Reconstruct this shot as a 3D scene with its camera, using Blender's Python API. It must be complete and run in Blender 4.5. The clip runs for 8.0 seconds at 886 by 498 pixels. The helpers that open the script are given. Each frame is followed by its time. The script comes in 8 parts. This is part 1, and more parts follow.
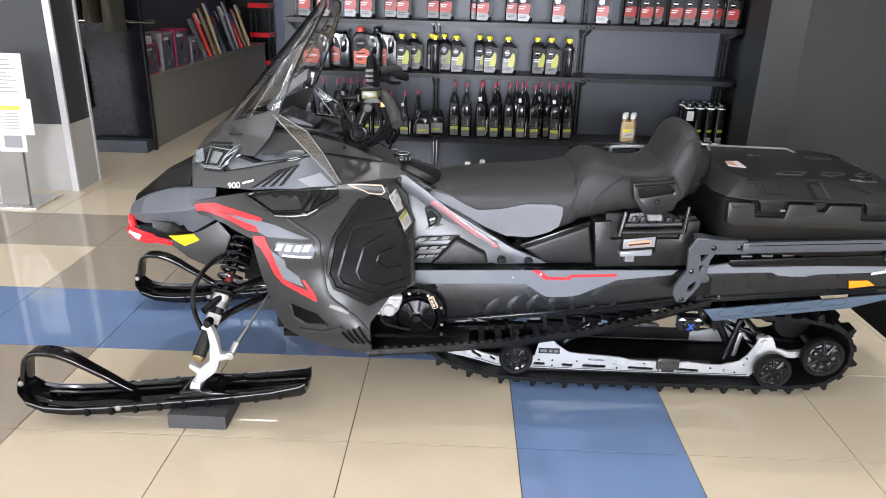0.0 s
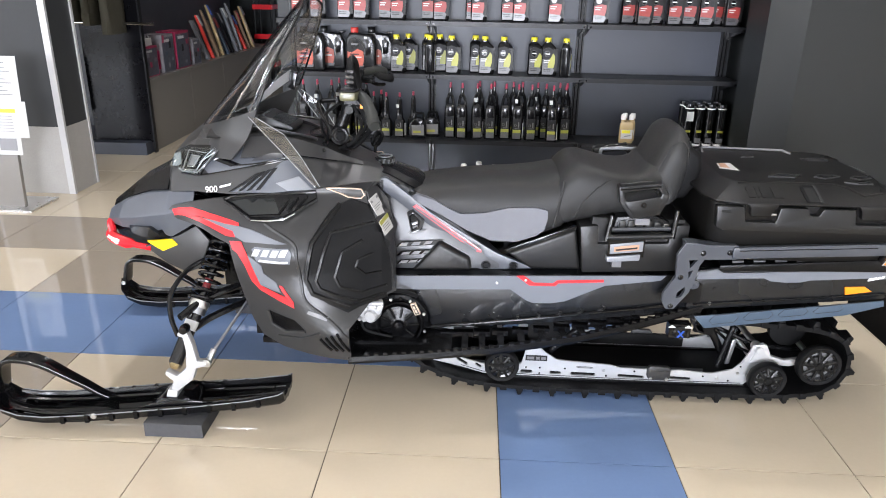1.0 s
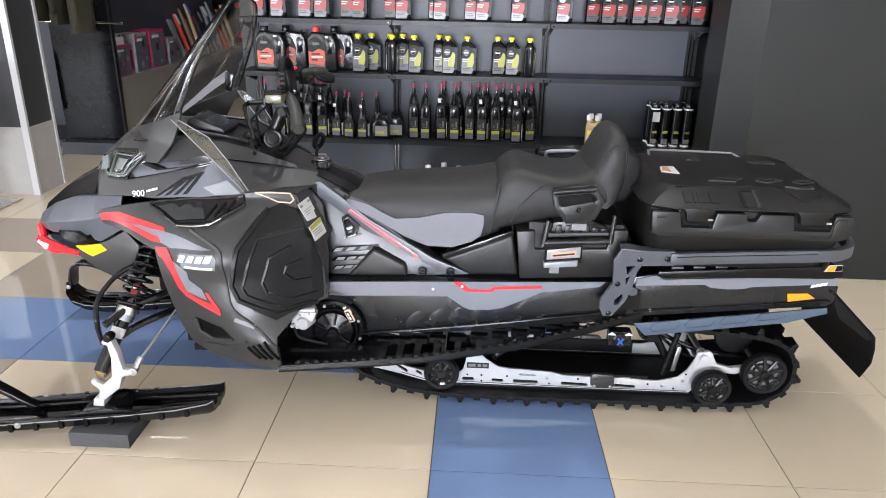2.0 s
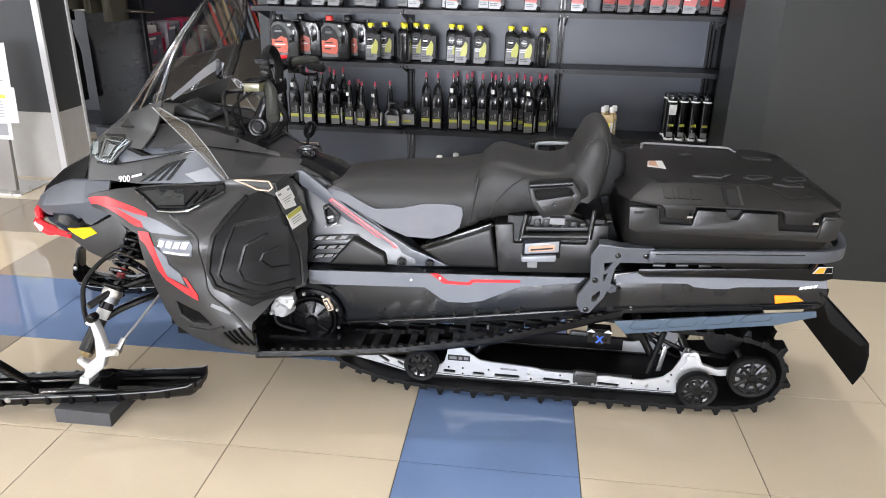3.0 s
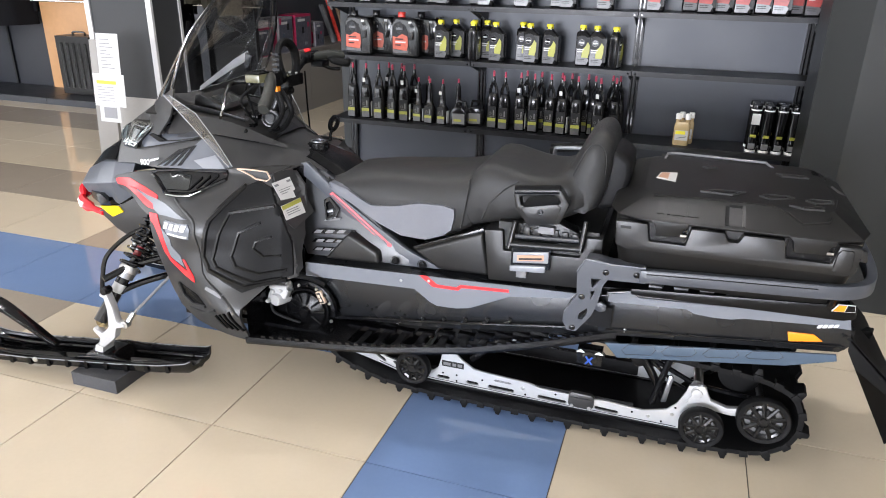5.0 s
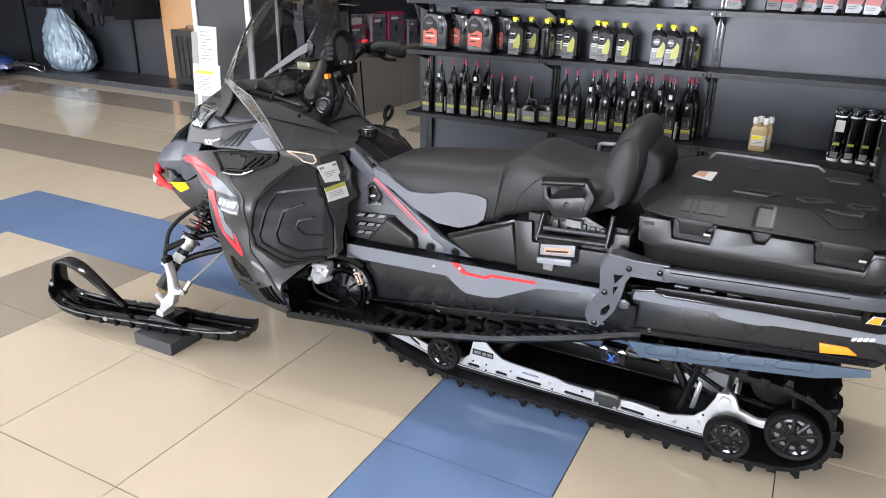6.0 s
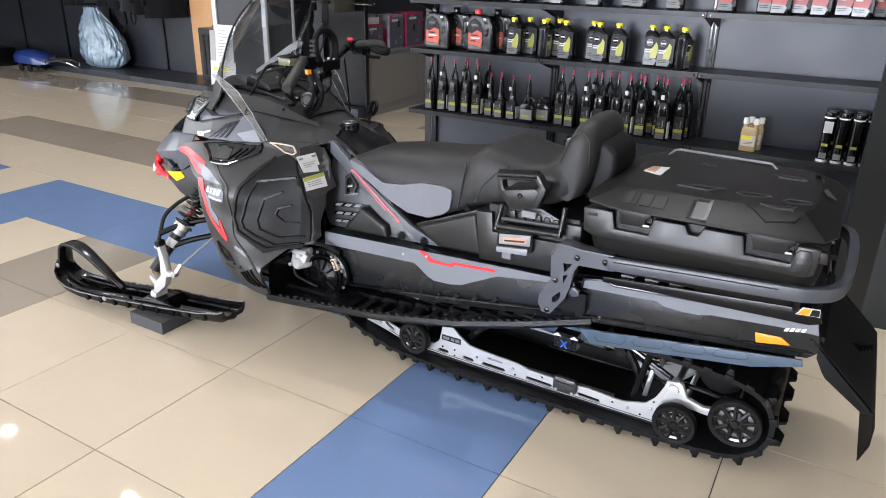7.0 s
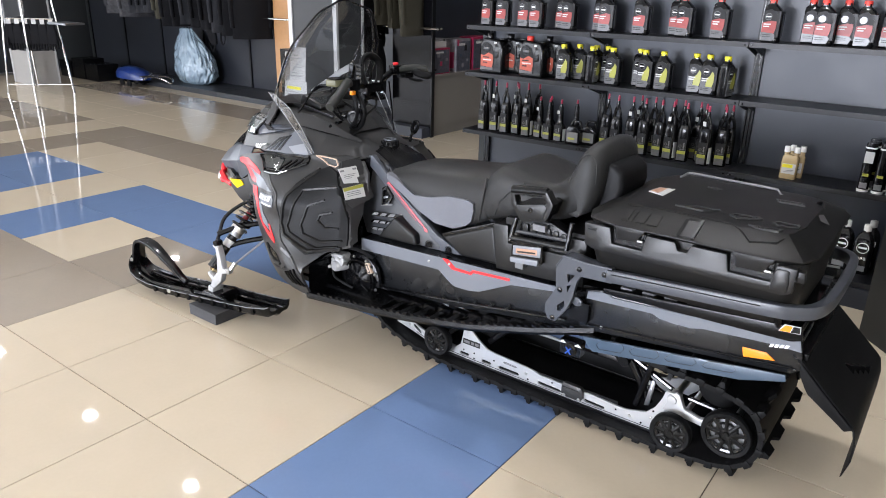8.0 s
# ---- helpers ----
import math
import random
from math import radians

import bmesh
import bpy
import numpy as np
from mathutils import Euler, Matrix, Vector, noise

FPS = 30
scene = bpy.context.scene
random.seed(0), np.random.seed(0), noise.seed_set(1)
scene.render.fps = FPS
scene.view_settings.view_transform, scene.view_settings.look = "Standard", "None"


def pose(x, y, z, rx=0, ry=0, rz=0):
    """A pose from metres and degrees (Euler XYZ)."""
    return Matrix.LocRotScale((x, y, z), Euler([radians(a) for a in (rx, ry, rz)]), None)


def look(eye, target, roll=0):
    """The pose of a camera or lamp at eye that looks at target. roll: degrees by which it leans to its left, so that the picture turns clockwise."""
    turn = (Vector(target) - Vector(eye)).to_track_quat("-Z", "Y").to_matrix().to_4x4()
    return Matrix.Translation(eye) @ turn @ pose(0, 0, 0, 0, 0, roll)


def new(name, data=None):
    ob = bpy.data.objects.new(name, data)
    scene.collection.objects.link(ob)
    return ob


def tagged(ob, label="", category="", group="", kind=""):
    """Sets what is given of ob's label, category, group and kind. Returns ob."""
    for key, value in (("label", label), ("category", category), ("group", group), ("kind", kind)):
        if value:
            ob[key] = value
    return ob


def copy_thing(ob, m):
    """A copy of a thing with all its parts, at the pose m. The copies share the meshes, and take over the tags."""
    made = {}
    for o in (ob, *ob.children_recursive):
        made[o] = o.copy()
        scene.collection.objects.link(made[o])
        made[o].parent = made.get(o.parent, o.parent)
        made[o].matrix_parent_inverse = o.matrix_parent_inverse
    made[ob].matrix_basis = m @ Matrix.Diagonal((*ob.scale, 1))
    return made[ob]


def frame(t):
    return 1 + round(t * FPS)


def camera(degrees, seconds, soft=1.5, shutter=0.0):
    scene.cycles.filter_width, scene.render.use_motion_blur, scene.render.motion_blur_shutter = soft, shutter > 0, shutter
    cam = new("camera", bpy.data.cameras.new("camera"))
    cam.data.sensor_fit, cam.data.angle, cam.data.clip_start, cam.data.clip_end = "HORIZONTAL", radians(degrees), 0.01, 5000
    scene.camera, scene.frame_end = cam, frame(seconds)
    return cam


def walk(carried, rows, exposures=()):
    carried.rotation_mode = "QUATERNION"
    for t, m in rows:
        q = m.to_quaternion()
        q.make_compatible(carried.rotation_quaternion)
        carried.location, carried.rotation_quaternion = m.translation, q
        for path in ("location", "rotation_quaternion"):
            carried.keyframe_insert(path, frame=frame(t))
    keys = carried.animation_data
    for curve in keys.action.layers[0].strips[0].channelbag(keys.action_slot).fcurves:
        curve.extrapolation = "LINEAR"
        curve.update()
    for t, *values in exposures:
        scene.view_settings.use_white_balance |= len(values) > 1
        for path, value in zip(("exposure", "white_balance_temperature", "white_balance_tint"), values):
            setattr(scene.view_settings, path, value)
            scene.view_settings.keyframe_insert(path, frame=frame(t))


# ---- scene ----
from mathutils.geometry import tessellate_polygon

cam = camera(64.4, 8.0, 1.0)
PATH = [
    (0, (0.051, 0.017, 1.54), (0.01, 1.886, 0.829), 1.5),
    (0.5, (0.093, 0.036, 1.543), (0.024, 1.905, 0.833), 1.2),
    (1, (0.161, 0.086, 1.535), (0.084, 1.954, 0.825), 1.1),
    (1.5, (0.262, 0.136, 1.543), (0.187, 2.004, 0.833), 1.1),
    (2.8, (0.602, 0.187, 1.542), (0.457, 2.041, 0.806), 1.0),
    (3, (0.64, 0.198, 1.546), (0.429, 2.043, 0.803), 1.0),
    (3.5, (0.744, 0.24, 1.539), (0.346, 2.052, 0.791), 1.0),
    (4, (0.824, 0.33, 1.533), (0.366, 2.127, 0.784), 1.0),
    (4.2, (0.874, 0.366, 1.538), (0.405, 2.158, 0.784), 1.1),
    (5.3, (1.196, 0.381, 1.532), (0.523, 2.111, 0.787), 0.9),
    (5.5, (1.237, 0.382, 1.529), (0.495, 2.084, 0.784), 1.0),
    (6, (1.358, 0.418, 1.506), (0.513, 2.07, 0.759), 1.1),
    (6.5, (1.491, 0.443, 1.512), (0.611, 2.076, 0.765), 1.1),
    (7, (1.632, 0.424, 1.516), (0.702, 2.029, 0.768), 1.2),
    (7.5, (1.795, 0.378, 1.531), (0.769, 1.929, 0.797), 1.2),
    (8, (1.923, 0.355, 1.558), (0.803, 1.857, 0.859), 1.4),
]
EXPOSURES = [(0, 0.17, 6340, 11), (1.5, 0.16, 6300, 12), (3.5, 0.21, 6480, 11), (5.5, 0.18, 6300, 12), (6.5, 0.14, 6260, 12), (8, 0.05, 6200, 12)]
walk(cam, [(t, look(eye, target, roll)) for t, eye, target, roll in PATH], EXPOSURES)

# ---- light: daylight through the glass front behind the camera, round downlights in the ceiling ----
world = bpy.data.worlds.new("sky")
scene.world = world
world.use_nodes = True
sky = world.node_tree.nodes.new("ShaderNodeTexSky")
sky.sky_type = "NISHITA"
sky.sun_disc = False
sky.sun_elevation, sky.sun_rotation = radians(42), radians(200)
world.node_tree.links.new(sky.outputs[0], world.node_tree.nodes["Background"].inputs[0])
world.node_tree.nodes["Background"].inputs[1].default_value = 0.12


def area_lamp(name, place, target, wide, high, watts, colour=(1, 1, 1), shape="RECTANGLE"):
    data = bpy.data.lights.new(name, "AREA")
    data.shape, data.size, data.size_y, data.energy, data.color = shape, wide, high, watts, colour
    ob = new(name, data)
    ob.matrix_world = look(place, target)
    return ob


ROOM_W, ROOM_E, ROOM_S, ROOM_N, ROOM_H = -11.5, 5.0, -7.5, 11.5, 3.3
# daylight in the openings of the glass front; unseen west windows added for side light
area_lamp("window_light_south", (-7.3, ROOM_S + 0.3, 1.65), (-4.5, 5, 1.0), 7.6, 2.5, 425, (0.95, 0.975, 1.05))
area_lamp("window_light_south", (-0.30, ROOM_S + 0.3, 1.30), (0.9, 5, 1.0), 3.1, 1.8, 1090, (0.95, 0.975, 1.05))
area_lamp("window_light_west", (ROOM_W + 0.3, -0.4, 1.65), (0, 2.5, 0.9), 6.9, 2.4, 330, (0.98, 0.97, 1.0))
# The generated rows at y -0.1 and 7.1 are unseen, added lamps.
LAMPS = [(x, y) for y in (-0.1, 7.1) for x in (-9.6, -7.6, -5.45, -3.46, -1.4, 0.7, 2.8) if y < 1 or x > -3] + [(-8.02, 3.55), (-5.58, 3.55), (-3.59, 3.55), (-1.3, 3.4), (1.05, 3.4), (3.2, 3.4), (-9.29, 7.10)]
WATTS = {(-1.3, 3.4): 31, (1.05, 3.4): 28, (-3.59, 3.55): 9, (-5.58, 3.55): 7, (-8.02, 3.55): 8, (3.2, 3.4): 6}
for lamp_x, lamp_y in LAMPS:
    area_lamp("downlight_lamp", (lamp_x, lamp_y, ROOM_H - 0.035), (lamp_x, lamp_y, 0), 0.12, 0.12, WATTS.get((lamp_x, lamp_y), 3 if lamp_y < 1 else 10), (1.0, 0.975, 0.965), "DISK")

# ---- materials ----
def material(name, colour, rough=0.5, metal=0.0, vary=0.12, scale=30.0, bump=0.0, bump_scale=400.0, stain=0.1, coat=0.0, per_object=0.0, spec=0.5):
    """A surface with grain and stains at two scales, a fine relief and uneven gloss."""
    m = bpy.data.materials.new(name)
    m.use_nodes = True
    n, l = m.node_tree.nodes, m.node_tree.links
    b = n["Principled BSDF"]
    b.inputs["Metallic"].default_value = metal
    b.inputs["Coat Weight"].default_value = coat
    b.inputs["Coat Roughness"].default_value = 0.08
    b.inputs["Specular IOR Level"].default_value = spec
    co = n.new("ShaderNodeTexCoord")
    fine, broad = n.new("ShaderNodeTexNoise"), n.new("ShaderNodeTexNoise")
    fine.inputs["Scale"].default_value, fine.inputs["Detail"].default_value = scale, 6
    broad.inputs["Scale"].default_value, broad.inputs["Detail"].default_value = scale * 0.08 + 1.2, 3
    l.new(co.outputs["Object"], fine.inputs["Vector"])
    l.new(co.outputs["Object"], broad.inputs["Vector"])
    add = n.new("ShaderNodeMath")
    add.operation = "MULTIPLY_ADD"
    l.new(fine.outputs[0], add.inputs[0])
    add.inputs[1].default_value = vary
    more = n.new("ShaderNodeMath")
    more.operation = "MULTIPLY_ADD"
    l.new(broad.outputs[0], more.inputs[0])
    more.inputs[1].default_value = stain
    l.new(add.outputs[0], more.inputs[2])
    add.inputs[2].default_value = 1.0 - 0.5 * (vary + stain)
    tone = more.outputs[0]
    if per_object:
        info, mix = n.new("ShaderNodeObjectInfo"), n.new("ShaderNodeMath")
        mix.operation = "MULTIPLY_ADD"
        l.new(info.outputs["Random"], mix.inputs[0])
        mix.inputs[1].default_value = per_object
        l.new(tone, mix.inputs[2])
        tone = mix.outputs[0]
    times = n.new("ShaderNodeVectorMath")
    times.operation = "SCALE"
    times.inputs[0].default_value = colour[:3]
    l.new(tone, times.inputs["Scale"])
    l.new(times.outputs[0], b.inputs["Base Color"])
    gloss = n.new("ShaderNodeMath")
    gloss.operation = "MULTIPLY_ADD"
    l.new(broad.outputs[0], gloss.inputs[0])
    gloss.inputs[1].default_value = rough * 0.3
    gloss.inputs[2].default_value = rough * 0.85
    l.new(gloss.outputs[0], b.inputs["Roughness"])
    if bump:
        grain, relief = n.new("ShaderNodeTexNoise"), n.new("ShaderNodeBump")
        grain.inputs["Scale"].default_value, grain.inputs["Detail"].default_value = bump_scale, 3
        l.new(co.outputs["Object"], grain.inputs["Vector"])
        relief.inputs["Strength"].default_value, relief.inputs["Distance"].default_value = bump, 0.001
        l.new(grain.outputs[0], relief.inputs["Height"])
        l.new(relief.outputs[0], b.inputs["Normal"])
    return m


def clear(name, colour, rough=0.02, base=0.03, edge=0.75):
    """Thin clear plastic: mostly see-through, with a gloss that grows towards grazing sight."""
    m = bpy.data.materials.new(name)
    m.use_nodes = True
    n, l = m.node_tree.nodes, m.node_tree.links
    n.remove(n["Principled BSDF"])
    see, gloss, mix, weight, power, fit = (n.new("ShaderNode" + k) for k in ("BsdfTransparent", "BsdfGlossy", "MixShader", "LayerWeight", "Math", "Math"))
    see.inputs[0].default_value = (*colour, 1)
    gloss.inputs["Roughness"].default_value = rough
    weight.inputs["Blend"].default_value = 0.5
    power.operation, fit.operation = "POWER", "MULTIPLY_ADD"
    l.new(weight.outputs["Facing"], power.inputs[0])
    power.inputs[1].default_value = 4.0
    l.new(power.outputs[0], fit.inputs[0])
    fit.inputs[1].default_value, fit.inputs[2].default_value = edge, base
    l.new(fit.outputs[0], mix.inputs[0])
    l.new(see.outputs[0], mix.inputs[1])
    l.new(gloss.outputs[0], mix.inputs[2])
    l.new(mix.outputs[0], n["Material Output"].inputs[0])
    return m


def glow(name, colour, strength):
    m = bpy.data.materials.new(name)
    m.use_nodes = True
    b = m.node_tree.nodes["Principled BSDF"]
    b.inputs["Base Color"].default_value = (*colour, 1)
    b.inputs["Emission Color"].default_value = (*colour, 1)
    b.inputs["Emission Strength"].default_value = strength
    return m


M = {}
M["tile_beige"] = material("beige porcelain", (0.512, 0.440, 0.331), 0.034, vary=0.05, scale=60, stain=0.07, per_object=0.05, bump=0.02, bump_scale=5, spec=0.40)
M["tile_blue"] = material("blue porcelain", (0.133, 0.198, 0.338), 0.034, vary=0.08, scale=60, stain=0.10, per_object=0.05, bump=0.02, bump_scale=5, spec=0.40)
M["tile_grey"] = material("taupe porcelain", (0.285, 0.243, 0.192), 0.034, vary=0.08, scale=60, stain=0.10, per_object=0.05, bump=0.02, bump_scale=5, spec=0.40)
M["grout"] = material("dark brown tile joint", (0.085, 0.070, 0.052), 0.9)
M["wall_dark"] = material("charcoal wall paint", (0.033, 0.036, 0.038), 0.5, vary=0.08, scale=40, stain=0.12, bump=0.15, bump_scale=250, spec=0.3)
M["wall_light"] = material("off-white wall paint", (0.62, 0.61, 0.58), 0.7, vary=0.04, bump=0.1, bump_scale=200)
M["ceiling"] = material("white ceiling board", (0.82, 0.82, 0.80), 0.85, vary=0.04, bump=0.1, bump_scale=200)
M["panel_dark"] = material("dark grey slat panel", (0.037, 0.043, 0.058), 0.44, vary=0.06, scale=50, stain=0.22, spec=0.55)
M["shelf_black"] = material("black powder-coated steel", (0.007, 0.0075, 0.009), 0.38, vary=0.2, scale=90, stain=0.2, bump=0.06, spec=0.3)
M["black_board"] = material("glossy black board", (0.0045, 0.0045, 0.0056), 0.14, vary=0.2, scale=30, stain=0.3, spec=0.17)
M["grey_cabinet"] = material("grey laminate", (0.19, 0.178, 0.162), 0.35, vary=0.05, scale=70, stain=0.08)
M["photo"] = material("printed product photograph", (0.075, 0.078, 0.098), 0.3, vary=1.5, scale=34)
M["board_blue"] = material("blue-grey painted board", (0.135, 0.150, 0.215), 0.45, vary=0.06, scale=50, stain=0.1)
M["alu"] = material("brushed aluminium", (0.72, 0.72, 0.72), 0.28, 1.0, vary=0.1, scale=120, stain=0.1, bump=0.05)
M["alu_dark"] = material("grey anodised aluminium", (0.30, 0.31, 0.33), 0.38, 1.0, vary=0.1, scale=150)
M["alu_white"] = material("silver painted rail", (0.54, 0.55, 0.56), 0.34, 0.55, vary=0.06, scale=80, stain=0.12)
M["chrome"] = material("chrome", (0.8, 0.8, 0.8), 0.09, 1.0, vary=0.02)
M["steel"] = material("zinc bolt", (0.55, 0.55, 0.54), 0.3, 1.0, vary=0.1)
M["stone"] = material("textured pale cladding", (0.33, 0.32, 0.30), 0.45, vary=0.35, scale=110, stain=0.15, bump=0.5, bump_scale=90)
M["wood"] = material("light oak board", (0.50, 0.27, 0.115), 0.45, vary=0.2, scale=22, stain=0.2, bump=0.05, bump_scale=90)
M["plastic"] = material("moulded black plastic", (0.0032, 0.0032, 0.0036), 0.24, vary=0.18, scale=60, stain=0.2, bump=0.22, bump_scale=900, spec=0.22)
M["plastic_soft"] = material("soft black plastic", (0.006, 0.0058, 0.0055), 0.34, vary=0.15, scale=60, stain=0.15, bump=0.3, bump_scale=700, spec=0.25)
M["plastic_gloss"] = material("glossy black plastic", (0.004, 0.004, 0.0045), 0.13, vary=0.1, scale=40, stain=0.15, spec=0.45)
M["charcoal"] = material("charcoal satin bodywork", (0.0265, 0.0262, 0.026), 0.37, vary=0.10, scale=40, stain=0.12, bump=0.10, bump_scale=900, spec=0.42)
M["grey_body"] = material("slate grey bodywork", (0.072, 0.078, 0.091), 0.36, vary=0.08, scale=40, stain=0.1, bump=0.08, bump_scale=900)
M["plate_grey"] = material("grey satin plate", (0.038, 0.0395, 0.043), 0.34, vary=0.08, scale=40, stain=0.1, bump=0.08, bump_scale=900)
M["satin_black"] = material("satin black moulding", (0.0105, 0.0103, 0.010), 0.35, vary=0.12, scale=50, stain=0.15, bump=0.2, bump_scale=800, spec=0.33)
M["box_black"] = material("grained black box plastic", (0.0062, 0.0058, 0.0052), 0.43, vary=0.15, scale=50, stain=0.18, bump=0.35, bump_scale=500, spec=0.27)
M["tunnel_black"] = material("satin black sheet metal", (0.0075, 0.008, 0.009), 0.27, vary=0.12, scale=30, stain=0.2, bump=0.05, bump_scale=300, spec=0.45)
M["wall_black"] = material("charcoal eggshell wall paint", (0.0078, 0.0092, 0.0092), 0.38, vary=0.08, scale=40, stain=0.12, bump=0.12, bump_scale=250, spec=0.42)
M["matt_black"] = material("matt black cover", (0.006, 0.006, 0.0062), 0.48, vary=0.15, scale=50, stain=0.15, bump=0.3, bump_scale=800, spec=0.15)
M["badge"] = material("pale copper print", (0.62, 0.47, 0.36), 0.35, vary=0.08)
# The reflection that washes out the red strip is put into this colour.
M["strip_pink"] = material("red film paled by reflection", (0.60, 0.13, 0.15), 0.22, vary=0.08, scale=40, stain=0.1, coat=0.6)
M["label_grey"] = material("silver grey label print", (0.15, 0.15, 0.155), 0.3, vary=0.4, scale=90)
M["pillar_grey"] = material("grey pillar cladding", (0.034, 0.036, 0.038), 0.5, vary=0.08, scale=40, stain=0.15, bump=0.1, bump_scale=250, spec=0.3)
M["panel_black"] = material("near-black display board", (0.023, 0.0255, 0.032), 0.38, vary=0.08, scale=50, stain=0.2, spec=0.32)
M["grip_rubber"] = material("worn grey-black grip rubber", (0.022, 0.023, 0.020), 0.55, vary=0.25, scale=90, stain=0.2, bump=0.5, bump_scale=400, spec=0.3)
M["label_dark"] = material("dark label print", (0.016, 0.016, 0.017), 0.45, vary=0.5, scale=70, spec=0.2)
M["label_silver"] = material("silver label print", (0.082, 0.082, 0.086), 0.3, vary=0.8, scale=60)
M["strip_white"] = material("silver white corner strip", (0.48, 0.48, 0.48), 0.35, 0.15, vary=0.06, scale=60, stain=0.1)
M["wood_dull"] = material("dull brown wood", (0.20, 0.13, 0.075), 0.5, vary=0.3, scale=30, stain=0.2)
M["cast_white"] = material("pale cast aluminium", (0.44, 0.44, 0.44), 0.4, 0.25, vary=0.1, scale=90, stain=0.12, bump=0.1, bump_scale=300)
M["brass"] = material("yellow zinc", (0.42, 0.34, 0.20), 0.28, 1.0, vary=0.15, scale=120)
M["label_wine"] = material("dark red plastic", (0.22, 0.015, 0.02), 0.3, vary=0.1)
M["patch_grey"] = material("pale grey decal", (0.19, 0.198, 0.215), 0.35, vary=0.06, scale=40, stain=0.08)
M["grey_rail"] = material("slate grey coated rail", (0.044, 0.048, 0.057), 0.40, vary=0.08, scale=60, stain=0.1)
M["grey_decal"] = material("slate grey decal film", (0.135, 0.145, 0.165), 0.30, vary=0.06, scale=40, stain=0.08)
M["red"] = material("signal red film", (0.78, 0.025, 0.03), 0.30, vary=0.08, scale=40, stain=0.08)
M["red_deep"] = material("red moulded plastic", (0.62, 0.012, 0.02), 0.25, vary=0.1, scale=40, stain=0.1)
M["yellow"] = material("yellow reflector", (0.80, 0.56, 0.01), 0.25, vary=0.1, scale=300)
M["orange"] = material("orange reflector", (0.80, 0.24, 0.01), 0.22, vary=0.15, scale=300)
M["orange_pale"] = material("orange warning print", (0.42, 0.24, 0.15), 0.4, vary=0.2, scale=80)
M["white"] = material("white print", (0.75, 0.75, 0.74), 0.4, vary=0.05)
M["paper"] = material("printed paper", (0.50, 0.50, 0.49), 0.6, vary=0.03)
M["paper_yellow"] = material("yellow marker", (0.80, 0.72, 0.05), 0.6, vary=0.05)
M["ink"] = material("grey ink", (0.22, 0.22, 0.23), 0.6)
M["green"] = material("green print", (0.10, 0.40, 0.16), 0.6)
M["vinyl"] = material("black seat vinyl", (0.0215, 0.0213, 0.0208), 0.46, vary=0.2, scale=50, stain=0.15, bump=0.45, bump_scale=1200, spec=0.28)
M["vinyl_grey"] = material("slate grey seat vinyl", (0.125, 0.129, 0.146), 0.5, vary=0.15, scale=50, stain=0.1, bump=0.4, bump_scale=1200)
M["rubber"] = material("black rubber", (0.0042, 0.0042, 0.0044), 0.58, vary=0.25, scale=60, stain=0.25, bump=0.3, bump_scale=500, spec=0.15)
M["foam"] = material("dark grey rubber block", (0.055, 0.055, 0.057), 0.75, vary=0.3, scale=80, stain=0.25, bump=0.6, bump_scale=300, spec=0.2)
M["blue_guard"] = material("blue-grey plastic edge strip", (0.046, 0.070, 0.102), 0.32, vary=0.15, scale=60, stain=0.15)
M["blue"] = material("blue print", (0.02, 0.07, 0.34), 0.35)
M["bag"] = material("pale blue plastic wrap", (0.25, 0.33, 0.40), 0.10, vary=0.5, scale=9, stain=0.4, bump=0.9, bump_scale=26, coat=0.7)
M["cloth"] = material("black garment cloth", (0.010, 0.010, 0.0115), 0.85, vary=0.3, scale=60, stain=0.3, bump=0.5, bump_scale=260, spec=0.1)
M["cloth_olive"] = material("olive garment cloth", (0.060, 0.056, 0.042), 0.85, vary=0.3, scale=60, stain=0.3, bump=0.5, bump_scale=260, spec=0.1)
M["cloth_grey"] = material("charcoal grey garment cloth", (0.026, 0.027, 0.031), 0.8, vary=0.3, scale=60, stain=0.3, bump=0.5, bump_scale=260, spec=0.12)
M["cloth_plaid"] = material("grey plaid garment cloth", (0.085, 0.085, 0.092), 0.7, vary=1.2, scale=24, stain=0.3, bump=0.4, bump_scale=200, spec=0.15)
M["bottle_black"] = material("black bottle plastic", (0.006, 0.006, 0.0065), 0.16, vary=0.1, scale=80, spec=0.35)
M["bottle_grey"] = material("dark grey bottle label", (0.16, 0.16, 0.165), 0.35, vary=0.15, scale=120)
M["cap_yellow"] = material("yellow cap", (0.76, 0.68, 0.02), 0.4)
M["cap_red"] = material("red cap", (0.70, 0.05, 0.035), 0.4)
M["label_red"] = material("red label print", (0.26, 0.030, 0.026), 0.42, vary=0.6, scale=70)
M["label_orange"] = material("orange red label print", (0.42, 0.075, 0.04), 0.4, vary=0.6, scale=60)
M["label_lime"] = material("lime label print", (0.31, 0.31, 0.045), 0.4, vary=0.3, scale=60)
M["nozzle"] = material("wine red nozzle", (0.38, 0.02, 0.06), 0.4)
M["amber"] = material("amber fluid in clear plastic", (0.44, 0.33, 0.17), 0.18, vary=0.2, scale=30, coat=0.4)
M["fluid"] = material("pale brake fluid in milky plastic", (0.10, 0.096, 0.050), 0.3, vary=0.15, scale=40, coat=0.2)
M["magenta"] = material("magenta carton print", (0.34, 0.022, 0.075), 0.32, vary=0.9, scale=18)
M["carton"] = material("printed carton", (0.20, 0.19, 0.205), 0.4, vary=1.3, scale=22)
M["screen"] = material("dark display glass", (0.02, 0.022, 0.022), 0.12)
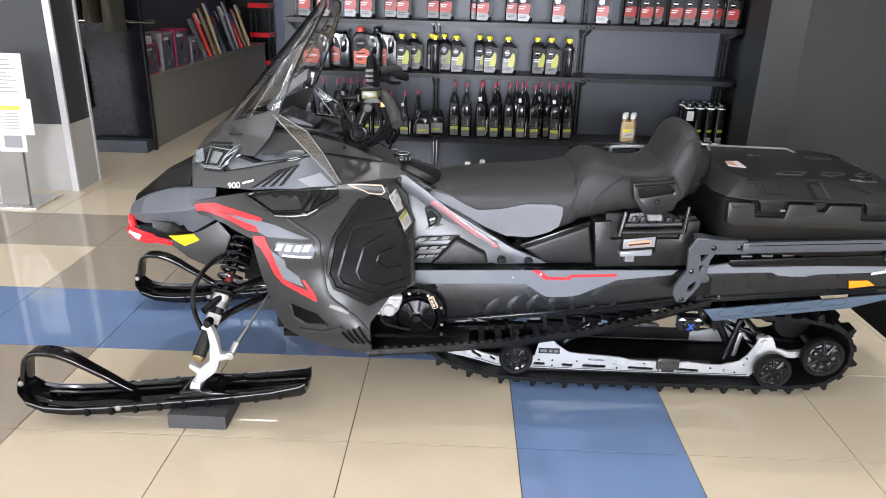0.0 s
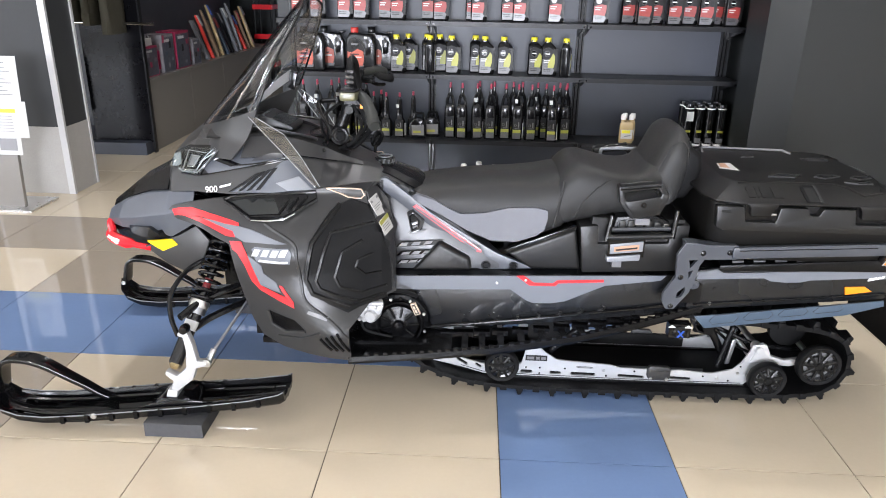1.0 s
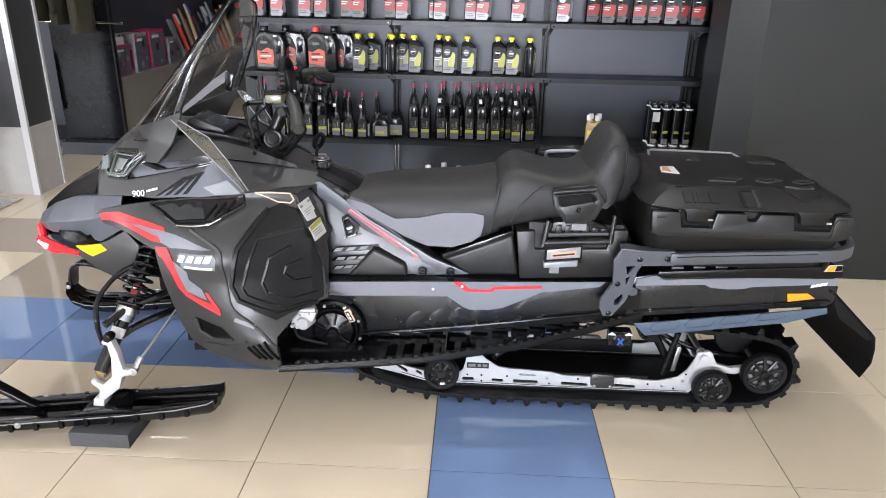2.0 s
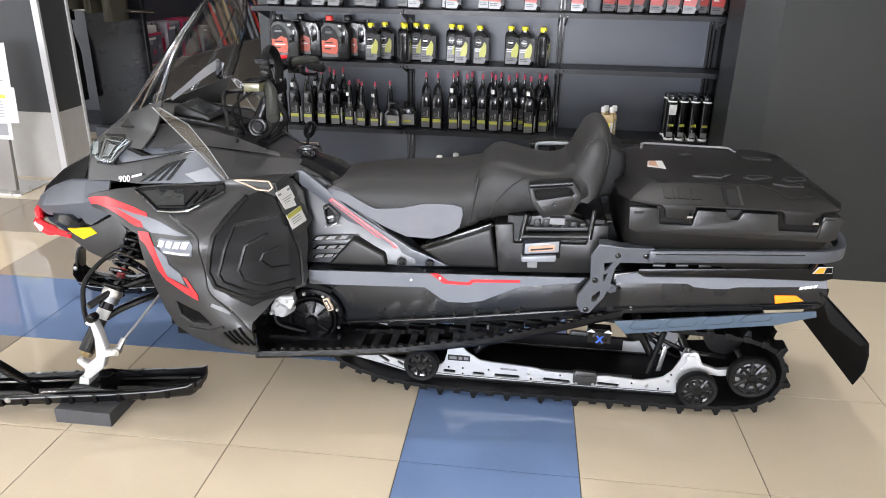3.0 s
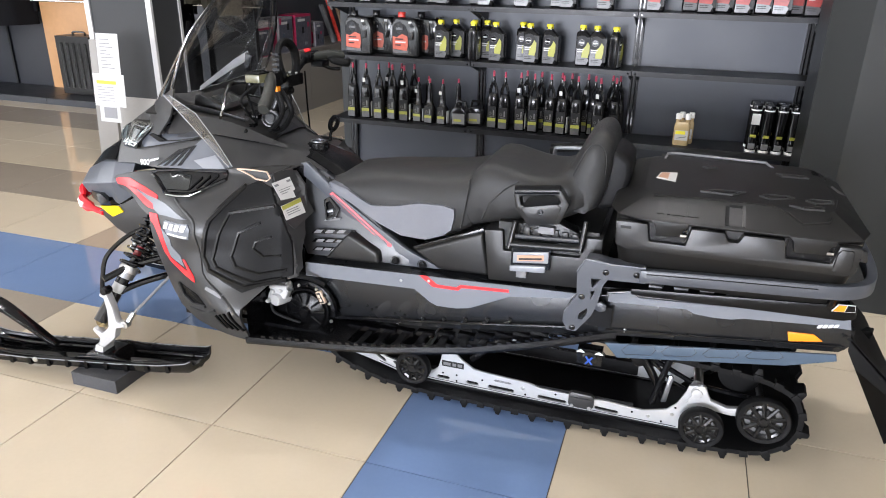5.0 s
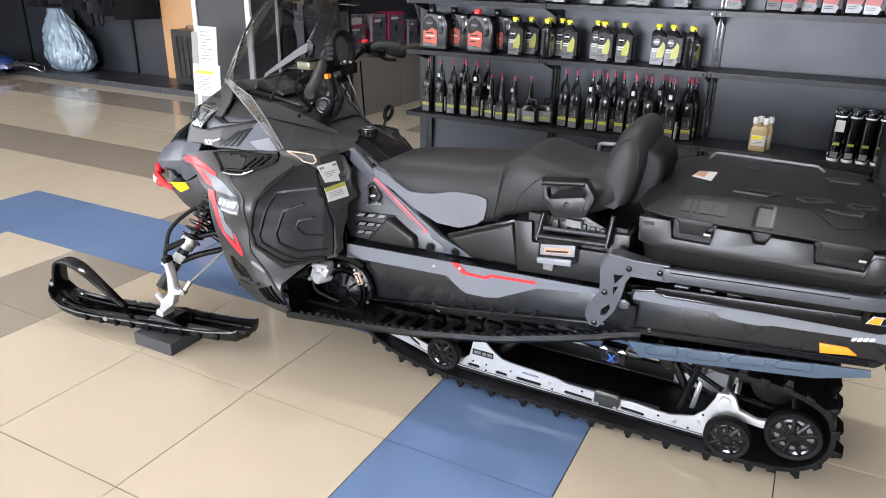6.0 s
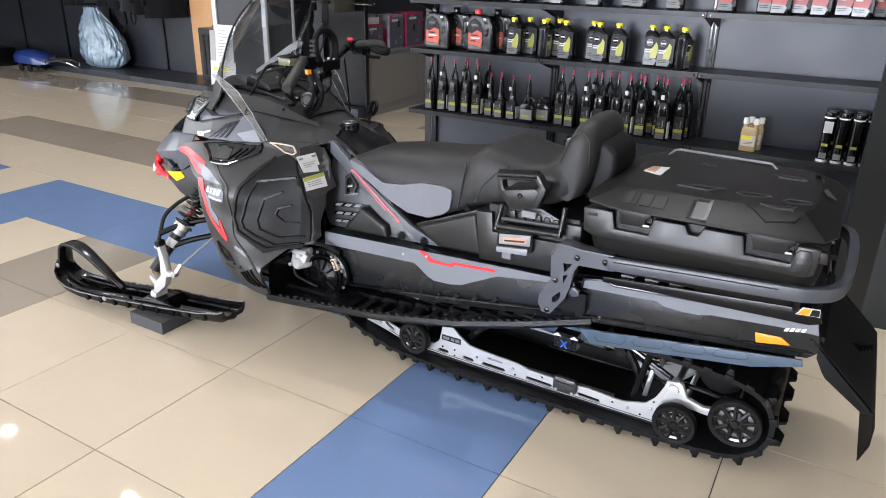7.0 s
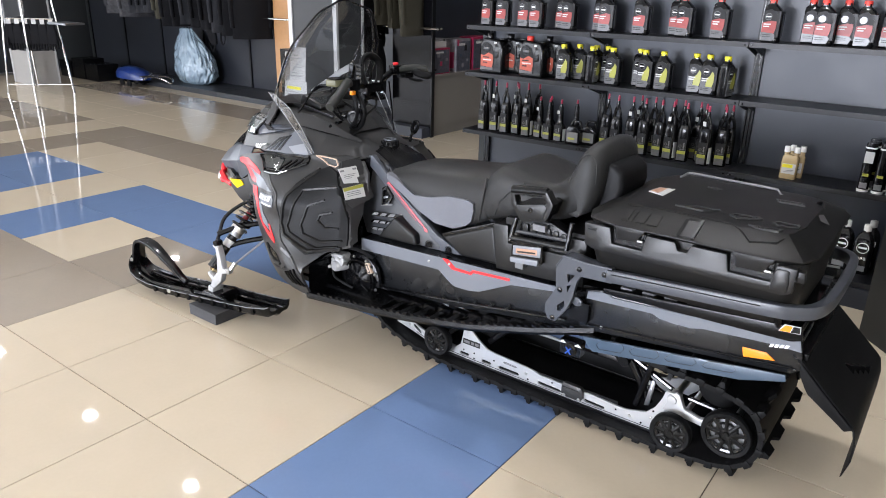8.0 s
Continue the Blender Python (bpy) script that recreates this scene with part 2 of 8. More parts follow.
M["paint_blue"] = material("metallic blue paint", (0.008, 0.028, 0.15), 0.3, vary=0.1, coat=0.3)
M["clear"] = clear("clear acrylic", (0.86, 0.87, 0.885), 0.04, 0.105, 0.85)
M["clear_bend"] = clear("bent acrylic edge", (0.82, 0.83, 0.85), 0.10, 0.32, 0.6)
M["glass"] = clear("window glass", (0.96, 0.98, 0.97), 0.0, 0.03)
M["headlamp_glass"] = material("pale frosted lamp block", (0.13, 0.145, 0.155), 0.12, vary=0.3, scale=40, coat=0.6)
M["clear_edge"] = material("pale cut edge of clear acrylic", (0.30, 0.31, 0.315), 0.15, vary=0.2, scale=60, coat=0.5)
M["diffuser"] = glow("lit diffuser", (1.0, 0.96, 0.92), 9.0)

# ---- building tools ----
def finish(me, sharp=38):
    for p in me.polygons:
        p.use_smooth = True
    me.set_sharp_from_angle(angle=radians(sharp))


def part(name, bm, mat, parent, label="", sharp=38):
    """Links a bmesh as one mesh object under a thing or under a part; its points are given in the world."""
    bmesh.ops.recalc_face_normals(bm, faces=bm.faces[:])
    me = bpy.data.meshes.new(name)
    bm.to_mesh(me)
    bm.free()
    me.materials.append(M[mat] if isinstance(mat, str) else mat)
    finish(me, sharp)
    ob = new(name, me)
    if parent is not None:
        ob.parent = parent
        ob.matrix_parent_inverse = Matrix.Translation(-parent.location)
    if label:
        tagged(ob, label)
    return ob


def thing(name, place, label, category, group="", kind=""):
    ob = new(name)
    ob.empty_display_size = 0.1
    ob.location = place
    return tagged(ob, label, category, group, kind)


def solid(name, bm, mat, label, category="", kind="", group="", sharp=38):
    return tagged(part(name, bm, mat, None, sharp=sharp), label, category, group, kind)


def bevel(bm, w, seg=2, angle=30):
    es = [e for e in bm.edges if len(e.link_faces) == 2 and e.calc_face_angle(0) > radians(angle)]
    if es and w > 0:
        bmesh.ops.bevel(bm, geom=es, offset=w, segments=seg, profile=0.6, affect="EDGES", clamp_overlap=True)
    return bm


def box(x0, x1, y0, y1, z0, z1, w=0.0, bm=None, seg=2):
    one = bmesh.new()
    vs = [one.verts.new(p) for p in ((x0, y0, z0), (x1, y0, z0), (x1, y1, z0), (x0, y1, z0), (x0, y0, z1), (x1, y0, z1), (x1, y1, z1), (x0, y1, z1))]
    for f in ((0, 3, 2, 1), (4, 5, 6, 7), (0, 1, 5, 4), (1, 2, 6, 5), (2, 3, 7, 6), (3, 0, 4, 7)):
        one.faces.new([vs[i] for i in f])
    bevel(one, w, seg)
    return joined(bm, one)


def joined(bm, one):
    if bm is None:
        return one
    me = bpy.data.meshes.new("tmp")
    one.to_mesh(me)
    one.free()
    bm.from_mesh(me)
    bpy.data.meshes.remove(me)
    return bm


def prism(pts, y0, y1, w=0.0, bm=None, axis="y", seg=2):
    """An outline of (x, z) pushed from y0 to y1; with axis x the outline is (y, z), with axis z it is (x, y)."""
    one = bmesh.new()
    put = {"y": lambda a, b, c: (a, c, b), "x": lambda a, b, c: (c, a, b), "z": lambda a, b, c: (a, b, c)}[axis]
    lo, hi = [one.verts.new(put(a, b, y0)) for a, b in pts], [one.verts.new(put(a, b, y1)) for a, b in pts]
    one.faces.new(lo[::-1])
    one.faces.new(hi)
    for i in range(len(pts)):
        j = (i + 1) % len(pts)
        one.faces.new((lo[i], lo[j], hi[j], hi[i]))
    bmesh.ops.recalc_face_normals(one, faces=one.faces[:])
    bevel(one, w, seg)
    return joined(bm, one)


def pierced(outer, holes, y0, y1, w=0.0, bm=None):
    """A plate with an (x, z) outline and holes through it, from y0 to y1."""
    one = bmesh.new()
    loops = [outer] + holes
    flat = [p for ring in loops for p in ring]
    tris = tessellate_polygon([[Vector((a, b, 0)) for a, b in ring] for ring in loops])
    lo, hi = [one.verts.new((a, y0, b)) for a, b in flat], [one.verts.new((a, y1, b)) for a, b in flat]
    for tri in tris:
        one.faces.new([lo[k] for k in tri])
        one.faces.new([hi[k] for k in reversed(tri)])
    base = 0
    for ring in loops:
        for k in range(len(ring)):
            a, b = base + k, base + (k + 1) % len(ring)
            one.faces.new((lo[a], lo[b], hi[b], hi[a]))
        base += len(ring)
    bmesh.ops.recalc_face_normals(one, faces=one.faces[:])
    return joined(bm, one)


def slot(x0, z0, x1, z1, h):
    """A long hole with cut corners, from one end to the other, h high."""
    c = h * .35
    return [(x0 + c, z0 - h / 2), (x1 - c, z1 - h / 2), (x1, z1 - h / 2 + c), (x1, z1 + h / 2 - c), (x1 - c, z1 + h / 2), (x0 + c, z0 + h / 2), (x0, z0 + h / 2 - c), (x0, z0 - h / 2 + c)]


def frame_ring(outer, inner, y0, y1, w=0.0, bm=None):
    """A flat ring between two (x, z) outlines of equal count."""
    one = bmesh.new()
    n = len(outer)
    v = [[one.verts.new((a, y, b)) for a, b in pts] for pts in (outer, inner) for y in (y0, y1)]
    for i in range(n):
        j = (i + 1) % n
        for a, b in ((0, 1), (3, 2), (2, 0), (1, 3)):
            one.faces.new((v[a][i], v[a][j], v[b][j], v[b][i]))
    bmesh.ops.recalc_face_normals(one, faces=one.faces[:])
    bevel(one, w)
    return joined(bm, one)


def tube(path, r, n=10, bm=None, closed=False, flat=1.0):
    """A round bar along a list of points; r may be one radius or one for each point."""
    one = bmesh.new()
    pts = [Vector(p) for p in path]
    rs = list(r) if isinstance(r, (list, tuple)) else [r]
    rs = [rs[int(i * len(rs) / len(pts))] for i in range(len(pts))]
    rings, up = [], None
    for i, p in enumerate(pts):
        a, b = pts[(i - 1) % len(pts)] if closed or i else p, pts[(i + 1) % len(pts)] if closed or i < len(pts) - 1 else p
        d = (b - a).normalized()
        if up is None:
            up = d.orthogonal().normalized()
        up = (up - d * up.dot(d)).normalized()
        side = d.cross(up)
        rings.append([one.verts.new(p + rs[i] * (up * math.cos(2 * math.pi * k / n) + side * flat * math.sin(2 * math.pi * k / n))) for k in range(n)])
    for i in range(len(rings) - (0 if closed else 1)):
        a, b = rings[i], rings[(i + 1) % len(rings)]
        for k in range(n):
            one.faces.new((a[k], a[(k + 1) % n], b[(k + 1) % n], b[k]))
    if not closed:
        one.faces.new(rings[0][::-1])
        one.faces.new(rings[-1])
    return joined(bm, one)


def curve_pts(pts, n=8):
    """Catmull-Rom through the points."""
    v = [Vector(p) for p in pts]
    v = [2 * v[0] - v[1]] + v + [2 * v[-1] - v[-2]]
    out = []
    for i in range(1, len(v) - 2):
        for k in range(n):
            t = k / n
            out.append(0.5 * ((2 * v[i]) + (v[i + 1] - v[i - 1]) * t + (2 * v[i - 1] - 5 * v[i] + 4 * v[i + 1] - v[i + 2]) * t * t + (3 * v[i] - v[i - 1] - 3 * v[i + 1] + v[i + 2]) * t ** 3))
    return out + [v[-2]]


def lathe(profile, place, axis=(0, 0, 1), n=24, bm=None):
    """A turned body: (radius, height) pairs about an axis through place."""
    one = bmesh.new()
    turn = Vector((0, 0, 1)).rotation_difference(Vector(axis)).to_matrix()
    rings = []
    for r, h in profile:
        if r < 1e-6:
            rings.append([one.verts.new(Vector(place) + turn @ Vector((0, 0, h)))])
        else:
            rings.append([one.verts.new(Vector(place) + turn @ Vector((r * math.cos(2 * math.pi * k / n), r * math.sin(2 * math.pi * k / n), h))) for k in range(n)])
    for a, b in zip(rings, rings[1:]):
        for k in range(n):
            j = (k + 1) % n
            q = [a[k % len(a)], a[j % len(a)], b[j % len(b)], b[k % len(b)]]
            q = list(dict.fromkeys(q))
            if len(q) > 2:
                one.faces.new(q)
    for r in (rings[0], rings[-1]):
        if len(r) > 2 and profile[0] != profile[-1]:
            one.faces.new(r)
    bmesh.ops.remove_doubles(one, verts=one.verts[:], dist=1e-6)
    bmesh.ops.recalc_face_normals(one, faces=one.faces[:])
    return joined(bm, one)


def loft(sections, close=False, bm=None, caps=True):
    """Skins rings or strips of points of equal count."""
    one = bmesh.new()
    rows = [[one.verts.new(p) for p in s] for s in sections]
    n = len(rows[0])
    for a, b in zip(rows, rows[1:]):
        for k in range(n if close else n - 1):
            one.faces.new((a[k], a[(k + 1) % n], b[(k + 1) % n], b[k]))
    if close and caps:
        one.faces.new(rows[0][::-1])
        one.faces.new(rows[-1])
    bmesh.ops.recalc_face_normals(one, faces=one.faces[:])
    return joined(bm, one)


def thicken(bm, t):
    geom = bmesh.ops.solidify(bm, geom=bm.faces[:], thickness=t)
    return bm


def refined(pts, step):
    """A flat (x, z) outline cut into small triangles, as a bmesh at y 0."""
    one = bmesh.new()
    one.faces.new([one.verts.new((a, 0, b)) for a, b in pts])
    bmesh.ops.triangulate(one, faces=one.faces[:])
    for _ in range(7):
        es = [e for e in one.edges if e.calc_length() > step]
        if not es:
            break
        bmesh.ops.subdivide_edges(one, edges=es, cuts=1)
        bmesh.ops.triangulate(one, faces=one.faces[:])
    return one


def skin(pts, depth, off=0.002, thick=0.004, step=0.03, mirror=None, bm=None):
    """A sheet over an (x, z) outline that lies off metres outside the side surface y = depth(x, z), with a rim."""
    one = refined(pts, step)
    for v in one.verts:
        v.co.y = depth(v.co.x, v.co.z) - off
    got = bmesh.ops.extrude_face_region(one, geom=one.faces[:])
    for v in got["geom"]:
        if isinstance(v, bmesh.types.BMVert):
            v.co.y += thick
    if mirror is not None:
        for v in one.verts:
            v.co.y = 2 * mirror - v.co.y
    bmesh.ops.recalc_face_normals(one, faces=one.faces[:])
    return joined(bm, one)


def words(name, text, size, m, mat, parent, depth=0.0006, label=""):
    """Lettering as a flat mesh at the pose m."""
    data = bpy.data.curves.new("text", "FONT")
    data.body, data.size, data.extrude = text, size, depth
    tmp = bpy.data.objects.new("text", data)
    me = bpy.data.meshes.new_from_object(tmp)
    bpy.data.objects.remove(tmp)
    me.transform(m)
    me.materials.append(M[mat])
    ob = new(name, me)
    if parent is not None:
        ob.parent = parent
        ob.matrix_parent_inverse = Matrix.Translation(-parent.location)
    return tagged(ob, label or "printed lettering")

# ---- the room ----
W_N = 4.93            # face of the shelf wall
solid("floor", box(ROOM_W, ROOM_E, ROOM_S, ROOM_N, -0.12, -0.004), "grout", "tiled showroom floor with narrow dark joints", "floor", "structure")
floor_ob = bpy.data.objects["floor"]
solid("ceiling", box(ROOM_W, ROOM_E, ROOM_S, ROOM_N, ROOM_H, ROOM_H + 0.15), "ceiling", "white boarded showroom ceiling", "ceiling", "structure")


def wall(name, x0, x1, y0, y1, z0=0.0, z1=ROOM_H, mat="wall_dark", label="charcoal painted wall"):
    return solid(name, box(x0, x1, y0, y1, z0, z1), mat, label, "wall", "structure")


wall("wall_shelves", -1.16, 1.86, W_N, W_N + 0.16)
solid("wall_corner", prism([(1.81, 4.40), (1.705, 4.40), (1.705, 4.10), (1.845, 3.937), (ROOM_E, 3.937), (ROOM_E, W_N + 0.16), (1.81, W_N + 0.16)], 0.0, ROOM_H, axis="z"), "wall_black", "black painted wall with a chamfered corner", "wall", "structure")
wall("wall_north", ROOM_W, ROOM_E, ROOM_N, ROOM_N + 0.2)
wall("wall_east", ROOM_E, ROOM_E + 0.2, ROOM_S, ROOM_N, mat="wall_light", label="off-white painted wall")
wall("wall_display", ROOM_W, -3.45, 7.25, 7.40, label="dark display wall behind the clothes")
wall("wall_north_low", ROOM_W - 0.2, ROOM_W, 3.2, ROOM_N)
# glass front (south) and west window: sill, head and mullions with panes
wall("wall_south_head", ROOM_W, ROOM_E, ROOM_S - 0.2, ROOM_S, 2.95, ROOM_H, "wall_light", "off-white band above the glass front")
wall("wall_south_sill", ROOM_W, ROOM_E, ROOM_S - 0.2, ROOM_S, 0.0, 0.30, "wall_light", "off-white sill wall under the glass front")
wall("wall_west_head", ROOM_W - 0.2, ROOM_W, ROOM_S, 3.2, 2.95, ROOM_H, "wall_light", "off-white band above the window")
wall("wall_west_sill", ROOM_W - 0.2, ROOM_W, ROOM_S, 3.2, 0.0, 0.30, "wall_light", "off-white sill wall under the window")


def window(name, along, a0, a1, at, count):
    top = thing(name, (a0 if along == "x" else at, at if along == "x" else a0, 0.30), "large shop window with slim aluminium mullions", "window", kind="structure")
    step = (a1 - a0) / count
    for i in range(count + 1):
        c = a0 + i * step
        bm = box(c - 0.03, c + 0.03, at - 0.06, at + 0.06, 0.30, 2.95, 0.004) if along == "x" else box(at - 0.06, at + 0.06, c - 0.03, c + 0.03, 0.30, 2.95, 0.004)
        part("mullion", bm, "alu_dark", top)
        if i < count:
            bm = box(c + 0.03, c + step - 0.03, at - 0.006, at + 0.006, 0.30, 2.95) if along == "x" else box(at - 0.006, at + 0.006, c + 0.03, c + step - 0.03, 0.30, 2.95)
            part("pane", bm, "glass", top).visible_shadow = False


window("window_1", "x", ROOM_W, -3.2, ROOM_S - 0.1, 5)
wall("wall_south", -3.2, -2.8, ROOM_S - 0.2, ROOM_S, 0.30, 2.95, "wall_light", "off-white painted pier between the windows")
window("window_3", "x", -2.8, 1.3, ROOM_S - 0.1, 3)
# Unseen wall, added in charcoal so the shelf panels mirror something dark.
wall("wall_south_east", 1.3, ROOM_E, ROOM_S - 0.2, ROOM_S, 0.30, 2.95)
window("window_2", "y", ROOM_S, 3.2, ROOM_W - 0.1, 4)
solid("ground", box(-120, 120, -120, 120, -0.35, -0.13), "wall_light", "pale paved ground outside the showroom", "ground", "structure")


def downlight():
    top = thing("downlight", (0, 0, 0), "round white recessed ceiling downlight, lit", "ceiling light", "ceiling downlights")
    part("trim_ring", lathe([(0.085, 0.0), (0.115, -0.004), (0.118, -0.012), (0.105, -0.022), (0.09, -0.02), (0.085, 0.0)], (0, 0, 0), n=32), "white", top)
    part("diffuser", lathe([(0.0, -0.012), (0.070, -0.012), (0.086, -0.004), (0.0, -0.004)], (0, 0, 0), n=32), "diffuser", top, "glowing frosted disc")
    return top


first = downlight()
for lamp_i, (lamp_x, lamp_y) in enumerate(LAMPS):
    if lamp_i:
        copy_thing(first, pose(lamp_x, lamp_y, ROOM_H))
first.location = (LAMPS[0][0], LAMPS[0][1], ROOM_H)

# pillars clad in charcoal board with aluminium corners and a pale textured skirt
def pillar(x0, x1, y0, y1):
    top = thing("pillar", ((x0 + x1) / 2, (y0 + y1) / 2, 0), "square charcoal pillar with aluminium corners and pale textured skirting", "pillar", kind="structure")
    part("shaft", box(x0, x1, y0, y1, 0.50, ROOM_H - 0.002), "pillar_grey", top)
    part("skirt", box(x0 - 0.004, x1 + 0.004, y0 - 0.004, y1 + 0.004, 0.0, 0.50), "stone", top, "pale textured skirting")
    for px, inner in ((x0, 0.035), (x1, -0.035)):
        part("corner_strip", box(min(px - 0.012, px + inner), max(px + 0.012, px + inner), y0 - 0.012, y0 + 0.012, 0, ROOM_H - 0.002, 0.003), "strip_white", top, "aluminium corner strip")
        part("corner_strip", box(px - 0.012, px + 0.012, y1 - 0.012, y1 + 0.012, 0, ROOM_H - 0.002, 0.003), "strip_white", top, "aluminium corner strip")
    return top


pillar(-3.42, -2.81, 5.03, 5.36)
pillar(-10.23, -9.62, 5.31, 5.70)

# ---- the snowmobile: nose towards -x, middle plane y = YC ----
YC = 2.75
sled = thing("snowmobile", (0.2, YC, 0.0), "black and slate grey utility snowmobile with red stripes and rack", "snowmobile")

SX = (-1.25, -1.05, -0.90, -0.75, -0.60, -0.45, -0.30, -0.15, -0.05)
SZ = (0.26, 0.38, 0.48, 0.58, 0.67, 0.75, 0.83)
BULGE = ((.10, .16, .22, .32, .38, .44, .465, .44, .40),
         (.12, .20, .24, .34, .40, .465, .515, .46, .40),
         (.14, .23, .25, .36, .42, .480, .470, .385, .33),
         (.15, .245, .262, .37, .43, .470, .435, .355, .30),
         (.12, .245, .270, .365, .415, .475, .420, .345, .29),
         (.08, .235, .270, .315, .375, .420, .370, .325, .27),
         (.05, .15, .235, .270, .280, .300, .285, .29, .24))


def spline(xs, ys, x):
    x = min(max(x, xs[0]), xs[-1])
    i = max(0, min(len(xs) - 2, sum(1 for a in xs if a <= x) - 1))
    t = (x - xs[i]) / (xs[i + 1] - xs[i])
    p0, p1, p2, p3 = ys[max(i - 1, 0)], ys[i], ys[i + 1], ys[min(i + 2, len(ys) - 1)]
    return 0.5 * (2 * p1 + (p2 - p0) * t + (2 * p0 - 5 * p1 + 4 * p2 - p3) * t * t + (3 * p1 - p0 - 3 * p2 + p3) * t ** 3)


def rear_edge(z):
    """Where the side panel turns in towards the tank."""
    return spline((.50, .58, .67, .75, .83), (-.108, -.115, -.137, -.172, -.212), z)


def flank(x, z):
    turn = min(.125, max(0.0, (x - rear_edge(z)) * 6.0)) if z > .50 else 0.0
    return YC - spline(SZ, [spline(SX, row, x) for row in BULGE], z) + turn


def mirrored(pts):
    """A half section of (out, z) pairs from one rim over the middle to the other."""
    return [(-d, z) for d, z in pts] + [(d, z) for d, z in reversed(pts[:-1])]


def shell(stations, wall=0.006, bm=None):
    one = loft([[(x, YC + d, z) for d, z in mirrored(half)] for x, half in stations])
    bevel(one, 0.004, 2, 8)
    thicken(one, wall)
    return joined(bm, one)


HOOD = [(-0.985, [(.20, .80), (.17, .835), (.12, .86), (0, .875)]),
        (-0.94, [(.235, .80), (.20, .87), (.155, .93), (0, .965)]),
        (-0.85, [(.25, .81), (.225, .90), (.165, .985), (0, 1.035)]),
        (-0.70, [(.29, .815), (.26, .91), (.19, .985), (0, 1.05)]),
        (-0.55, [(.30, .83), (.264, .945), (.20, .985), (0, 1.0)]),
        (-0.47, [(.294, .834), (.242, .950), (.17, .972), (0, .975)]),
        (-0.38, [(.280, .840), (.192, .924), (.13, .945), (0, .945)]),
        (-0.25, [(.205, .848), (.116, .892), (.07, .900), (0, .900)]),
        (-0.147, [(.125, .838), (.066, .860), (.04, .866), (0, .866)]),
        (-0.09, [(.110, .818), (.055, .838), (.03, .842), (0, .842)])]


def hood_side(x, z):
    """Where the hood's side stands at (x, z)."""
    xs = [s[0] for s in HOOD]
    half = [(spline(xs, [s[1][k][0] for s in HOOD], x), spline(xs, [s[1][k][1] for s in HOOD], x)) for k in range(4)]
    for (d0, z0), (d1, z1) in zip(half, half[1:]):
        if z <= z1 or (d1, z1) == half[-1]:
            t = max(0.0, (z - z0) / max(z1 - z0, 1e-4))
            return YC - (d0 + (d1 - d0) * min(t, 1.0))
    return YC


def both(name, build, mat, parent, label=""):
    """The same part on the near and on the far side."""
    return [part(name, build(None), mat, parent, label), part(name, build(YC), mat, parent, label)]


def flip(bm, on):
    if on is not None:
        for v in bm.verts:
            v.co.y = 2 * YC - v.co.y
    return bm


# --- hood, nose and belly
hood = part("hood", shell(HOOD), "charcoal", sled, "satin charcoal hood", 18)
nose = part("nose", shell([(-1.245, [(.12, .635), (.13, .655), (.10, .685), (0, .70)]),
                           (-1.16, [(.19, .64), (.215, .685), (.16, .735), (0, .755)]),
                           (-1.05, [(.225, .65), (.25, .705), (.19, .785), (0, .815)]),
                           (-0.95, [(.25, .63), (.272, .725), (.235, .80), (0, .86)]),
                           (-0.85, [(.25, .69), (.272, .755), (.24, .805), (0, .90)])]), "grey_body", sled, "slate grey nose cowl")
part("nose_lip", shell([(-1.235, [(.09, .695), (.07, .715), (0, .722)]), (-1.12, [(.16, .76), (.11, .80), (0, .812)]), (-1.02, [(.215, .80), (.14, .85), (0, .865)]), (-0.95, [(.235, .81), (.17, .885), (0, .90)])]), "plastic", sled, "black vent lip")
part("belly_pan", shell([(-1.225, [(.13, .63), (.10, .575), (0, .565)]),
                         (-1.00, [(.245, .65), (.235, .55), (0, .46)]),
                         (-0.90, [(.25, .69), (.235, .50), (0, .42)]),
                         (-0.78, [(.24, .69), (.15, .45), (0, .40)])]), "plastic", sled, "black belly pan")
# Black filler boxes, added to close the view through the body.
part("inner_filler", joined(box(-0.80, -0.17, YC - 0.15, YC + 0.15, 0.40, 0.84, 0.02), box(-0.62, -0.27, YC - 0.36, YC + 0.36, 0.30, 0.74, 0.03)), "plastic", sled)
bumper = part("front_bumper", tube(curve_pts([(-1.03, YC - .255, .585), (-1.15, YC - .215, .59), (-1.235, YC - .15, .60), (-1.255, YC, .61), (-1.235, YC + .15, .60), (-1.15, YC + .215, .59), (-1.03, YC + .255, .585)], 5), [.012] * 4 + [.022] * 23 + [.012] * 4, 8, flat=0.7), "red_deep", sled, "red front bumper")
part("bumper_top", tube(curve_pts([(-1.22, YC - .16, .61), (-1.235, YC - .13, .645), (-1.235, YC, .655), (-1.235, YC + .13, .645), (-1.22, YC + .16, .61)], 5), .014, 8), "red_deep", sled, "red bumper loop")
for s in (-1, 1):
    part("bumper_plate", tube([(-1.17, YC + s * .225, .592), (-1.225, YC + s * .18, .60)], .011, 8, flat=0.6), "white", bumper, "small pale plate")
both("side_marker", lambda on: skin([(-1.045, .612), (-.945, .625), (-.925, .603), (-.985, .575)], flank, 0.006, 0.012, mirror=on), "yellow", sled, "yellow side reflector")
both("chin_panel", lambda on: flip(prism([(-1.055, .592), (-.92, .638), (-.85, .678), (-.805, .62), (-.85, .512), (-.90, .490), (-.975, .525)], YC - .258, YC - .246, 0.005), on), "charcoal", sled, "charcoal chin panel")
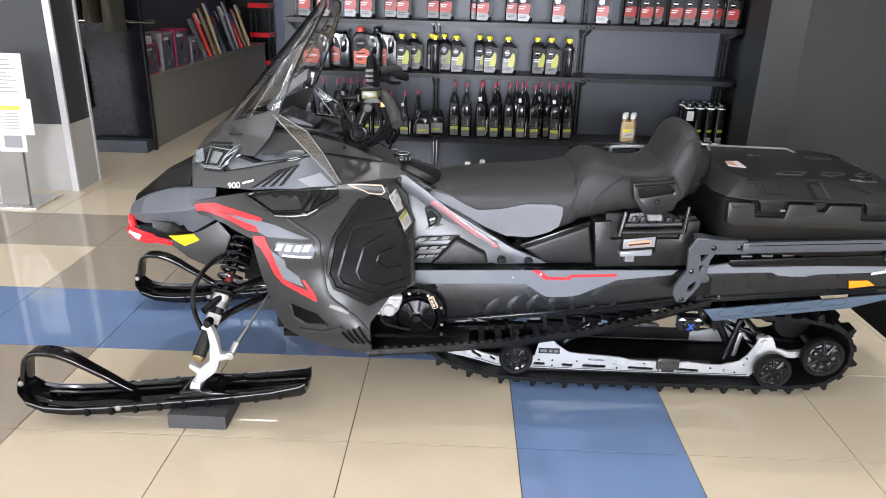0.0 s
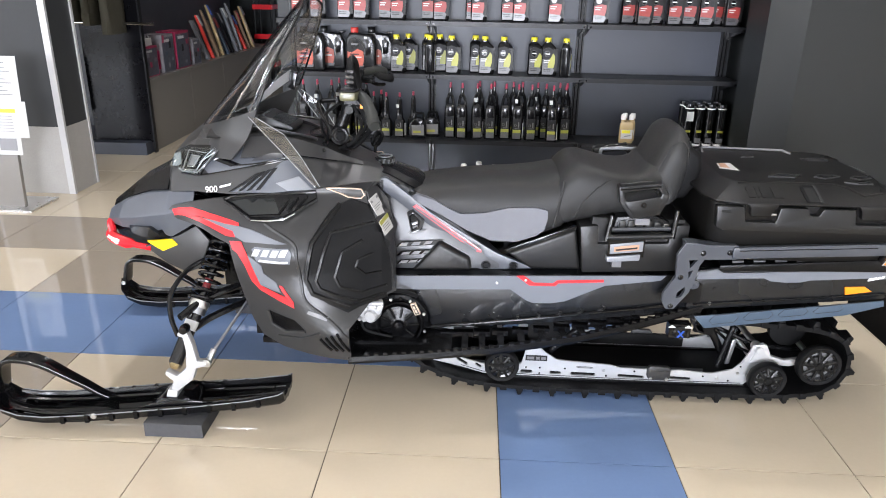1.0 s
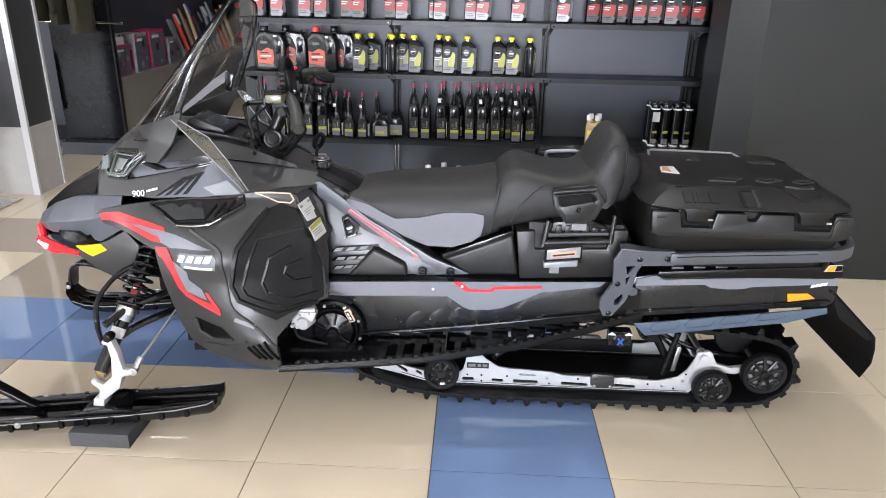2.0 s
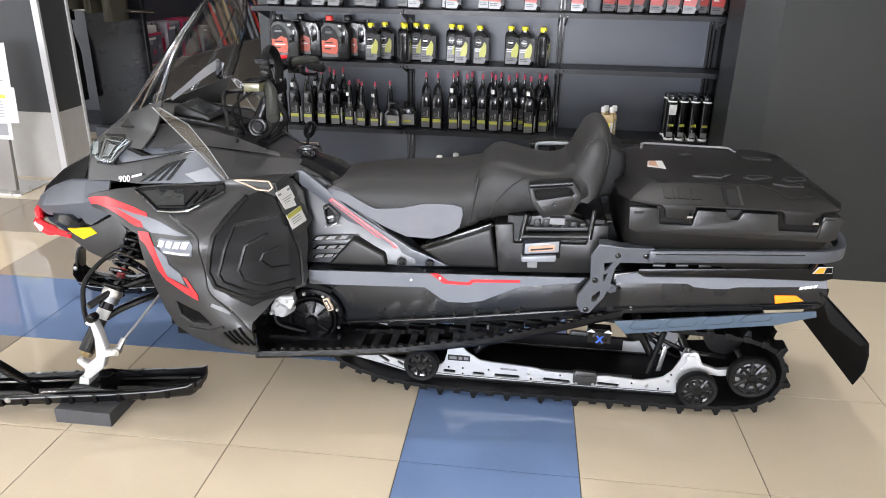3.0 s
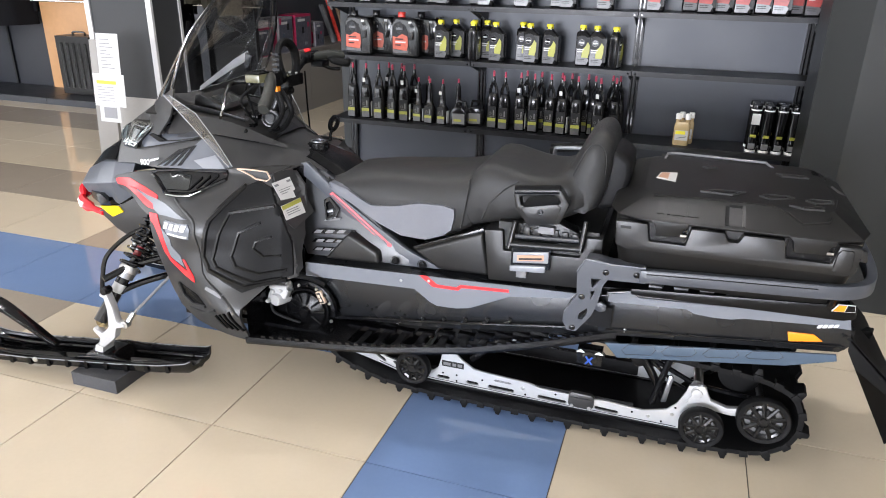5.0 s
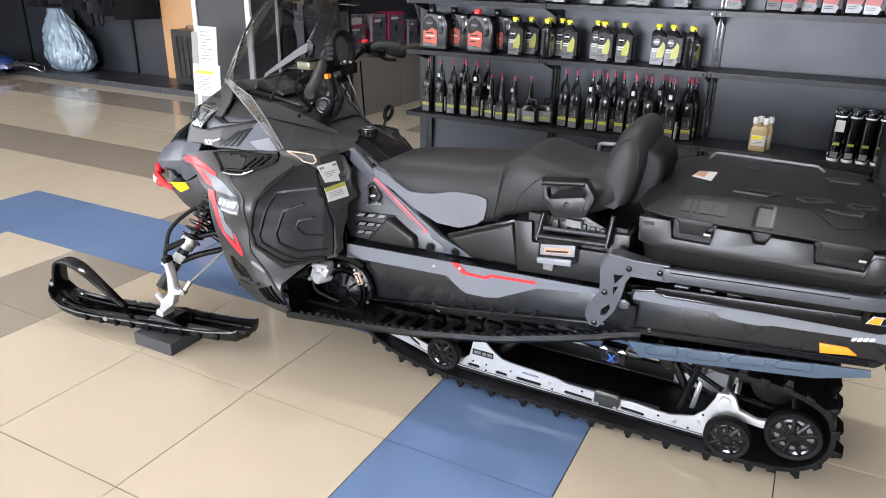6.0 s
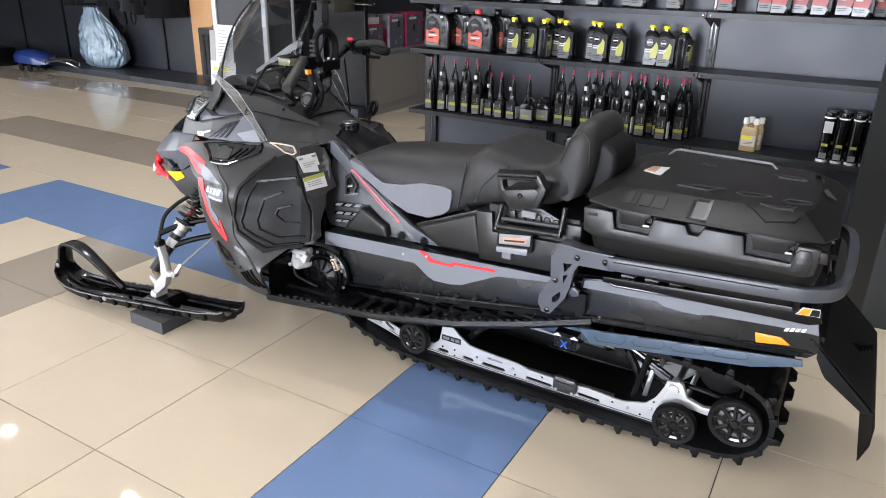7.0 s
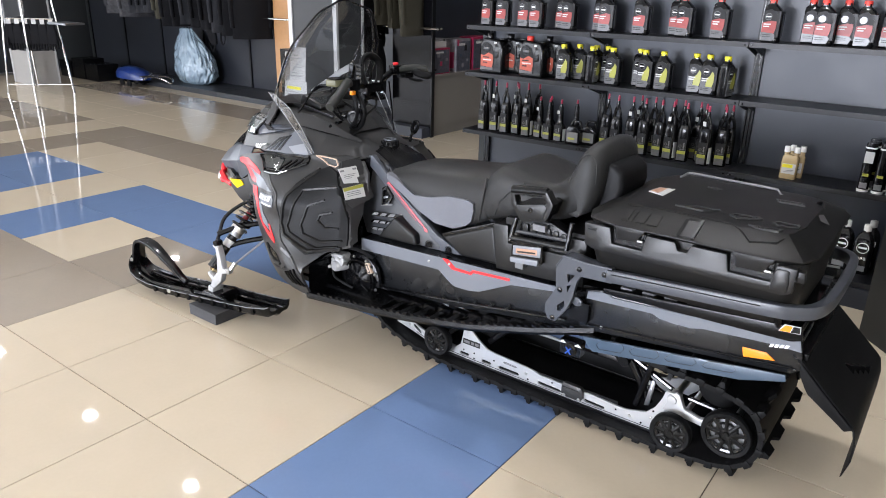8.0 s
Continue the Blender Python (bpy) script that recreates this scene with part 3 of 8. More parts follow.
both("nose_insert", lambda on: skin([(-1.13, .655), (-1.03, .665), (-.99, .64), (-1.03, .622), (-1.12, .63)], flank, 0.004, 0.03, mirror=on), "plastic_gloss", sled, "dark nose opening")

# --- side panels with their stripes
SIDE = [(-.954, .731), (-.927, .757), (-.814, .785), (-.715, .803), (-.384, .845), (-.305, .852), (-.205, .84), (-.145, .78), (-.113, .62), (-.102, .489), (-.189, .465), (-.250, .40), (-.252, .258),
        (-.37, .272), (-.503, .286), (-.584, .315), (-.618, .378), (-.640, .527), (-.675, .661), (-.795, .693), (-.908, .707)]
side_near, side_far = both("side_panel", lambda on: skin(SIDE, flank, 0.0, 0.012, 0.012, mirror=on), "charcoal", sled, "charcoal side panel")
COVER = [(-.382, .535), (-.405, .570), (-.389, .665), (-.361, .740), (-.328, .786), (-.264, .815), (-.203, .800), (-.154, .719), (-.122, .613), (-.114, .497), (-.189, .475), (-.254, .454), (-.323, .489)]


def outlined(pts, w, depth, off, thick, mirror=None, smooth=0):
    """A raised ridge along a line of (x, z) points."""
    if smooth:
        pts = [(p.x, p.z) for p in curve_pts([(a, 0, b) for a, b in pts], smooth)]
    else:
        pts = [(a + (c - a) * j / 4, b + (d - b) * j / 4) for (a, b), (c, d) in zip(pts, pts[1:]) for j in range(4)] + [pts[-1]]
    rows = []
    for i, (a, b) in enumerate(pts):
        p, q = Vector(pts[max(i - 1, 0)]), Vector(pts[min(i + 1, len(pts) - 1)])
        d = (q - p).normalized()
        nx, nz = -d.y * w / 2, d.x * w / 2
        y = depth(a, b) - off
        rows.append([(a + nx, y + thick, b + nz), (a + nx * .6, y, b + nz * .6), (a - nx * .6, y, b - nz * .6), (a - nx, y + thick, b - nz)])
    return flip(loft(rows, True), mirror)


for on, side in ((None, side_near), (YC, side_far)):
    cover = part("clutch_cover", skin(COVER, flank, 0.010, 0.014, 0.012, mirror=on), "matt_black", side, "matt black clutch cover")
    for line, wd in (([(-.175, .745), (-.318, .722), (-.340, .654), (-.364, .566), (-.349, .538), (-.224, .482), (-.143, .492)], .022),
                     ([(-.215, .690), (-.278, .660), (-.302, .576), (-.286, .541), (-.213, .510), (-.132, .518)], .020),
                     ([(-.180, .640), (-.227, .625), (-.236, .600), (-.204, .569), (-.151, .570)], .016)):
        part("cover_ridge", outlined(line, wd * .6, flank, 0.016, 0.010, on), "plastic_soft", side)
    part("cover_step", outlined([(-.30, .80), (-.375, .70), (-.398, .575), (-.375, .525), (-.25, .468), (-.13, .485)], .020, flank, 0.016, 0.012, on), "plastic_soft", side)
    part("panel_crease", outlined([(-.55, .745), (-.44, .70), (-.425, .64), (-.415, .56), (-.395, .49), (-.30, .42), (-.255, .37)], .014, flank, 0.004, 0.007, on, 4), "charcoal", side)
    part("stripe_upper", skin([(-.927, .744), (-.905, .751), (-.847, .759), (-.776, .748), (-.652, .735), (-.648, .725), (-.709, .725), (-.806, .733), (-.919, .723)], flank, 0.0035, 0.003, 0.02, mirror=on), "red", side, "red stripe")
    part("stripe_upper", skin([(-.887, .727), (-.806, .730), (-.739, .717), (-.671, .706), (-.659, .689), (-.697, .690), (-.762, .706)], flank, 0.0035, 0.003, 0.02, mirror=on), "red", side, "red stripe")
    part("stripe_lower", skin([(-.680, .674), (-.636, .677), (-.613, .636), (-.566, .532), (-.599, .544), (-.622, .596), (-.650, .637), (-.669, .648)], flank, 0.0035, 0.003, 0.02, mirror=on), "red", side, "red stripe")
    part("stripe_lower", skin([(-.599, .544), (-.566, .532), (-.467, .504), (-.442, .486), (-.442, .467), (-.468, .479), (-.571, .515)], flank, 0.0035, 0.003, 0.02, mirror=on), "red", side, "red stripe")
    part("stripe_lower", skin([(-.494, .544), (-.482, .544), (-.441, .488), (-.466, .503)], flank, 0.0035, 0.003, 0.02, mirror=on), "red", side, "red stripe")
    part("grey_accent", skin([(-.806, .729), (-.646, .724), (-.600, .721), (-.458, .697), (-.621, .677), (-.654, .688), (-.671, .706), (-.739, .717)], flank, 0.0025, 0.003, 0.02, mirror=on), "grey_decal", side, "slate grey accent")
    part("grey_accent", skin([(-.612, .636), (-.557, .607), (-.551, .580), (-.505, .555), (-.488, .518), (-.566, .533)], flank, 0.0025, 0.003, 0.02, mirror=on), "grey_decal", side, "slate grey accent")
    part("name_plate", skin([(-.594, .658), (-.582, .668), (-.452, .684), (-.440, .667), (-.449, .629), (-.509, .624), (-.575, .618)], flank, 0.004, 0.003, mirror=on), "grey_decal", side, "grey name plate")
    # the brand mark stands as plain slanted bars
    for i, a in enumerate((-.594, -.557, -.521, -.488)):
        z = .637 + .0052 * i
        part("name_bar", skin([(a, z), (a + .012, z + .024), (a + .036, z + .027), (a + .024, z + .003)], flank, 0.007, 0.003, mirror=on), "white", side, "white brand bar")
    part("name_bar", skin([(-.566, .622), (-.563, .629), (-.453, .640), (-.456, .633)], flank, 0.007, 0.003, mirror=on), "white", side, "thin white brand bar")
    part("engine_name_bar", skin([(-.396, .452), (-.389, .464), (-.318, .443), (-.326, .432)], flank, 0.004, 0.003, mirror=on), "label_grey", side, "grey brand bar")
    part("lower_scoop", skin([(-.545, .436), (-.536, .385), (-.484, .366), (-.409, .383), (-.446, .417)], flank, 0.003, 0.006, mirror=on), "plastic", side, "dark lower scoop")
    part("scoop_edge", outlined([(-.545, .436), (-.538, .382), (-.484, .362), (-.405, .380)], .012, flank, 0.010, 0.012, on), "charcoal", side)
    part("scoop_edge", outlined([(-.52, .33), (-.42, .345), (-.35, .385)], .012, flank, 0.008, 0.010, on), "charcoal", side)
    for i in range(4):
        part("louvre", outlined([(-.349 + .02 * i, .365 + .009 * i), (-.313 + .02 * i, .314 - .002 * i)], .010, flank, 0.008, 0.012, on), "plastic", side)
    vent = part("air_vent", skin([(-.722, .796), (-.694, .807), (-.590, .820), (-.388, .836), (-.381, .813), (-.443, .784), (-.479, .768), (-.601, .752)], flank, 0.008, 0.02, mirror=on), "plastic_gloss", side, "gloss black air vent")
    part("vent_frame", outlined([(-.722, .796), (-.601, .752), (-.479, .768), (-.443, .784), (-.381, .813)], .013, flank, 0.016, 0.014, on), "plastic_gloss", vent)
    part("vent_frame", outlined([(-.722, .797), (-.694, .808), (-.590, .821), (-.388, .837)], .010, flank, 0.014, 0.012, on), "plastic_gloss", vent)
    part("vent_chrome", outlined([(-.600, .752), (-.54, .757), (-.479, .766), (-.445, .781)], .006, flank, 0.016, 0.016, on), "steel", vent, "bright lower vent lip")
    part("vent_mesh", skin([(-.69, .795), (-.61, .765), (-.50, .778), (-.53, .812), (-.60, .812)], flank, 0.012, 0.006, mirror=on), "screen", vent, "dark vent screen")
    for i in range(3):
        part("vent_rib", outlined([(-.50 + .03 * i, .778 + .008 * i), (-.475 + .03 * i, .812 + .006 * i)], .008, flank, 0.016, 0.010, on), "plastic", vent)
    part("trim_badge", outlined([(-.351, .848), (-.229, .849), (-.217, .827), (-.229, .817), (-.275, .819), (-.351, .848)], .0045, flank, 0.008, 0.006, on), "badge", side, "pale copper outlined badge")
def on_return(pts, off, thick=0.002):
    """A sheet over a (y, z) outline on the panel's turned-in rear face."""
    bm = prism(pts, 0.0, thick, 0, axis="x")
    for v in bm.verts:
        v.co.x += -.201 - .504 * (v.co.z - .813) + .15 * (v.co.y - 2.434) + off
    return bm


part("panel_return", on_return([(2.470, .842), (2.432, .76), (2.414, .69), (2.44, .655), (2.57, .68), (2.57, .846)], -.006, .005), "charcoal", side_near)
part("label_white", on_return([(2.436, .815), (2.532, .815), (2.530, .772), (2.516, .770), (2.514, .748), (2.44, .756)], 0), "paper", side_near, "white warning label")
for za, zb, ya, yb in ((.801, .808, 2.441, 2.462), (.802, .809, 2.507, 2.528), (.779, .7815, 2.452, 2.505), (.786, .788, 2.452, 2.518), (.772, .774, 2.455, 2.49)):
    part("label_print", on_return([(ya, za), (yb, za), (yb, zb), (ya, zb)], .0022, .0008), "bottle_grey", side_near)
part("label_white", on_return([(2.425, .738), (2.532, .741), (2.524, .690), (2.418, .692)], 0), "paper", side_near, "white and yellow warning label")
part("label_band", on_return([(2.425, .738), (2.532, .741), (2.530, .728), (2.4235, .725)], .0022, .0008), "label_lime", side_near)
for za in (.718, .711, .704):
    part("label_print", on_return([(2.435, za), (2.505, za), (2.505, za + .002), (2.435, za + .002)], .0022, .0008), "vinyl_grey", side_near)

# --- upper hood details
for on in (None, YC):
    lamp = part("headlight", skin([(-.959, .882), (-.938, .932), (-.876, .963), (-.736, .970), (-.803, .896), (-.816, .873), (-.889, .874), (-.912, .890)], hood_side, 0.002, 0.02, mirror=on), "plastic_gloss", hood, "faceted headlight behind clear cover")
    part("lamp_block", skin([(-.953, .886), (-.935, .927), (-.908, .938), (-.897, .900), (-.911, .893)], hood_side, 0.012, 0.012, mirror=on), "headlamp_glass", lamp, "pale frosted lamp block")
    for ring in ([(-.888, .884), (-.872, .948), (-.792, .944), (-.832, .886)], [(-.868, .896), (-.858, .934), (-.822, .932), (-.842, .898)], [(-.822, .912), (-.778, .955), (-.752, .958)]):
        ring = [(a + (c - a) * j / 4, b + (d - b) * j / 4) for (a, b), (c, d) in zip(ring, ring[1:] + ring[:1]) for j in range(4)]
        part("reflector_edge", flip(tube([(x, hood_side(x, z) - .010, z) for x, z in ring], .0014, 6, closed=True), on), "alu_dark", lamp, "grey reflector edge")
    part("reflector", skin([(-.866, .898), (-.856, .932), (-.824, .930), (-.843, .900)], hood_side, 0.006, 0.006, mirror=on), "alu_dark", lamp, "grey reflector bowl")
    part("lamp_foot", outlined([(-.905, .886), (-.885, .879), (-.826, .880), (-.806, .898), (-.762, .946)], .007, hood_side, 0.016, 0.006, on), "headlamp_glass", lamp)
    cover = part("headlight_cover", skin([(-.955, .884), (-.934, .930), (-.876, .960), (-.745, .966), (-.808, .896), (-.820, .876), (-.889, .877), (-.912, .892)], hood_side, 0.020, 0.003, mirror=on), "glass", lamp, "clear headlight cover")
    cover.visible_shadow = False
    part("headlight_edge", outlined([(-.889, .872), (-.816, .872), (-.803, .896), (-.736, .970)], .008, hood_side, 0.022, 0.022, on), "plastic_gloss", hood)
    part("fairing_panel", skin([(-.812, .902), (-.717, .964), (-.615, .989), (-.520, .967), (-.500, .945), (-.652, .909), (-.784, .876)], hood_side, 0.004, 0.008, 0.02, mirror=on), "grey_body", hood, "slate grey fairing panel")
    part("fairing_insert", skin([(-.765, .924), (-.742, .943), (-.714, .946), (-.699, .927), (-.653, .918), (-.700, .911)], hood_side, 0.009, 0.008, 0.02, mirror=on), "plastic_gloss", hood, "dark fairing inlet")
    part("fairing_screw", flip(lathe([(0, .002), (.007, .002), (.008, -.004), (0, -.004)], (-.70, hood_side(-.70, .938) - .008, .938), (0, -1, .5), 12), on), "steel", hood)
    part("fairing_line", outlined([(-.765, .924), (-.719, .951), (-.631, .986), (-.605, .991)], .006, hood_side, 0.010, 0.006, on), "plastic_gloss", hood)
    part("fairing_line", outlined([(-.700, .911), (-.60, .925), (-.500, .945), (-.515, .962)], .005, hood_side, 0.010, 0.006, on), "plastic_gloss", hood)
    part("fairing_fin", skin([(-.618, .933), (-.581, .977), (-.510, .959), (-.506, .947)], hood_side, 0.007, 0.006, 0.02, mirror=on), "plate_grey", hood)
    part("hood_panel", skin([(-.698, .822), (-.548, .901), (-.500, .943), (-.469, .924), (-.382, .840), (-.402, .834), (-.629, .825)], hood_side, 0.003, 0.008, 0.02, mirror=on), "grey_body", hood, "slate grey hood flank")
    part("hood_patch", skin([(-.531, .861), (-.452, .883), (-.402, .840), (-.489, .837)], hood_side, 0.007, 0.006, 0.02, mirror=on), "patch_grey", hood, "pale grey patch")
    part("hood_seam", outlined([(-.82, .868), (-.66, .905), (-.49, .940)], .006, hood_side, 0.006, 0.006, on), "plastic_gloss", hood)
    for i in range(4):
        part("hood_slit", skin([(-.705 + .034 * i, .823 + .004 * i), (-.60 + .02 * i, .893 + .006 * i), (-.585 + .02 * i, .895 + .006 * i), (-.688 + .034 * i, .826 + .004 * i)], hood_side, 0.006, 0.004, 0.02, mirror=on), "plastic", hood)
words("hood_number", "900", 0.032, pose(-.795, hood_side(-.78, .83) - 0.012, .812, 72, -8, -4), "white", hood, label="white printed number")
part("hood_bar", skin([(-.738, .834), (-.737, .841), (-.694, .854), (-.695, .847)], hood_side, 0.010, 0.003), "white", hood)

# --- windshield
def screen(u, v, out=0.0):
    """u across from -1 to 1, v from the foot to the top: a sheet wrapped round the dash."""
    half = spline((0, .26, .45, .6, .767, .92, 1.0), (.275, .30, .298, .28, .225, .155, .03), v)
    x = -0.885 + 0.425 * v + spline((0, .26, .6, .767, .92, 1.0), (.25, .20, .13, .096, .058, .01), v) * u * u + out
    z = 1.0 + 0.489 * v
    return (x, YC + u * half, z)


def screen_mesh(low, high, thick, n=24):
    one = loft([[screen(-1 + 2 * i / n, low(-1 + 2 * i / n) + (high(-1 + 2 * i / n) - low(-1 + 2 * i / n)) * j / 16) for i in range(n + 1)] for j in range(17)])
    return thicken(one, thick)


def foot_line(u):
    return 0.02 + 0.22 * u * u


shield = part("windshield", screen_mesh(foot_line, lambda u: 1.0, 0.004), "clear", sled, "clear tall windshield", 80)
shield.visible_shadow = False
part("windshield_foot", screen_mesh(lambda u: -0.16 + 0.03 * u * u, lambda u: foot_line(u) + .005, 0.006), "charcoal", shield, "charcoal lower windshield fairing", 80)
part("windshield_rim", tube([screen(-1, .24 + .76 * j / 20) for j in range(20)] + [screen(-1 + k / 6, 1.0) for k in range(0, 13)] + [screen(1, 1 - .76 * j / 20) for j in range(1, 21)], 0.004, 6), "plastic_gloss", shield)
# Glossier strips along the bends, added to carry the bright reflected streaks.
for u in (-.93, .93):
    part("windshield_bend", tube([screen(u, foot_line(u) + (.97 - foot_line(u)) * j / 24, .004) for j in range(25)], 0.005, 8, flat=.35), "clear_bend", shield, "rolled clear edge")
for u in (-.70, .70):
    part("windshield_bend", tube([screen(u + .12 * u * j / 20, foot_line(u) + (.80 - foot_line(u)) * j / 20, .003) for j in range(21)], 0.005, 6, flat=.4), "clear_bend", shield, "clear strip added for a bright streak")
# Added plate that stands in for the window front mirrored in the screen.
part("reflection_plate", thicken(loft([[(-.712, YC + .022, 1.052), (-.61, YC + .125, 1.135), (-.565, YC + .170, 1.168)], [(-.718, YC + .032, 1.066), (-.62, YC + .135, 1.165), (-.578, YC + .176, 1.198)]]), .004), "alu_dark", shield, "grey plate for the window mirrored in the screen")
part("brace_clip", prism([(-.585, 1.13), (-.575, 1.195), (-.545, 1.185), (-.56, 1.12)], YC + .150, YC + .165, 0.003), "plastic_gloss", shield, "black brace clip")
DEFL_OUT = [(-.598, 2.416, 1.10), (-.535, 2.432, 1.022), (-.476, 2.446, .95), (-.392, 2.467, .845)]
DEFL_IN = [(-.575, 2.420, 1.098), (-.487, 2.436, 1.04), (-.432, 2.450, .955), (-.378, 2.467, .85)]
both("side_deflector", lambda on: flip(thicken(loft([DEFL_OUT, DEFL_IN]), 0.004), on), "clear", sled, "small clear side deflector")
both("deflector_edge", lambda on: flip(joined(tube(DEFL_OUT, 0.0018, 6), tube(DEFL_IN, 0.0016, 6)), on), "clear_edge", sled, "pale deflector edge")


# --- dash, handlebar and controls
dash = part("dashboard", shell([(-0.80, [(.20, 1.00), (.12, 1.03), (0, 1.035)]), (-0.62, [(.222, 1.004), (.12, 1.022), (0, 1.022)]), (-0.47, [(.203, .994), (.11, 1.000), (0, .992)]), (-0.38, [(.163, .960), (.09, .968), (0, .962)]), (-0.30, [(.126, .918), (.07, .930), (0, .930)])]), "satin_black", sled, "black dashboard")
gauge = part("gauge", prism([(-.645, 1.015), (-.635, 1.062), (-.615, 1.068), (-.515, 1.030), (-.502, 1.018), (-.52, .99)], YC - .115, YC + .045, 0.006), "satin_black", dash, "tilted instrument cluster")
part("gauge_glass", prism([(-.615, 1.0672), (-.617, 1.0685), (-.519, 1.0320), (-.520, 1.0295)], YC - .098, YC + .028, 0.0), "screen", gauge, "dark instrument glass")
part("dash_ridge", tube(curve_pts([(-.70, YC - .185, 1.012), (-.62, YC - .15, 1.018), (-.50, YC - .14, 1.000), (-.42, YC - .115, .977)], 5), .009, 8, flat=2.2), "satin_black", dash)
part("dash_ridge", tube(curve_pts([(-.70, YC + .17, 1.016), (-.62, YC + .10, 1.024), (-.50, YC + .08, 1.000), (-.42, YC + .07, .975)], 5), .009, 8, flat=2.2), "satin_black", dash)
part("dash_tray", prism([(-.49, YC - .085), (-.40, YC - .06), (-.40, YC + .05), (-.49, YC + .06)], .975, .992, 0.006, axis="z"), "plastic", dash, "small black tray")
for k in range(3):
    part("dash_button", box(-.475 + .022 * k, -.460 + .022 * k, YC - .118, YC - .100, .988 - .006 * k, .998 - .006 * k, 0.003), "bottle_grey", dash)
rim_x = [s[0] for s in HOOD]
for on in (None, YC):
    # shoulder between the side panel's upper edge and the hood, cheek beside the dash and the dark line under it
    part("hood_shoulder", flip(thicken(loft([[(x, flank(x, .838) + .004, .840), (x, YC - spline(rim_x, [s[1][0][0] for s in HOOD], x) + .004, spline(rim_x, [s[1][0][1] for s in HOOD], x) - .002)] for x in (-.40, -.36, -.32, -.28, -.24, -.205, -.185)]), .004), on), "charcoal", hood)
    part("console_cheek", flip(thicken(loft([[(-.66, YC - .262, .940), (-.64, YC - .222, 1.012)], [(-.47, YC - .246, .952), (-.475, YC - .205, 1.000)], [(-.385, YC - .198, .930), (-.385, YC - .166, .966)], [(-.315, YC - .156, .912), (-.318, YC - .136, .930)], [(-.25, YC - .118, .891), (-.252, YC - .108, .899)]]), .005), on), "charcoal", sled, "charcoal console cheek")
    part("console_seam", flip(tube([(-.62, YC - .258, .944), (-.47, YC - .247, .953), (-.385, YC - .200, .931), (-.335, YC - .168, .918), (-.328, YC - .145, .934)], 0.0024, 6), on), "plastic_gloss", sled)
    part("hood_rear_screw", flip(lathe([(0, .003), (.006, .002), (.007, -.003), (0, -.003)], (-.150, YC - .072, .853), (0, -1, .8), 10), on), "white", hood)
both("hood_screw", lambda on: flip(lathe([(0, .004), (.009, .003), (.011, -.003), (0, -.003)], (-.385, YC - .176, .957), (0, -1, 0.9), 12), on), "plastic_gloss", sled)
stem = part("steering_stem", tube([(-.385, YC - .035, .935), (-.35, YC - .03, 1.0), (-.305, YC - .01, 1.11)], [.030, .024, .022], 12), "plastic", sled, "black handlebar riser post")
part("riser_clamp", joined(box(-.325, -.262, YC - .055, YC + .055, 1.105, 1.145, 0.012), tube([(-.31, YC - .04, 1.08), (-.31, YC + .04, 1.08)], .016, 10)), "plastic", stem)
for bx, by in ((-.305, YC - .035), (-.28, YC - .035), (-.305, YC + .035), (-.28, YC + .035)):
    part("clamp_bolt", lathe([(0, .006), (.006, .006), (.007, 0), (0, 0)], (bx, by, 1.144), n=10), "steel", stem, "zinc bolt")
part("pivot_disc", lathe([(0, .022), (.016, .022), (.018, .016), (.034, .014), (.038, .0), (.036, -.016), (0, -.018)], (-.345, YC - .055, .985), (.35, -1, .25), 20), "plastic", stem, "black pivot cap")
part("pivot_ring", lathe([(.022, .016), (.029, .0175), (.029, .0155), (.022, .014), (.022, .016)], (-.345, YC - .055, .985), (.35, -1, .25), 20), "plastic", stem)
BAR = [(-.205, YC - .27, 1.135), (-.245, YC - .22, 1.158), (-.275, YC - .12, 1.145), (-.29, YC, 1.125), (-.305, YC + .10, 1.155), (-.31, YC + .18, 1.185), (-.27, YC + .24, 1.19), (-.235, YC + .29, 1.185)]
part("handlebar", tube(curve_pts(BAR, 6), 0.012, 10), "plastic", sled, "black handlebar")
part("grip", tube(curve_pts([(-.27, YC - .16, 1.152), (-.245, YC - .205, 1.162), (-.212, YC - .255, 1.150), (-.185, YC - .32, 1.12), (-.165, YC - .384, 1.088)], 5), [.0205] * 6 + [.0195] * 9 + [.021] * 5 + [.018], 14), "grip_rubber", sled, "ribbed black rubber grip")
grip = part("grip", tube(curve_pts([(-.30, YC + .19, 1.185), (-.268, YC + .235, 1.192), (-.24, YC + .275, 1.188), (-.221, YC + .312, 1.178)], 6), [.017] * 8 + [.021] * 6 + [.023] * 3 + [.017], 14), "grip_rubber", sled, "black rubber palm grip")
part("palm_rest", tube(curve_pts([(-.262, YC + .25, 1.188), (-.225, YC + .25, 1.172), (-.19, YC + .28, 1.160), (-.195, YC + .315, 1.166)], 5), [.012] * 4 + [.017] * 9 + [.012] * 3, 10, flat=.7), "rubber", grip)
part("control_block", joined(box(-.30, -.245, YC - .185, YC - .12, 1.125, 1.172, 0.014), tube([(-.275, YC - .19, 1.15), (-.275, YC - .115, 1.148)], .024, 12)), "plastic", sled, "black switch block")
reservoir = part("brake_reservoir", bevel(prism([(-.300, YC - .275), (-.245, YC - .27), (-.235, YC - .225), (-.26, YC - .205), (-.300, YC - .21)], 1.150, 1.180, 0.008, axis="z"), 0), "fluid", sled, "pale yellow brake fluid reservoir")
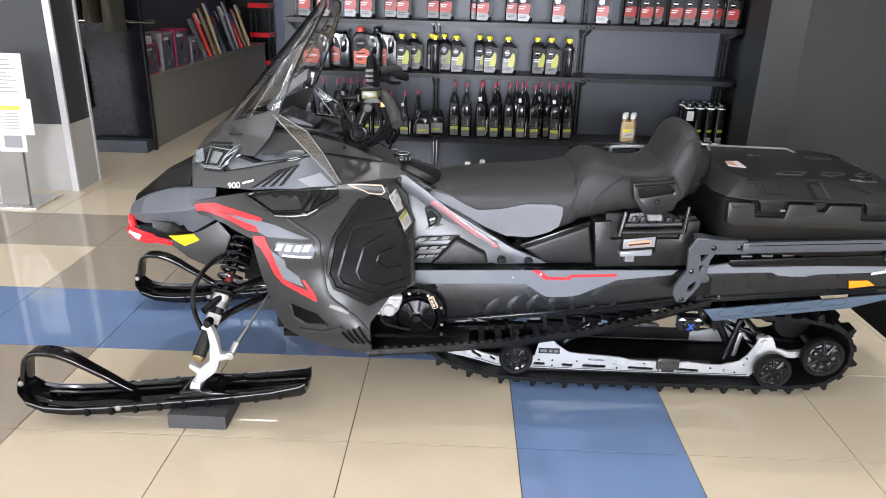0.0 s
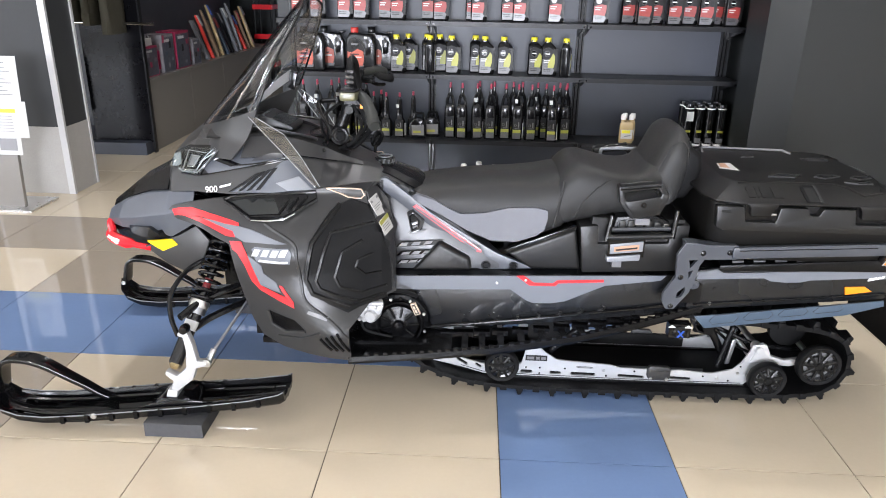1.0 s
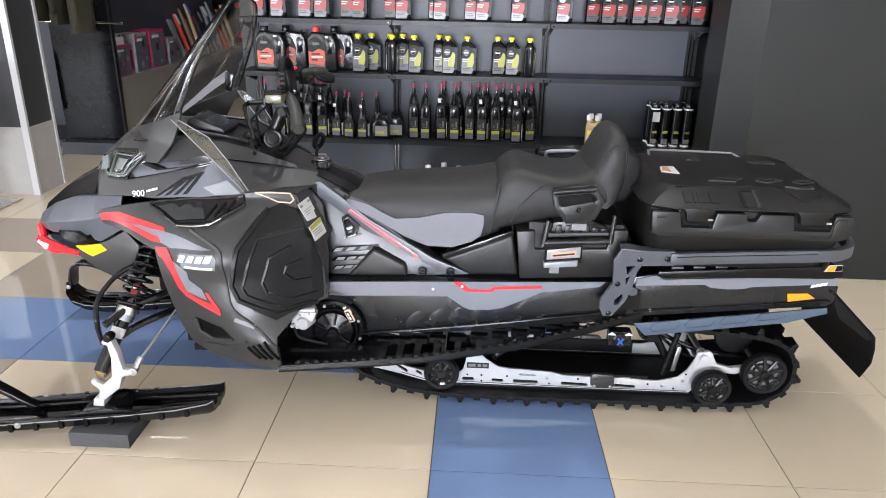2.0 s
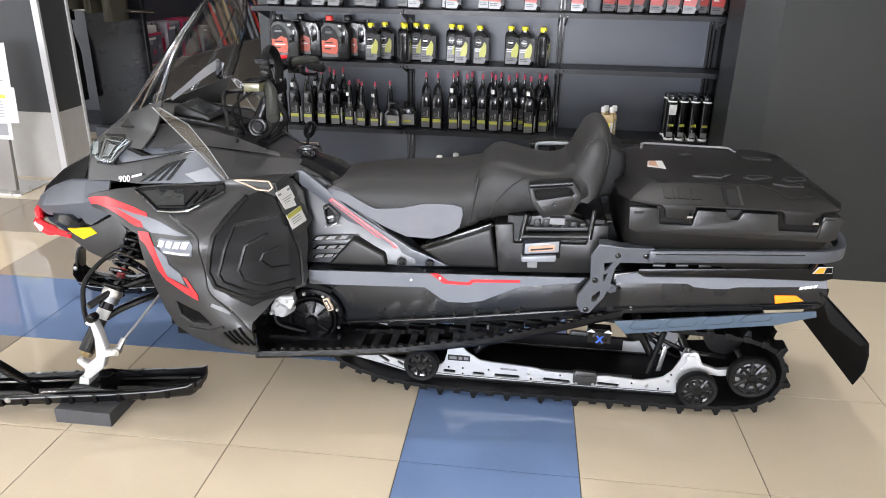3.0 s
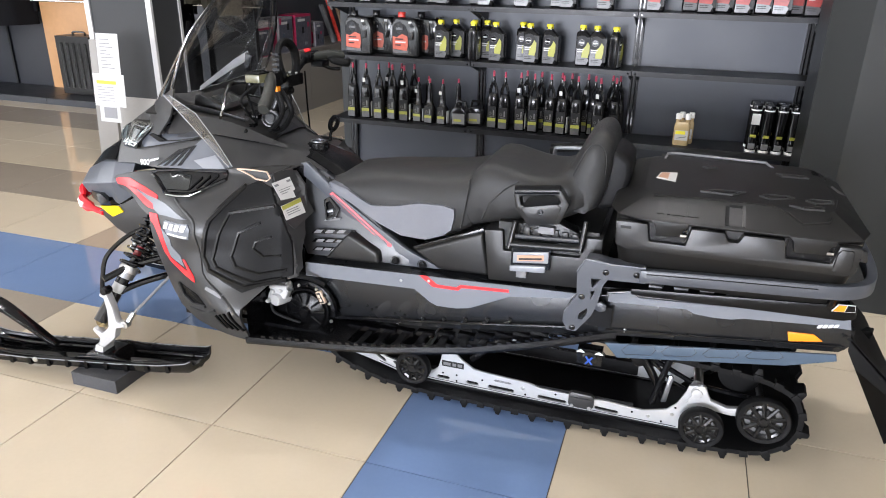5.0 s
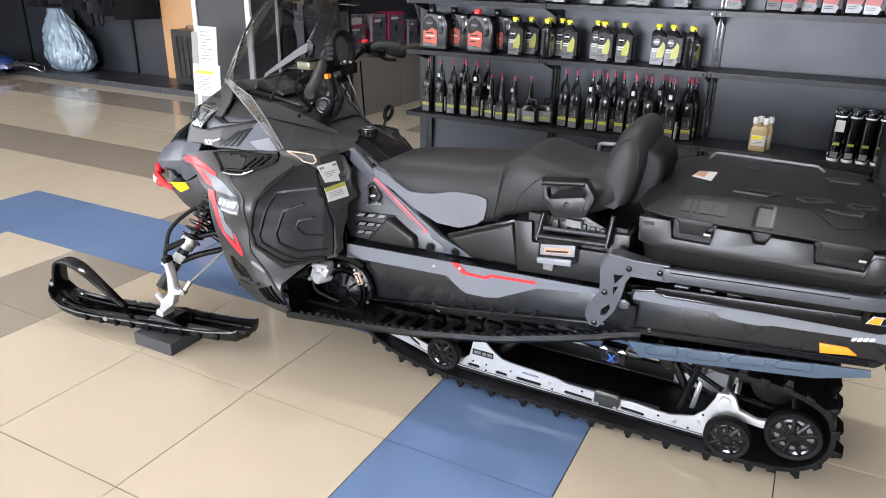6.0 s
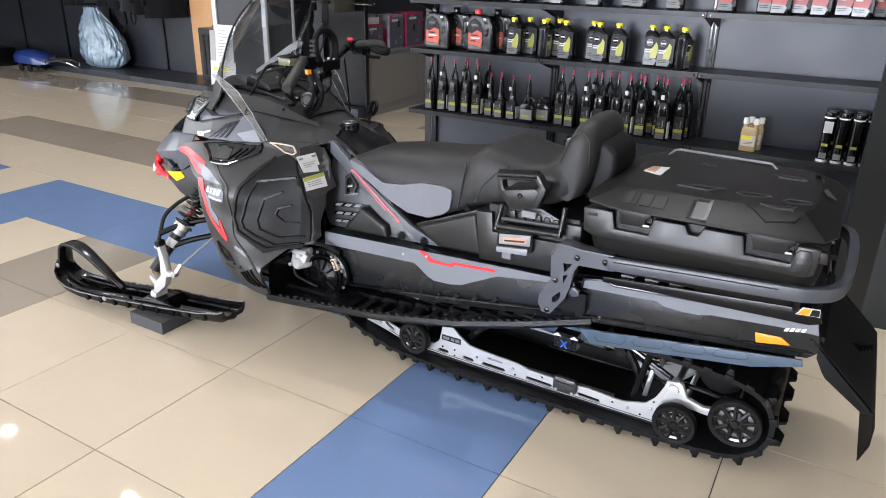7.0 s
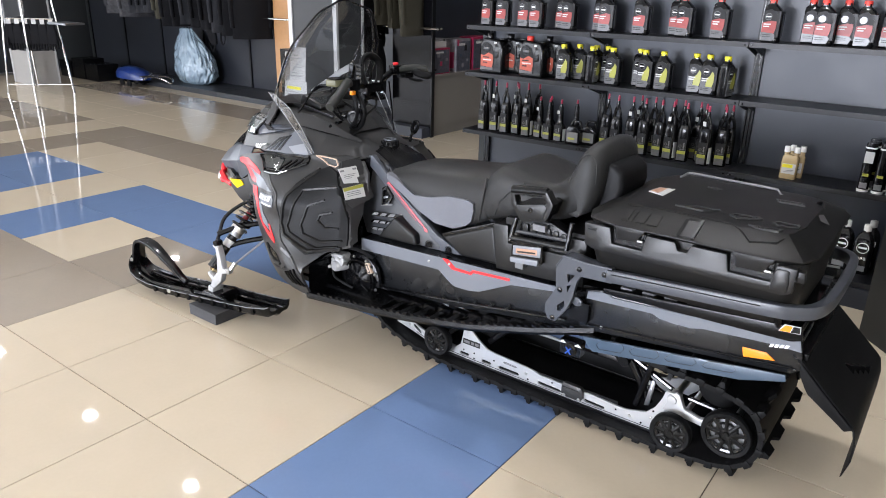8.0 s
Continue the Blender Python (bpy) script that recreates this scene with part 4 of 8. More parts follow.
part("reservoir_lid", prism([(-.302, YC - .277), (-.243, YC - .272), (-.233, YC - .223), (-.258, YC - .203), (-.302, YC - .208)], 1.180, 1.186, 0.003, axis="z"), "plastic", reservoir, "black reservoir lid")
lever = part("brake_lever", tube(curve_pts([(-.315, YC - .215, 1.145), (-.375, YC - .235, 1.140), (-.36, YC - .30, 1.12), (-.32, YC - .38, 1.085), (-.30, YC - .43, 1.06)], 5), [.007] * 8 + [.005] * 12, 8, flat=1.4), "plastic_gloss", sled, "black brake lever")
part("lever_pivot", lathe([(0, .012), (.010, .012), (.011, -.012), (0, -.012)], (-.318, YC - .215, 1.146), n=12), "plastic", lever)
part("lever_cable", tube(curve_pts([(-.32, YC - .20, 1.15), (-.355, YC - .19, 1.12), (-.37, YC - .15, 1.06), (-.38, YC - .10, .98)], 5), .004, 7), "rubber", sled, "thin black cable")
part("throttle_block", joined(joined(box(-.33, -.285, YC + .165, YC + .225, 1.168, 1.205, 0.010), tube([(-.31, YC + .16, 1.185), (-.295, YC + .235, 1.188)], .022, 12)), box(-.30, -.25, YC + .19, YC + .25, 1.150, 1.172, 0.008)), "plastic", sled, "black throttle block")
part("stop_button", lathe([(0, .016), (.012, .014), (.014, .008), (.010, 0), (0, 0)], (-.317, YC + .199, 1.203), (0, 0, 1), 14), "red", sled, "red stop button")
part("throttle_lever", tube(curve_pts([(-.28, YC + .215, 1.165), (-.245, YC + .245, 1.14), (-.215, YC + .275, 1.135)], 5), .006, 8, flat=1.6), "plastic", sled)
part("signal_block", box(-.243, -.228, YC - .188, YC - .168, 1.112, 1.129, 0.003), "orange", sled, "orange switch")
# strap loop standing on the handlebar clamp
LOOP = [(-.283, YC - .030, 1.125), (-.285, YC - .052, 1.155), (-.292, YC - .060, 1.20), (-.299, YC - .048, 1.24), (-.302, YC - .012, 1.260), (-.300, YC + .030, 1.254), (-.296, YC + .058, 1.225), (-.290, YC + .058, 1.18), (-.285, YC + .038, 1.14), (-.283, YC + .010, 1.122)]
loop = part("strap_loop", tube(curve_pts(LOOP + LOOP[:1], 4)[:-1], .0125, 9, closed=True, flat=1.35), "rubber", sled, "padded black steering strap loop")
for k in range(4):
    part("strap_slot", box(-.312, -.283, YC - .0755, YC - .066, 1.165 + .018 * k, 1.175 + .018 * k, 0.001), "plastic_gloss", loop)
# cables from the bar down to the stem
for k, (a, b, c) in enumerate((((-.262, YC - .15, 1.135), (-.225, YC - .165, 1.06), (-.30, YC - .115, .965)), ((-.28, YC - .14, 1.13), (-.245, YC - .15, 1.05), (-.31, YC - .10, .955)), ((-.268, YC - .13, 1.13), (-.21, YC - .135, 1.05), (-.285, YC - .085, .955)))):
    part("control_cable", tube(curve_pts([a, b, ((b[0] + c[0]) / 2 + .012, (b[1] + c[1]) / 2, (b[2] + c[2]) / 2), c, (-.37, YC - .07, .93)], 6), (.0075, .0055, .010)[k], 8), "rubber", sled, "black control cable")
for a, b in (((-.30, YC - .19, 1.14), (-.385, YC - .15, 1.02)), ((-.31, YC + .17, 1.17), (-.335, YC + .07, 1.02))):
    part("control_cable", tube(curve_pts([a, ((a[0] + b[0]) / 2 - .035, (a[1] + b[1]) / 2 - .02, (a[2] + b[2]) / 2), b, (-.39, YC - .05, .94)], 6), .005, 7), "rubber", sled, "black control cable")
part("cable_clip", joined(box(-.405, -.375, YC - .13, YC - .105, .94, .972, 0.004), tube([(-.39, YC - .14, .957), (-.39, YC - .09, .957)], .011, 8)), "plastic_gloss", sled)
part("cable_clip", lathe([(.010, .006), (.017, .006), (.017, -.006), (.010, -.006), (.010, .006)], (-.30, YC - .105, .965), (.3, -.6, .6), 14), "plastic", sled, "black clip ring")
part("far_cable", tube([(-.29, YC + .12, 1.14), (-.315, YC + .17, 1.0), (-.315, YC + .18, .90)], .0035, 6), "plastic", sled, "black cable")
knob = part("tether_knob", tube(curve_pts([(-.252, YC + .232, .842), (-.253, YC + .24, .87), (-.25, YC + .252, .885)], 4), .0065, 8), "plastic", sled, "black lever with open loop")
part("knob_loop", tube([(-.246 + .016 * math.sin(a) + .010 * math.cos(a), YC + .262, .912 + .028 * math.cos(a)) for a in [2 * math.pi * k / 16 for k in range(16)]], .0075, 8, closed=True, flat=1.4), "plastic", knob)
cap = part("fuel_cap", lathe([(0, .014), (.028, .013), (.034, .008), (.036, -.004), (.040, -.008), (.042, -.03), (0, -.03)], (-.18, YC, .886), (0, 0, 1), 24), "plastic_gloss", sled, "ribbed fuel cap")
part("cap_rim", lathe([(.024, .0135), (.029, .0135), (.029, .017), (.024, .017), (.024, .0135)], (-.18, YC, .886), (0, 0, 1), 24), "alu_dark", cap)
for k in range(12):
    a = 2 * math.pi * k / 12
    part("cap_grip", box(-.18 + .036 * math.cos(a) - .004, -.18 + .036 * math.cos(a) + .004, YC + .036 * math.sin(a) - .004, YC + .036 * math.sin(a) + .004, .870, .893, 0.002, seg=1), "plastic", cap)
part("filler_neck", shell([(-.27, [(.10, .87), (.06, .89), (0, .895)]), (-.16, [(.10, .86), (.06, .875), (0, .878)]), (-.06, [(.11, .81), (.09, .835), (0, .845)]), (-.01, [(.10, .77), (.08, .80), (0, .81)])]), "plastic", sled)

# --- tank flank, frame bars, side pods
def leaning(bm):
    """The frame bar's upper end leans in towards the middle plane."""
    for v in bm.verts:
        f = min(1, max(0, (.30 - v.co.x) / .45))
        v.co += Vector((-.006 * f, .075 * f, -.022 * f))
    return bm


def leant(bm):
    """The tank plate leans in with its height."""
    for v in bm.verts:
        v.co.y += .09 * min(1, max(0, (v.co.z - .60) / .22))
    return bm


for on in (None, YC):
    tank = part("tank_side", flip(leant(prism([(-.20, .835), (-.10, .82), (.0, .77), (.20, .62), (.30, .53), (-.14, .515), (-.17, .60)], YC - .205, YC - .08, 0.005)), on), "plate_grey", sled, "grey satin tank plate")
    for i in range(3):
        za, end = .535 + .034 * i, (.045, .060, .078)[i]
        part("tank_stripe", flip(leant(prism([(-.115, za), (-.10, za + .016), (end - .018, za + .030), (end - .03, za + .014)], YC - .208, YC - .204, 0)), on), "plastic_gloss", tank, "black hatch strip")
        for k in range(3):
            xa = -.108 + (end + .06) / 3 * k + .008 * (i % 2)
            up = .1 * (xa + .115)
            part("stripe_dash", flip(leant(prism([(xa, za + .002 + up), (xa + .012, za + .014 + up), (xa + .040, za + .017 + up), (xa + .030, za + .005 + up)], YC - .2095, YC - .2075, 0)), on), "label_grey", tank, "silver dash")
    part("stripe_dash", flip(leant(prism([(-.072, .650), (-.064, .660), (-.005, .668), (-.012, .660)], YC - .208, YC - .204, 0)), on), "label_grey", tank, "silver dash")
    knob = part("knob_recess", flip(leant(frame_ring([(-.080, .725), (-.058, .738), (-.012, .70), (-.022, .668), (-.06, .655)], [(-.070, .714), (-.056, .723), (-.028, .697), (-.036, .676), (-.057, .666)], YC - .218, YC - .203, 0.003)), on), "plastic_gloss", tank)
    part("side_knob", flip(leant(prism([(-.070, .714), (-.056, .723), (-.028, .697), (-.036, .676), (-.057, .666)], YC - .208, YC - .203, 0.002)), on), "plastic", tank)
    part("knob_grip", flip(leant(prism([(-.062, .690), (-.040, .698), (-.036, .690), (-.058, .682)], YC - .216, YC - .206, 0.002)), on), "alu_dark", tank, "grey turning knob")
    bar = part("frame_bar", flip(leaning(prism([(-.222, .862), (-.153, .874), (-.075, .815), (.02, .74), (.26, .595), (.405, .538), (.20, .525), (.165, .565), (.05, .66), (-.10, .775)], YC - .215, YC - .19, 0.005)), on), "grey_body", sled, "slate grey side frame bar")
    part("bar_strip", flip(leaning(prism([(-.055, .765), (-.04, .775), (.205, .605), (.205, .595), (.18, .597)], YC - .219, YC - .213, 0.001)), on), "strip_pink", bar, "red printed strip, paled as by a reflection")
    part("bar_strip", flip(leaning(prism([(-.045, .762), (-.04, .765), (.19, .605), (.185, .602)], YC - .2215, YC - .2185, 0)), on), "grey_decal", bar, "thin pale line")
    for bx in (.222, .325):
        part("bolt", flip(lathe([(0, .0005), (.006, .001), (.0065, .002), (.012, .0018), (.0135, -.001), (0, -.003)], (bx, YC - .217, .545), (0, -1, 0), 14), on), "plastic", bar, "black bolt")
        part("bolt_rim", flip(tube([(bx + .0165 * math.cos(a), YC - .217 + .001, .545 + .0165 * math.sin(a)) for a in [2 * math.pi * k / 20 for k in range(20)]], .0012, 6, closed=True), on), "plastic_gloss", bar)
    part("front_pod", flip(prism([(-.05, .522), (.045, .632), (.16, .575), (.17, .53)], YC - .235, YC - .18, 0.012, seg=3), on), "satin_black", sled, "black side pod")
    pod = part("rear_pod", flip(prism([(.30, .60), (.545, .70), (.572, .545), (.39, .54)], YC - .225, YC - .12, 0.012, seg=3), on), "satin_black", sled, "black side pod")
    part("pod_trim", flip(prism([(.29, .61), (.545, .712), (.55, .70), (.30, .596)], YC - .215, YC - .20, 0.002), on), "plastic_gloss", pod)

# --- seat
def cushion(stations):
    rings = []
    for x, zb, zt, w in stations:
        rings.append([(x, YC + d, z) for d, z in mirrored([(w * .93, zb), (w, zb + .02), (w, zb + (zt - zb) * .55), (w * .93, zt - .03), (w * .72, zt - .006), (0, zt)])])
    one = loft(rings, True)
    bmesh.ops.subdivide_edges(one, edges=[e for e in one.edges if abs(e.verts[0].co.x - e.verts[1].co.x) > .02], cuts=2, smooth=0.6)
    return one


SEAT = [(-.075, .785, .800, .13), (-.04, .765, .815, .165), (.05, .715, .832, .175), (.15, .660, .845, .180), (.235, .628, .852, .180), (.33, .628, .858, .187), (.42, .67, .868, .20), (.475, .695, .878, .205), (.50, .71, .876, .20)]


def seat_side(x, z):
    return YC - spline([s[0] for s in SEAT], [s[3] for s in SEAT], x)


seat = part("seat", cushion(SEAT), "vinyl", sled, "black textured vinyl seat", 60)
def swept(stations):
    """Sections along a path that bends up: front point, lean in degrees, depth, half width."""
    rings = []
    for x, z, lean, t, w in stations:
        nx, nz = -math.sin(radians(lean)), math.cos(radians(lean))
        rings.append([(x - nx * q, YC + d, z - nz * q) for d, q in mirrored([(w * .86, t), (w * .97, t * .90), (w, t * .62), (w * .99, t * .36), (w * .95, t * .18), (w * .86, t * .06), (w * .66, t * .01), (0, 0)])])
    one = loft(rings, True)
    bmesh.ops.subdivide_edges(one, edges=[e for e in one.edges if abs(e.verts[0].co.y - e.verts[1].co.y) < .03 and (e.verts[0].co - e.verts[1].co).length > .02], cuts=1, smooth=0.7)
    return one


REAR = [(.476, .866, 0, .160, .203), (.505, .906, 0, .195, .207), (.545, .928, 0, .205, .210), (.60, .920, 0, .185, .209), (.67, .902, 0, .150, .206), (.735, .896, 8, .140, .200), (.785, .908, 26, .135, .194), (.815, .935, 40, .12, .186)]
part("seat_rear", swept(REAR), "vinyl", seat, "black passenger cushion", 60)
BACK = [(.770, .865), (.784, .892), (.795, .915), (.806, .936), (.815, .955), (.832, .990), (.846, 1.020), (.854, 1.035), (.864, 1.047), (.875, 1.056), (.888, 1.062), (.900, 1.063), (.912, 1.060), (.923, 1.052), (.931, 1.040), (.938, 1.022), (.941, 1.0), (.941, .95), (.932, .88), (.915, .82), (.87, .795), (.80, .800)]


def backrest():
    """The profile swept across, with an arched top and rounded flanks."""
    rings = []
    for k in range(25):
        u = -1 + k / 12
        s = max(0.0, 1 - abs(u) ** 5) ** .5
        rings.append([(.872 + (x - .872) * (.45 + .55 * s), YC + .190 * u, .80 + (z - .80) * (.76 + .24 * max(0.0, 1 - abs(u) ** 3.2) ** .6)) for x, z in BACK])
    return loft(rings, True)


part("backrest", backrest(), "vinyl", seat, "padded black passenger backrest", 50)


def back_edge(u, grow):
    s = max(0.0, 1 - abs(u) ** 5) ** .5
    return [(.872 + (x - .872) * (.45 + .55 * s) * grow, YC + .190 * u, .80 + (z - .80) * (.76 + .24 * max(0.0, 1 - abs(u) ** 3.2) ** .6) * grow) for x, z in BACK[2:18]]


for u in (-.93, .93):
    part("backrest_piping", tube(back_edge(u, 1.0), .0018, 6), "vinyl", seat, "dark piping")
both("seat_trim", lambda on: skin([(-.068, .785), (-.045, .80), (.02, .785), (.075, .755), (.12, .735), (.21, .742), (.30, .765), (.40, .772), (.438, .765), (.44, .735), (.43, .69), (.40, .665), (.33, .636), (.235, .636), (.15, .672), (.05, .728)], seat_side, 0.012, 0.03, 0.02, mirror=on), "vinyl_grey", seat, "slate grey seat side")
both("seat_piping", lambda on: flip(tube([(.49, YC - .204, .875), (.485, YC - .208, .83), (.475, YC - .208, .77), (.462, YC - .206, .70)], .004, 6), on), "vinyl", seat)
both("seat_seam", lambda on: flip(tube([(.655, YC - .200, .885), (.61, YC - .2085, .855), (.56, YC - .2095, .80), (.535, YC - .208, .74)], .003, 6), on), "vinyl", seat)
part("backrest_shell", prism([(.915, .99), (.955, .99), (.995, .96), (1.0, .91), (.985, .85), (.955, .80), (.90, .79), (.88, .85)], YC - .115, YC + .115, 0.022, seg=3), "matt_black", seat, "faceted black backrest shell")
for on in (None, YC):
    arm = part("grab_handle", flip(frame_ring([(.662, .884), (.668, .892), (.800, .908), (.812, .902), (.838, .862), (.834, .844), (.812, .794), (.716, .776), (.672, .832)], [(.684, .868), (.690, .872), (.790, .886), (.800, .882), (.812, .866), (.806, .858), (.790, .856), (.706, .838), (.690, .842)], YC - .315, YC - .275, 0.008), on), "satin_black", sled, "black passenger grab handle")
    part("handle_tube", flip(tube([(.668, YC - .300, .884), (.806, YC - .300, .900)], .017, 12), on), "plastic", arm)
    part("handle_web", flip(prism([(.690, .838), (.706, .840), (.800, .860), (.816, .850), (.802, .802), (.722, .786), (.690, .828)], YC - .318, YC - .20, 0.005), on), "satin_black", arm)
    part("handle_screw", flip(lathe([(.004, .002), (.009, .002), (.010, -.004), (.004, -.004), (.004, .002)], (.753, YC - .319, .829), (0, -1, 0), 14), on), "plastic_gloss", arm)
part("rear_hoop", tube(curve_pts([(.70, YC + .24, .80), (.69, YC + .25, .885), (.72, YC + .25, .90), (.83, YC + .25, .90), (.85, YC + .25, .88), (.86, YC + .24, .80)], 5), .007, 8), "patch_grey", sled, "silver far grab hoop")

# --- storage box with latch beneath the seat
storage = part("storage_box", joined(prism([(.555, .72), (.62, .725), (.625, .655), (.875, .665), (.88, .735), (.945, .738), (.945, .56), (.575, .54)], YC - .245, YC + .245, 0.008), box(.60, .93, YC - .225, YC + .225, .56, .75, 0.01)), "satin_black", sled, "black storage box")
for on in (None, YC):
    part("latch_plate", flip(box(.656, .786, YC - .268, YC - .235, .618, .690, 0.005), on), "plastic_gloss", storage, "black latch")
    part("latch_label", flip(prism([(.664, .628), (.664, .664), (.780, .680), (.780, .641)], YC - .272, YC - .266, 0.001), on), "patch_grey", storage, "silver label with copper print")
    part("latch_label", flip(prism([(.678, .637), (.678, .656), (.766, .668), (.766, .648)], YC - .2735, YC - .271, 0.0), on), "orange_pale", storage)
    part("label_print", flip(prism([(.684, .6415), (.684, .6475), (.760, .6580), (.760, .6520)], YC - .2745, YC - .273, 0.0), on), "label_dark", storage)
    part("latch_tongue", flip(prism([(.654, .617), (.774, .630), (.772, .606), (.655, .597)], YC - .276, YC - .24, 0.005), on), "patch_grey", storage, "grey latch tongue")
    part("latch_tongue", flip(box(.677, .710, YC - .270, YC - .24, .577, .600, 0.003), on), "label_grey", storage)
    part("latch_rail", flip(tube([(.650, YC - .266, .690), (.880, YC - .266, .703)], .011, 10), on), "satin_black", storage)
    part("latch_rail", flip(tube([(.660, YC - .256, .716), (.872, YC - .256, .727)], .0075, 8), on), "plate_grey", storage)
    part("latch_tray", flip(prism([(.668, .700), (.876, .712), (.868, .748), (.80, .775), (.682, .76)], YC - .248, YC - .19, 0.004), on), "plastic", storage, "ribbed black tray")
    for xa, xb in ((.664, .648), (.889, .880)):
        part("latch_post", flip(tube([(xa, YC - .258, .768 if xa < .7 else .795), (xb, YC - .268, .677 if xa < .7 else .695)], .0095, 10), on), "plastic_gloss", storage)
    for i in range(6):
        rx = .690 + .031 * i
        part("cushion_rib", flip(prism([(rx, .722 + .002 * i), (rx + .024, .724 + .002 * i), (rx + .020, .752 - .003 * max(i - 3, 0)), (rx + .002, .750 - .003 * max(i - 3, 0))], YC - .256, YC - .245, 0.003), on), "satin_black", storage)
    part("tray_buckle", flip(box(.742, .792, YC - .272, YC - .245, .742, .765, 0.006), on), "bottle_grey", storage, "grey buckle")

# --- tunnel, its flaps and decals
tunnel = part("tunnel", joined(prism([(-.12, .49), (-.12, .508), (.90, .545), (1.665, .598), (1.665, .575), (.90, .52)], YC - .25, YC + .25, 0.004), joined(prism([(-.12, .511), (.90, .549), (1.0, .56), (1.665, .615), (1.68, .515), (1.0, .425), (.9, .40), (.40, .33), (.0, .30), (-.12, .30)], YC - .262, YC - .25, 0.003), prism([(-.12, .511), (.90, .549), (1.0, .56), (1.665, .615), (1.68, .515), (1.0, .425), (.9, .40), (.40, .33), (.0, .30), (-.12, .30)], YC + .25, YC + .262, 0.003))), "tunnel_black", sled, "black aluminium tunnel")
part("tunnel_top", prism([(.93, .55), (1.66, .61), (1.66, .63), (.93, .572)], YC - .24, YC + .24, 0.006), "plastic", tunnel)
for on in (None, YC):
    part("tunnel_decal", flip(prism([(-.115, .51), (.88, .548), (.86, .528), (.66, .50), (.52, .432), (.47, .422), (.40, .42), (.375, .43), (.315, .472), (-.115, .456)], YC - .266, YC - .262, 0), on), "grey_decal", tunnel, "slate grey tunnel decal")
    part("tunnel_stripe", flip(prism([(.335, .528), (.362, .53), (.40, .503), (.47, .503), (.485, .515), (.655, .525), (.655, .515), (.49, .505), (.478, .493), (.385, .492)], YC - .2685, YC - .2655, 0), on), "red", tunnel, "red tunnel stripe")
    part("rear_side_plate", flip(prism([(.975, .575), (1.06, .592), (1.08, .578), (1.665, .612), (1.685, .518), (1.657, .492), (1.0, .425), (.96, .43)], YC - .278, YC - .262, 0.003), on), "tunnel_black", tunnel, "black rear side plate")
    # Glossy black fold; the sheen it mostly shows is put in as grey.
    part("rear_edge_band", flip(prism([(.985, .572), (1.052, .587), (1.075, .573), (1.664, .608), (1.673, .572), (1.58, .572), (1.465, .563), (1.385, .557), (1.351, .548), (1.30, .545), (1.245, .548), (1.22, .559), (.982, .546)], YC - .2835, YC - .277, 0.0), on), "grey_decal", tunnel, "upper band, grey for its glossy reflection")
    part("plate_fold", flip(tube([(.985, YC - .283, .445), (1.66, YC - .283, .513)], .003, 6), on), "plastic_gloss", tunnel)
    part("edge_strip", flip(prism([(.988, .406), (1.647, .495), (1.652, .474), (1.520, .432), (1.031, .360)], YC - .303, YC - .295, 0.002), on), "blue_guard", tunnel, "blue-grey edge strip")
    for i in range(4):
        rx, rz = 1.050 + .121 * i, .402 + .0165 * i
        hexagon = [(rx + .085, rz + .024), (rx + .012, rz + .012), (rx - .006, rz - .010), (rx + .006, rz - .024 + .003 * i), (rx + .085, rz - .012 + .003 * i), (rx + .097, rz + .008)]
        part("strip_rib", flip(tube([(a, YC - .3035, b) for a, b in hexagon], .0012, 5, closed=True), on), "panel_black", tunnel, "pressed outline")
    part("side_reflector", flip(prism([(1.511, .535), (1.581, .539), (1.608, .521), (1.518, .505)], YC - .283, YC - .277, 0.001), on), "orange", tunnel, "orange side reflector")
    for i in range(4):
        part("name_bar", flip(prism([(1.584 + .014 * i, .562 + .003 * i), (1.588 + .014 * i, .573 + .003 * i), (1.598 + .014 * i, .575 + .003 * i), (1.594 + .014 * i, .564 + .003 * i)], YC - .285, YC - .281, 0), on), "white", tunnel, "white brand bar")
    part("rack_lip", flip(prism([(1.05, .592), (1.64, .607), (1.672, .618), (1.668, .655), (1.60, .652), (1.05, .612)], YC - .308, YC - .298, 0.004), on), "plastic", tunnel, "black folded rack lip")
    part("warning_label", flip(prism([(1.604, .634), (1.618, .658), (1.662, .661), (1.664, .639)], YC - .3105, YC - .3075, 0), on), "paper", tunnel, "white and orange warning label")
    part("warning_sign", flip(prism([(1.6075, .636), (1.621, .656), (1.640, .6575), (1.636, .638)], YC - .3125, YC - .310, 0), on), "orange", tunnel, "orange warning sign")
    part("warning_text", flip(prism([(1.638, .638), (1.6425, .6575), (1.6605, .659), (1.6625, .641)], YC - .3125, YC - .310, 0), on), "plastic", tunnel, "dark label print")
    for px, pz in ((.265, .497), (.37, .512), (1.045, .450), (1.053, .510), (1.235, .469), (1.444, .491), (1.664, .546), (1.665, .508)):
        part("rivet", flip(lathe([(0, .003), (.005, .002), (.006, -.002), (0, -.002)], (px, YC - (.280 if px > .9 else .268), pz), (0, -1, 0), 10), on), "plastic_gloss" if px > 1.05 else "steel", tunnel)
    for i in range(9):
        part("rivet", flip(lathe([(0, .003), (.004, .002), (.005, -.002), (0, -.002)], (.02 + .018 * (i % 3) + .11 * (i // 3), YC - .264, .36 + .012 * (i % 2)), (0, -1, 0), 8), on), "plastic", tunnel)
    # ribs pressed into the tunnel wall above the running board
    for i in range(7):
        rx, rz = .187 + .079 * i, .330 + .0135 * i
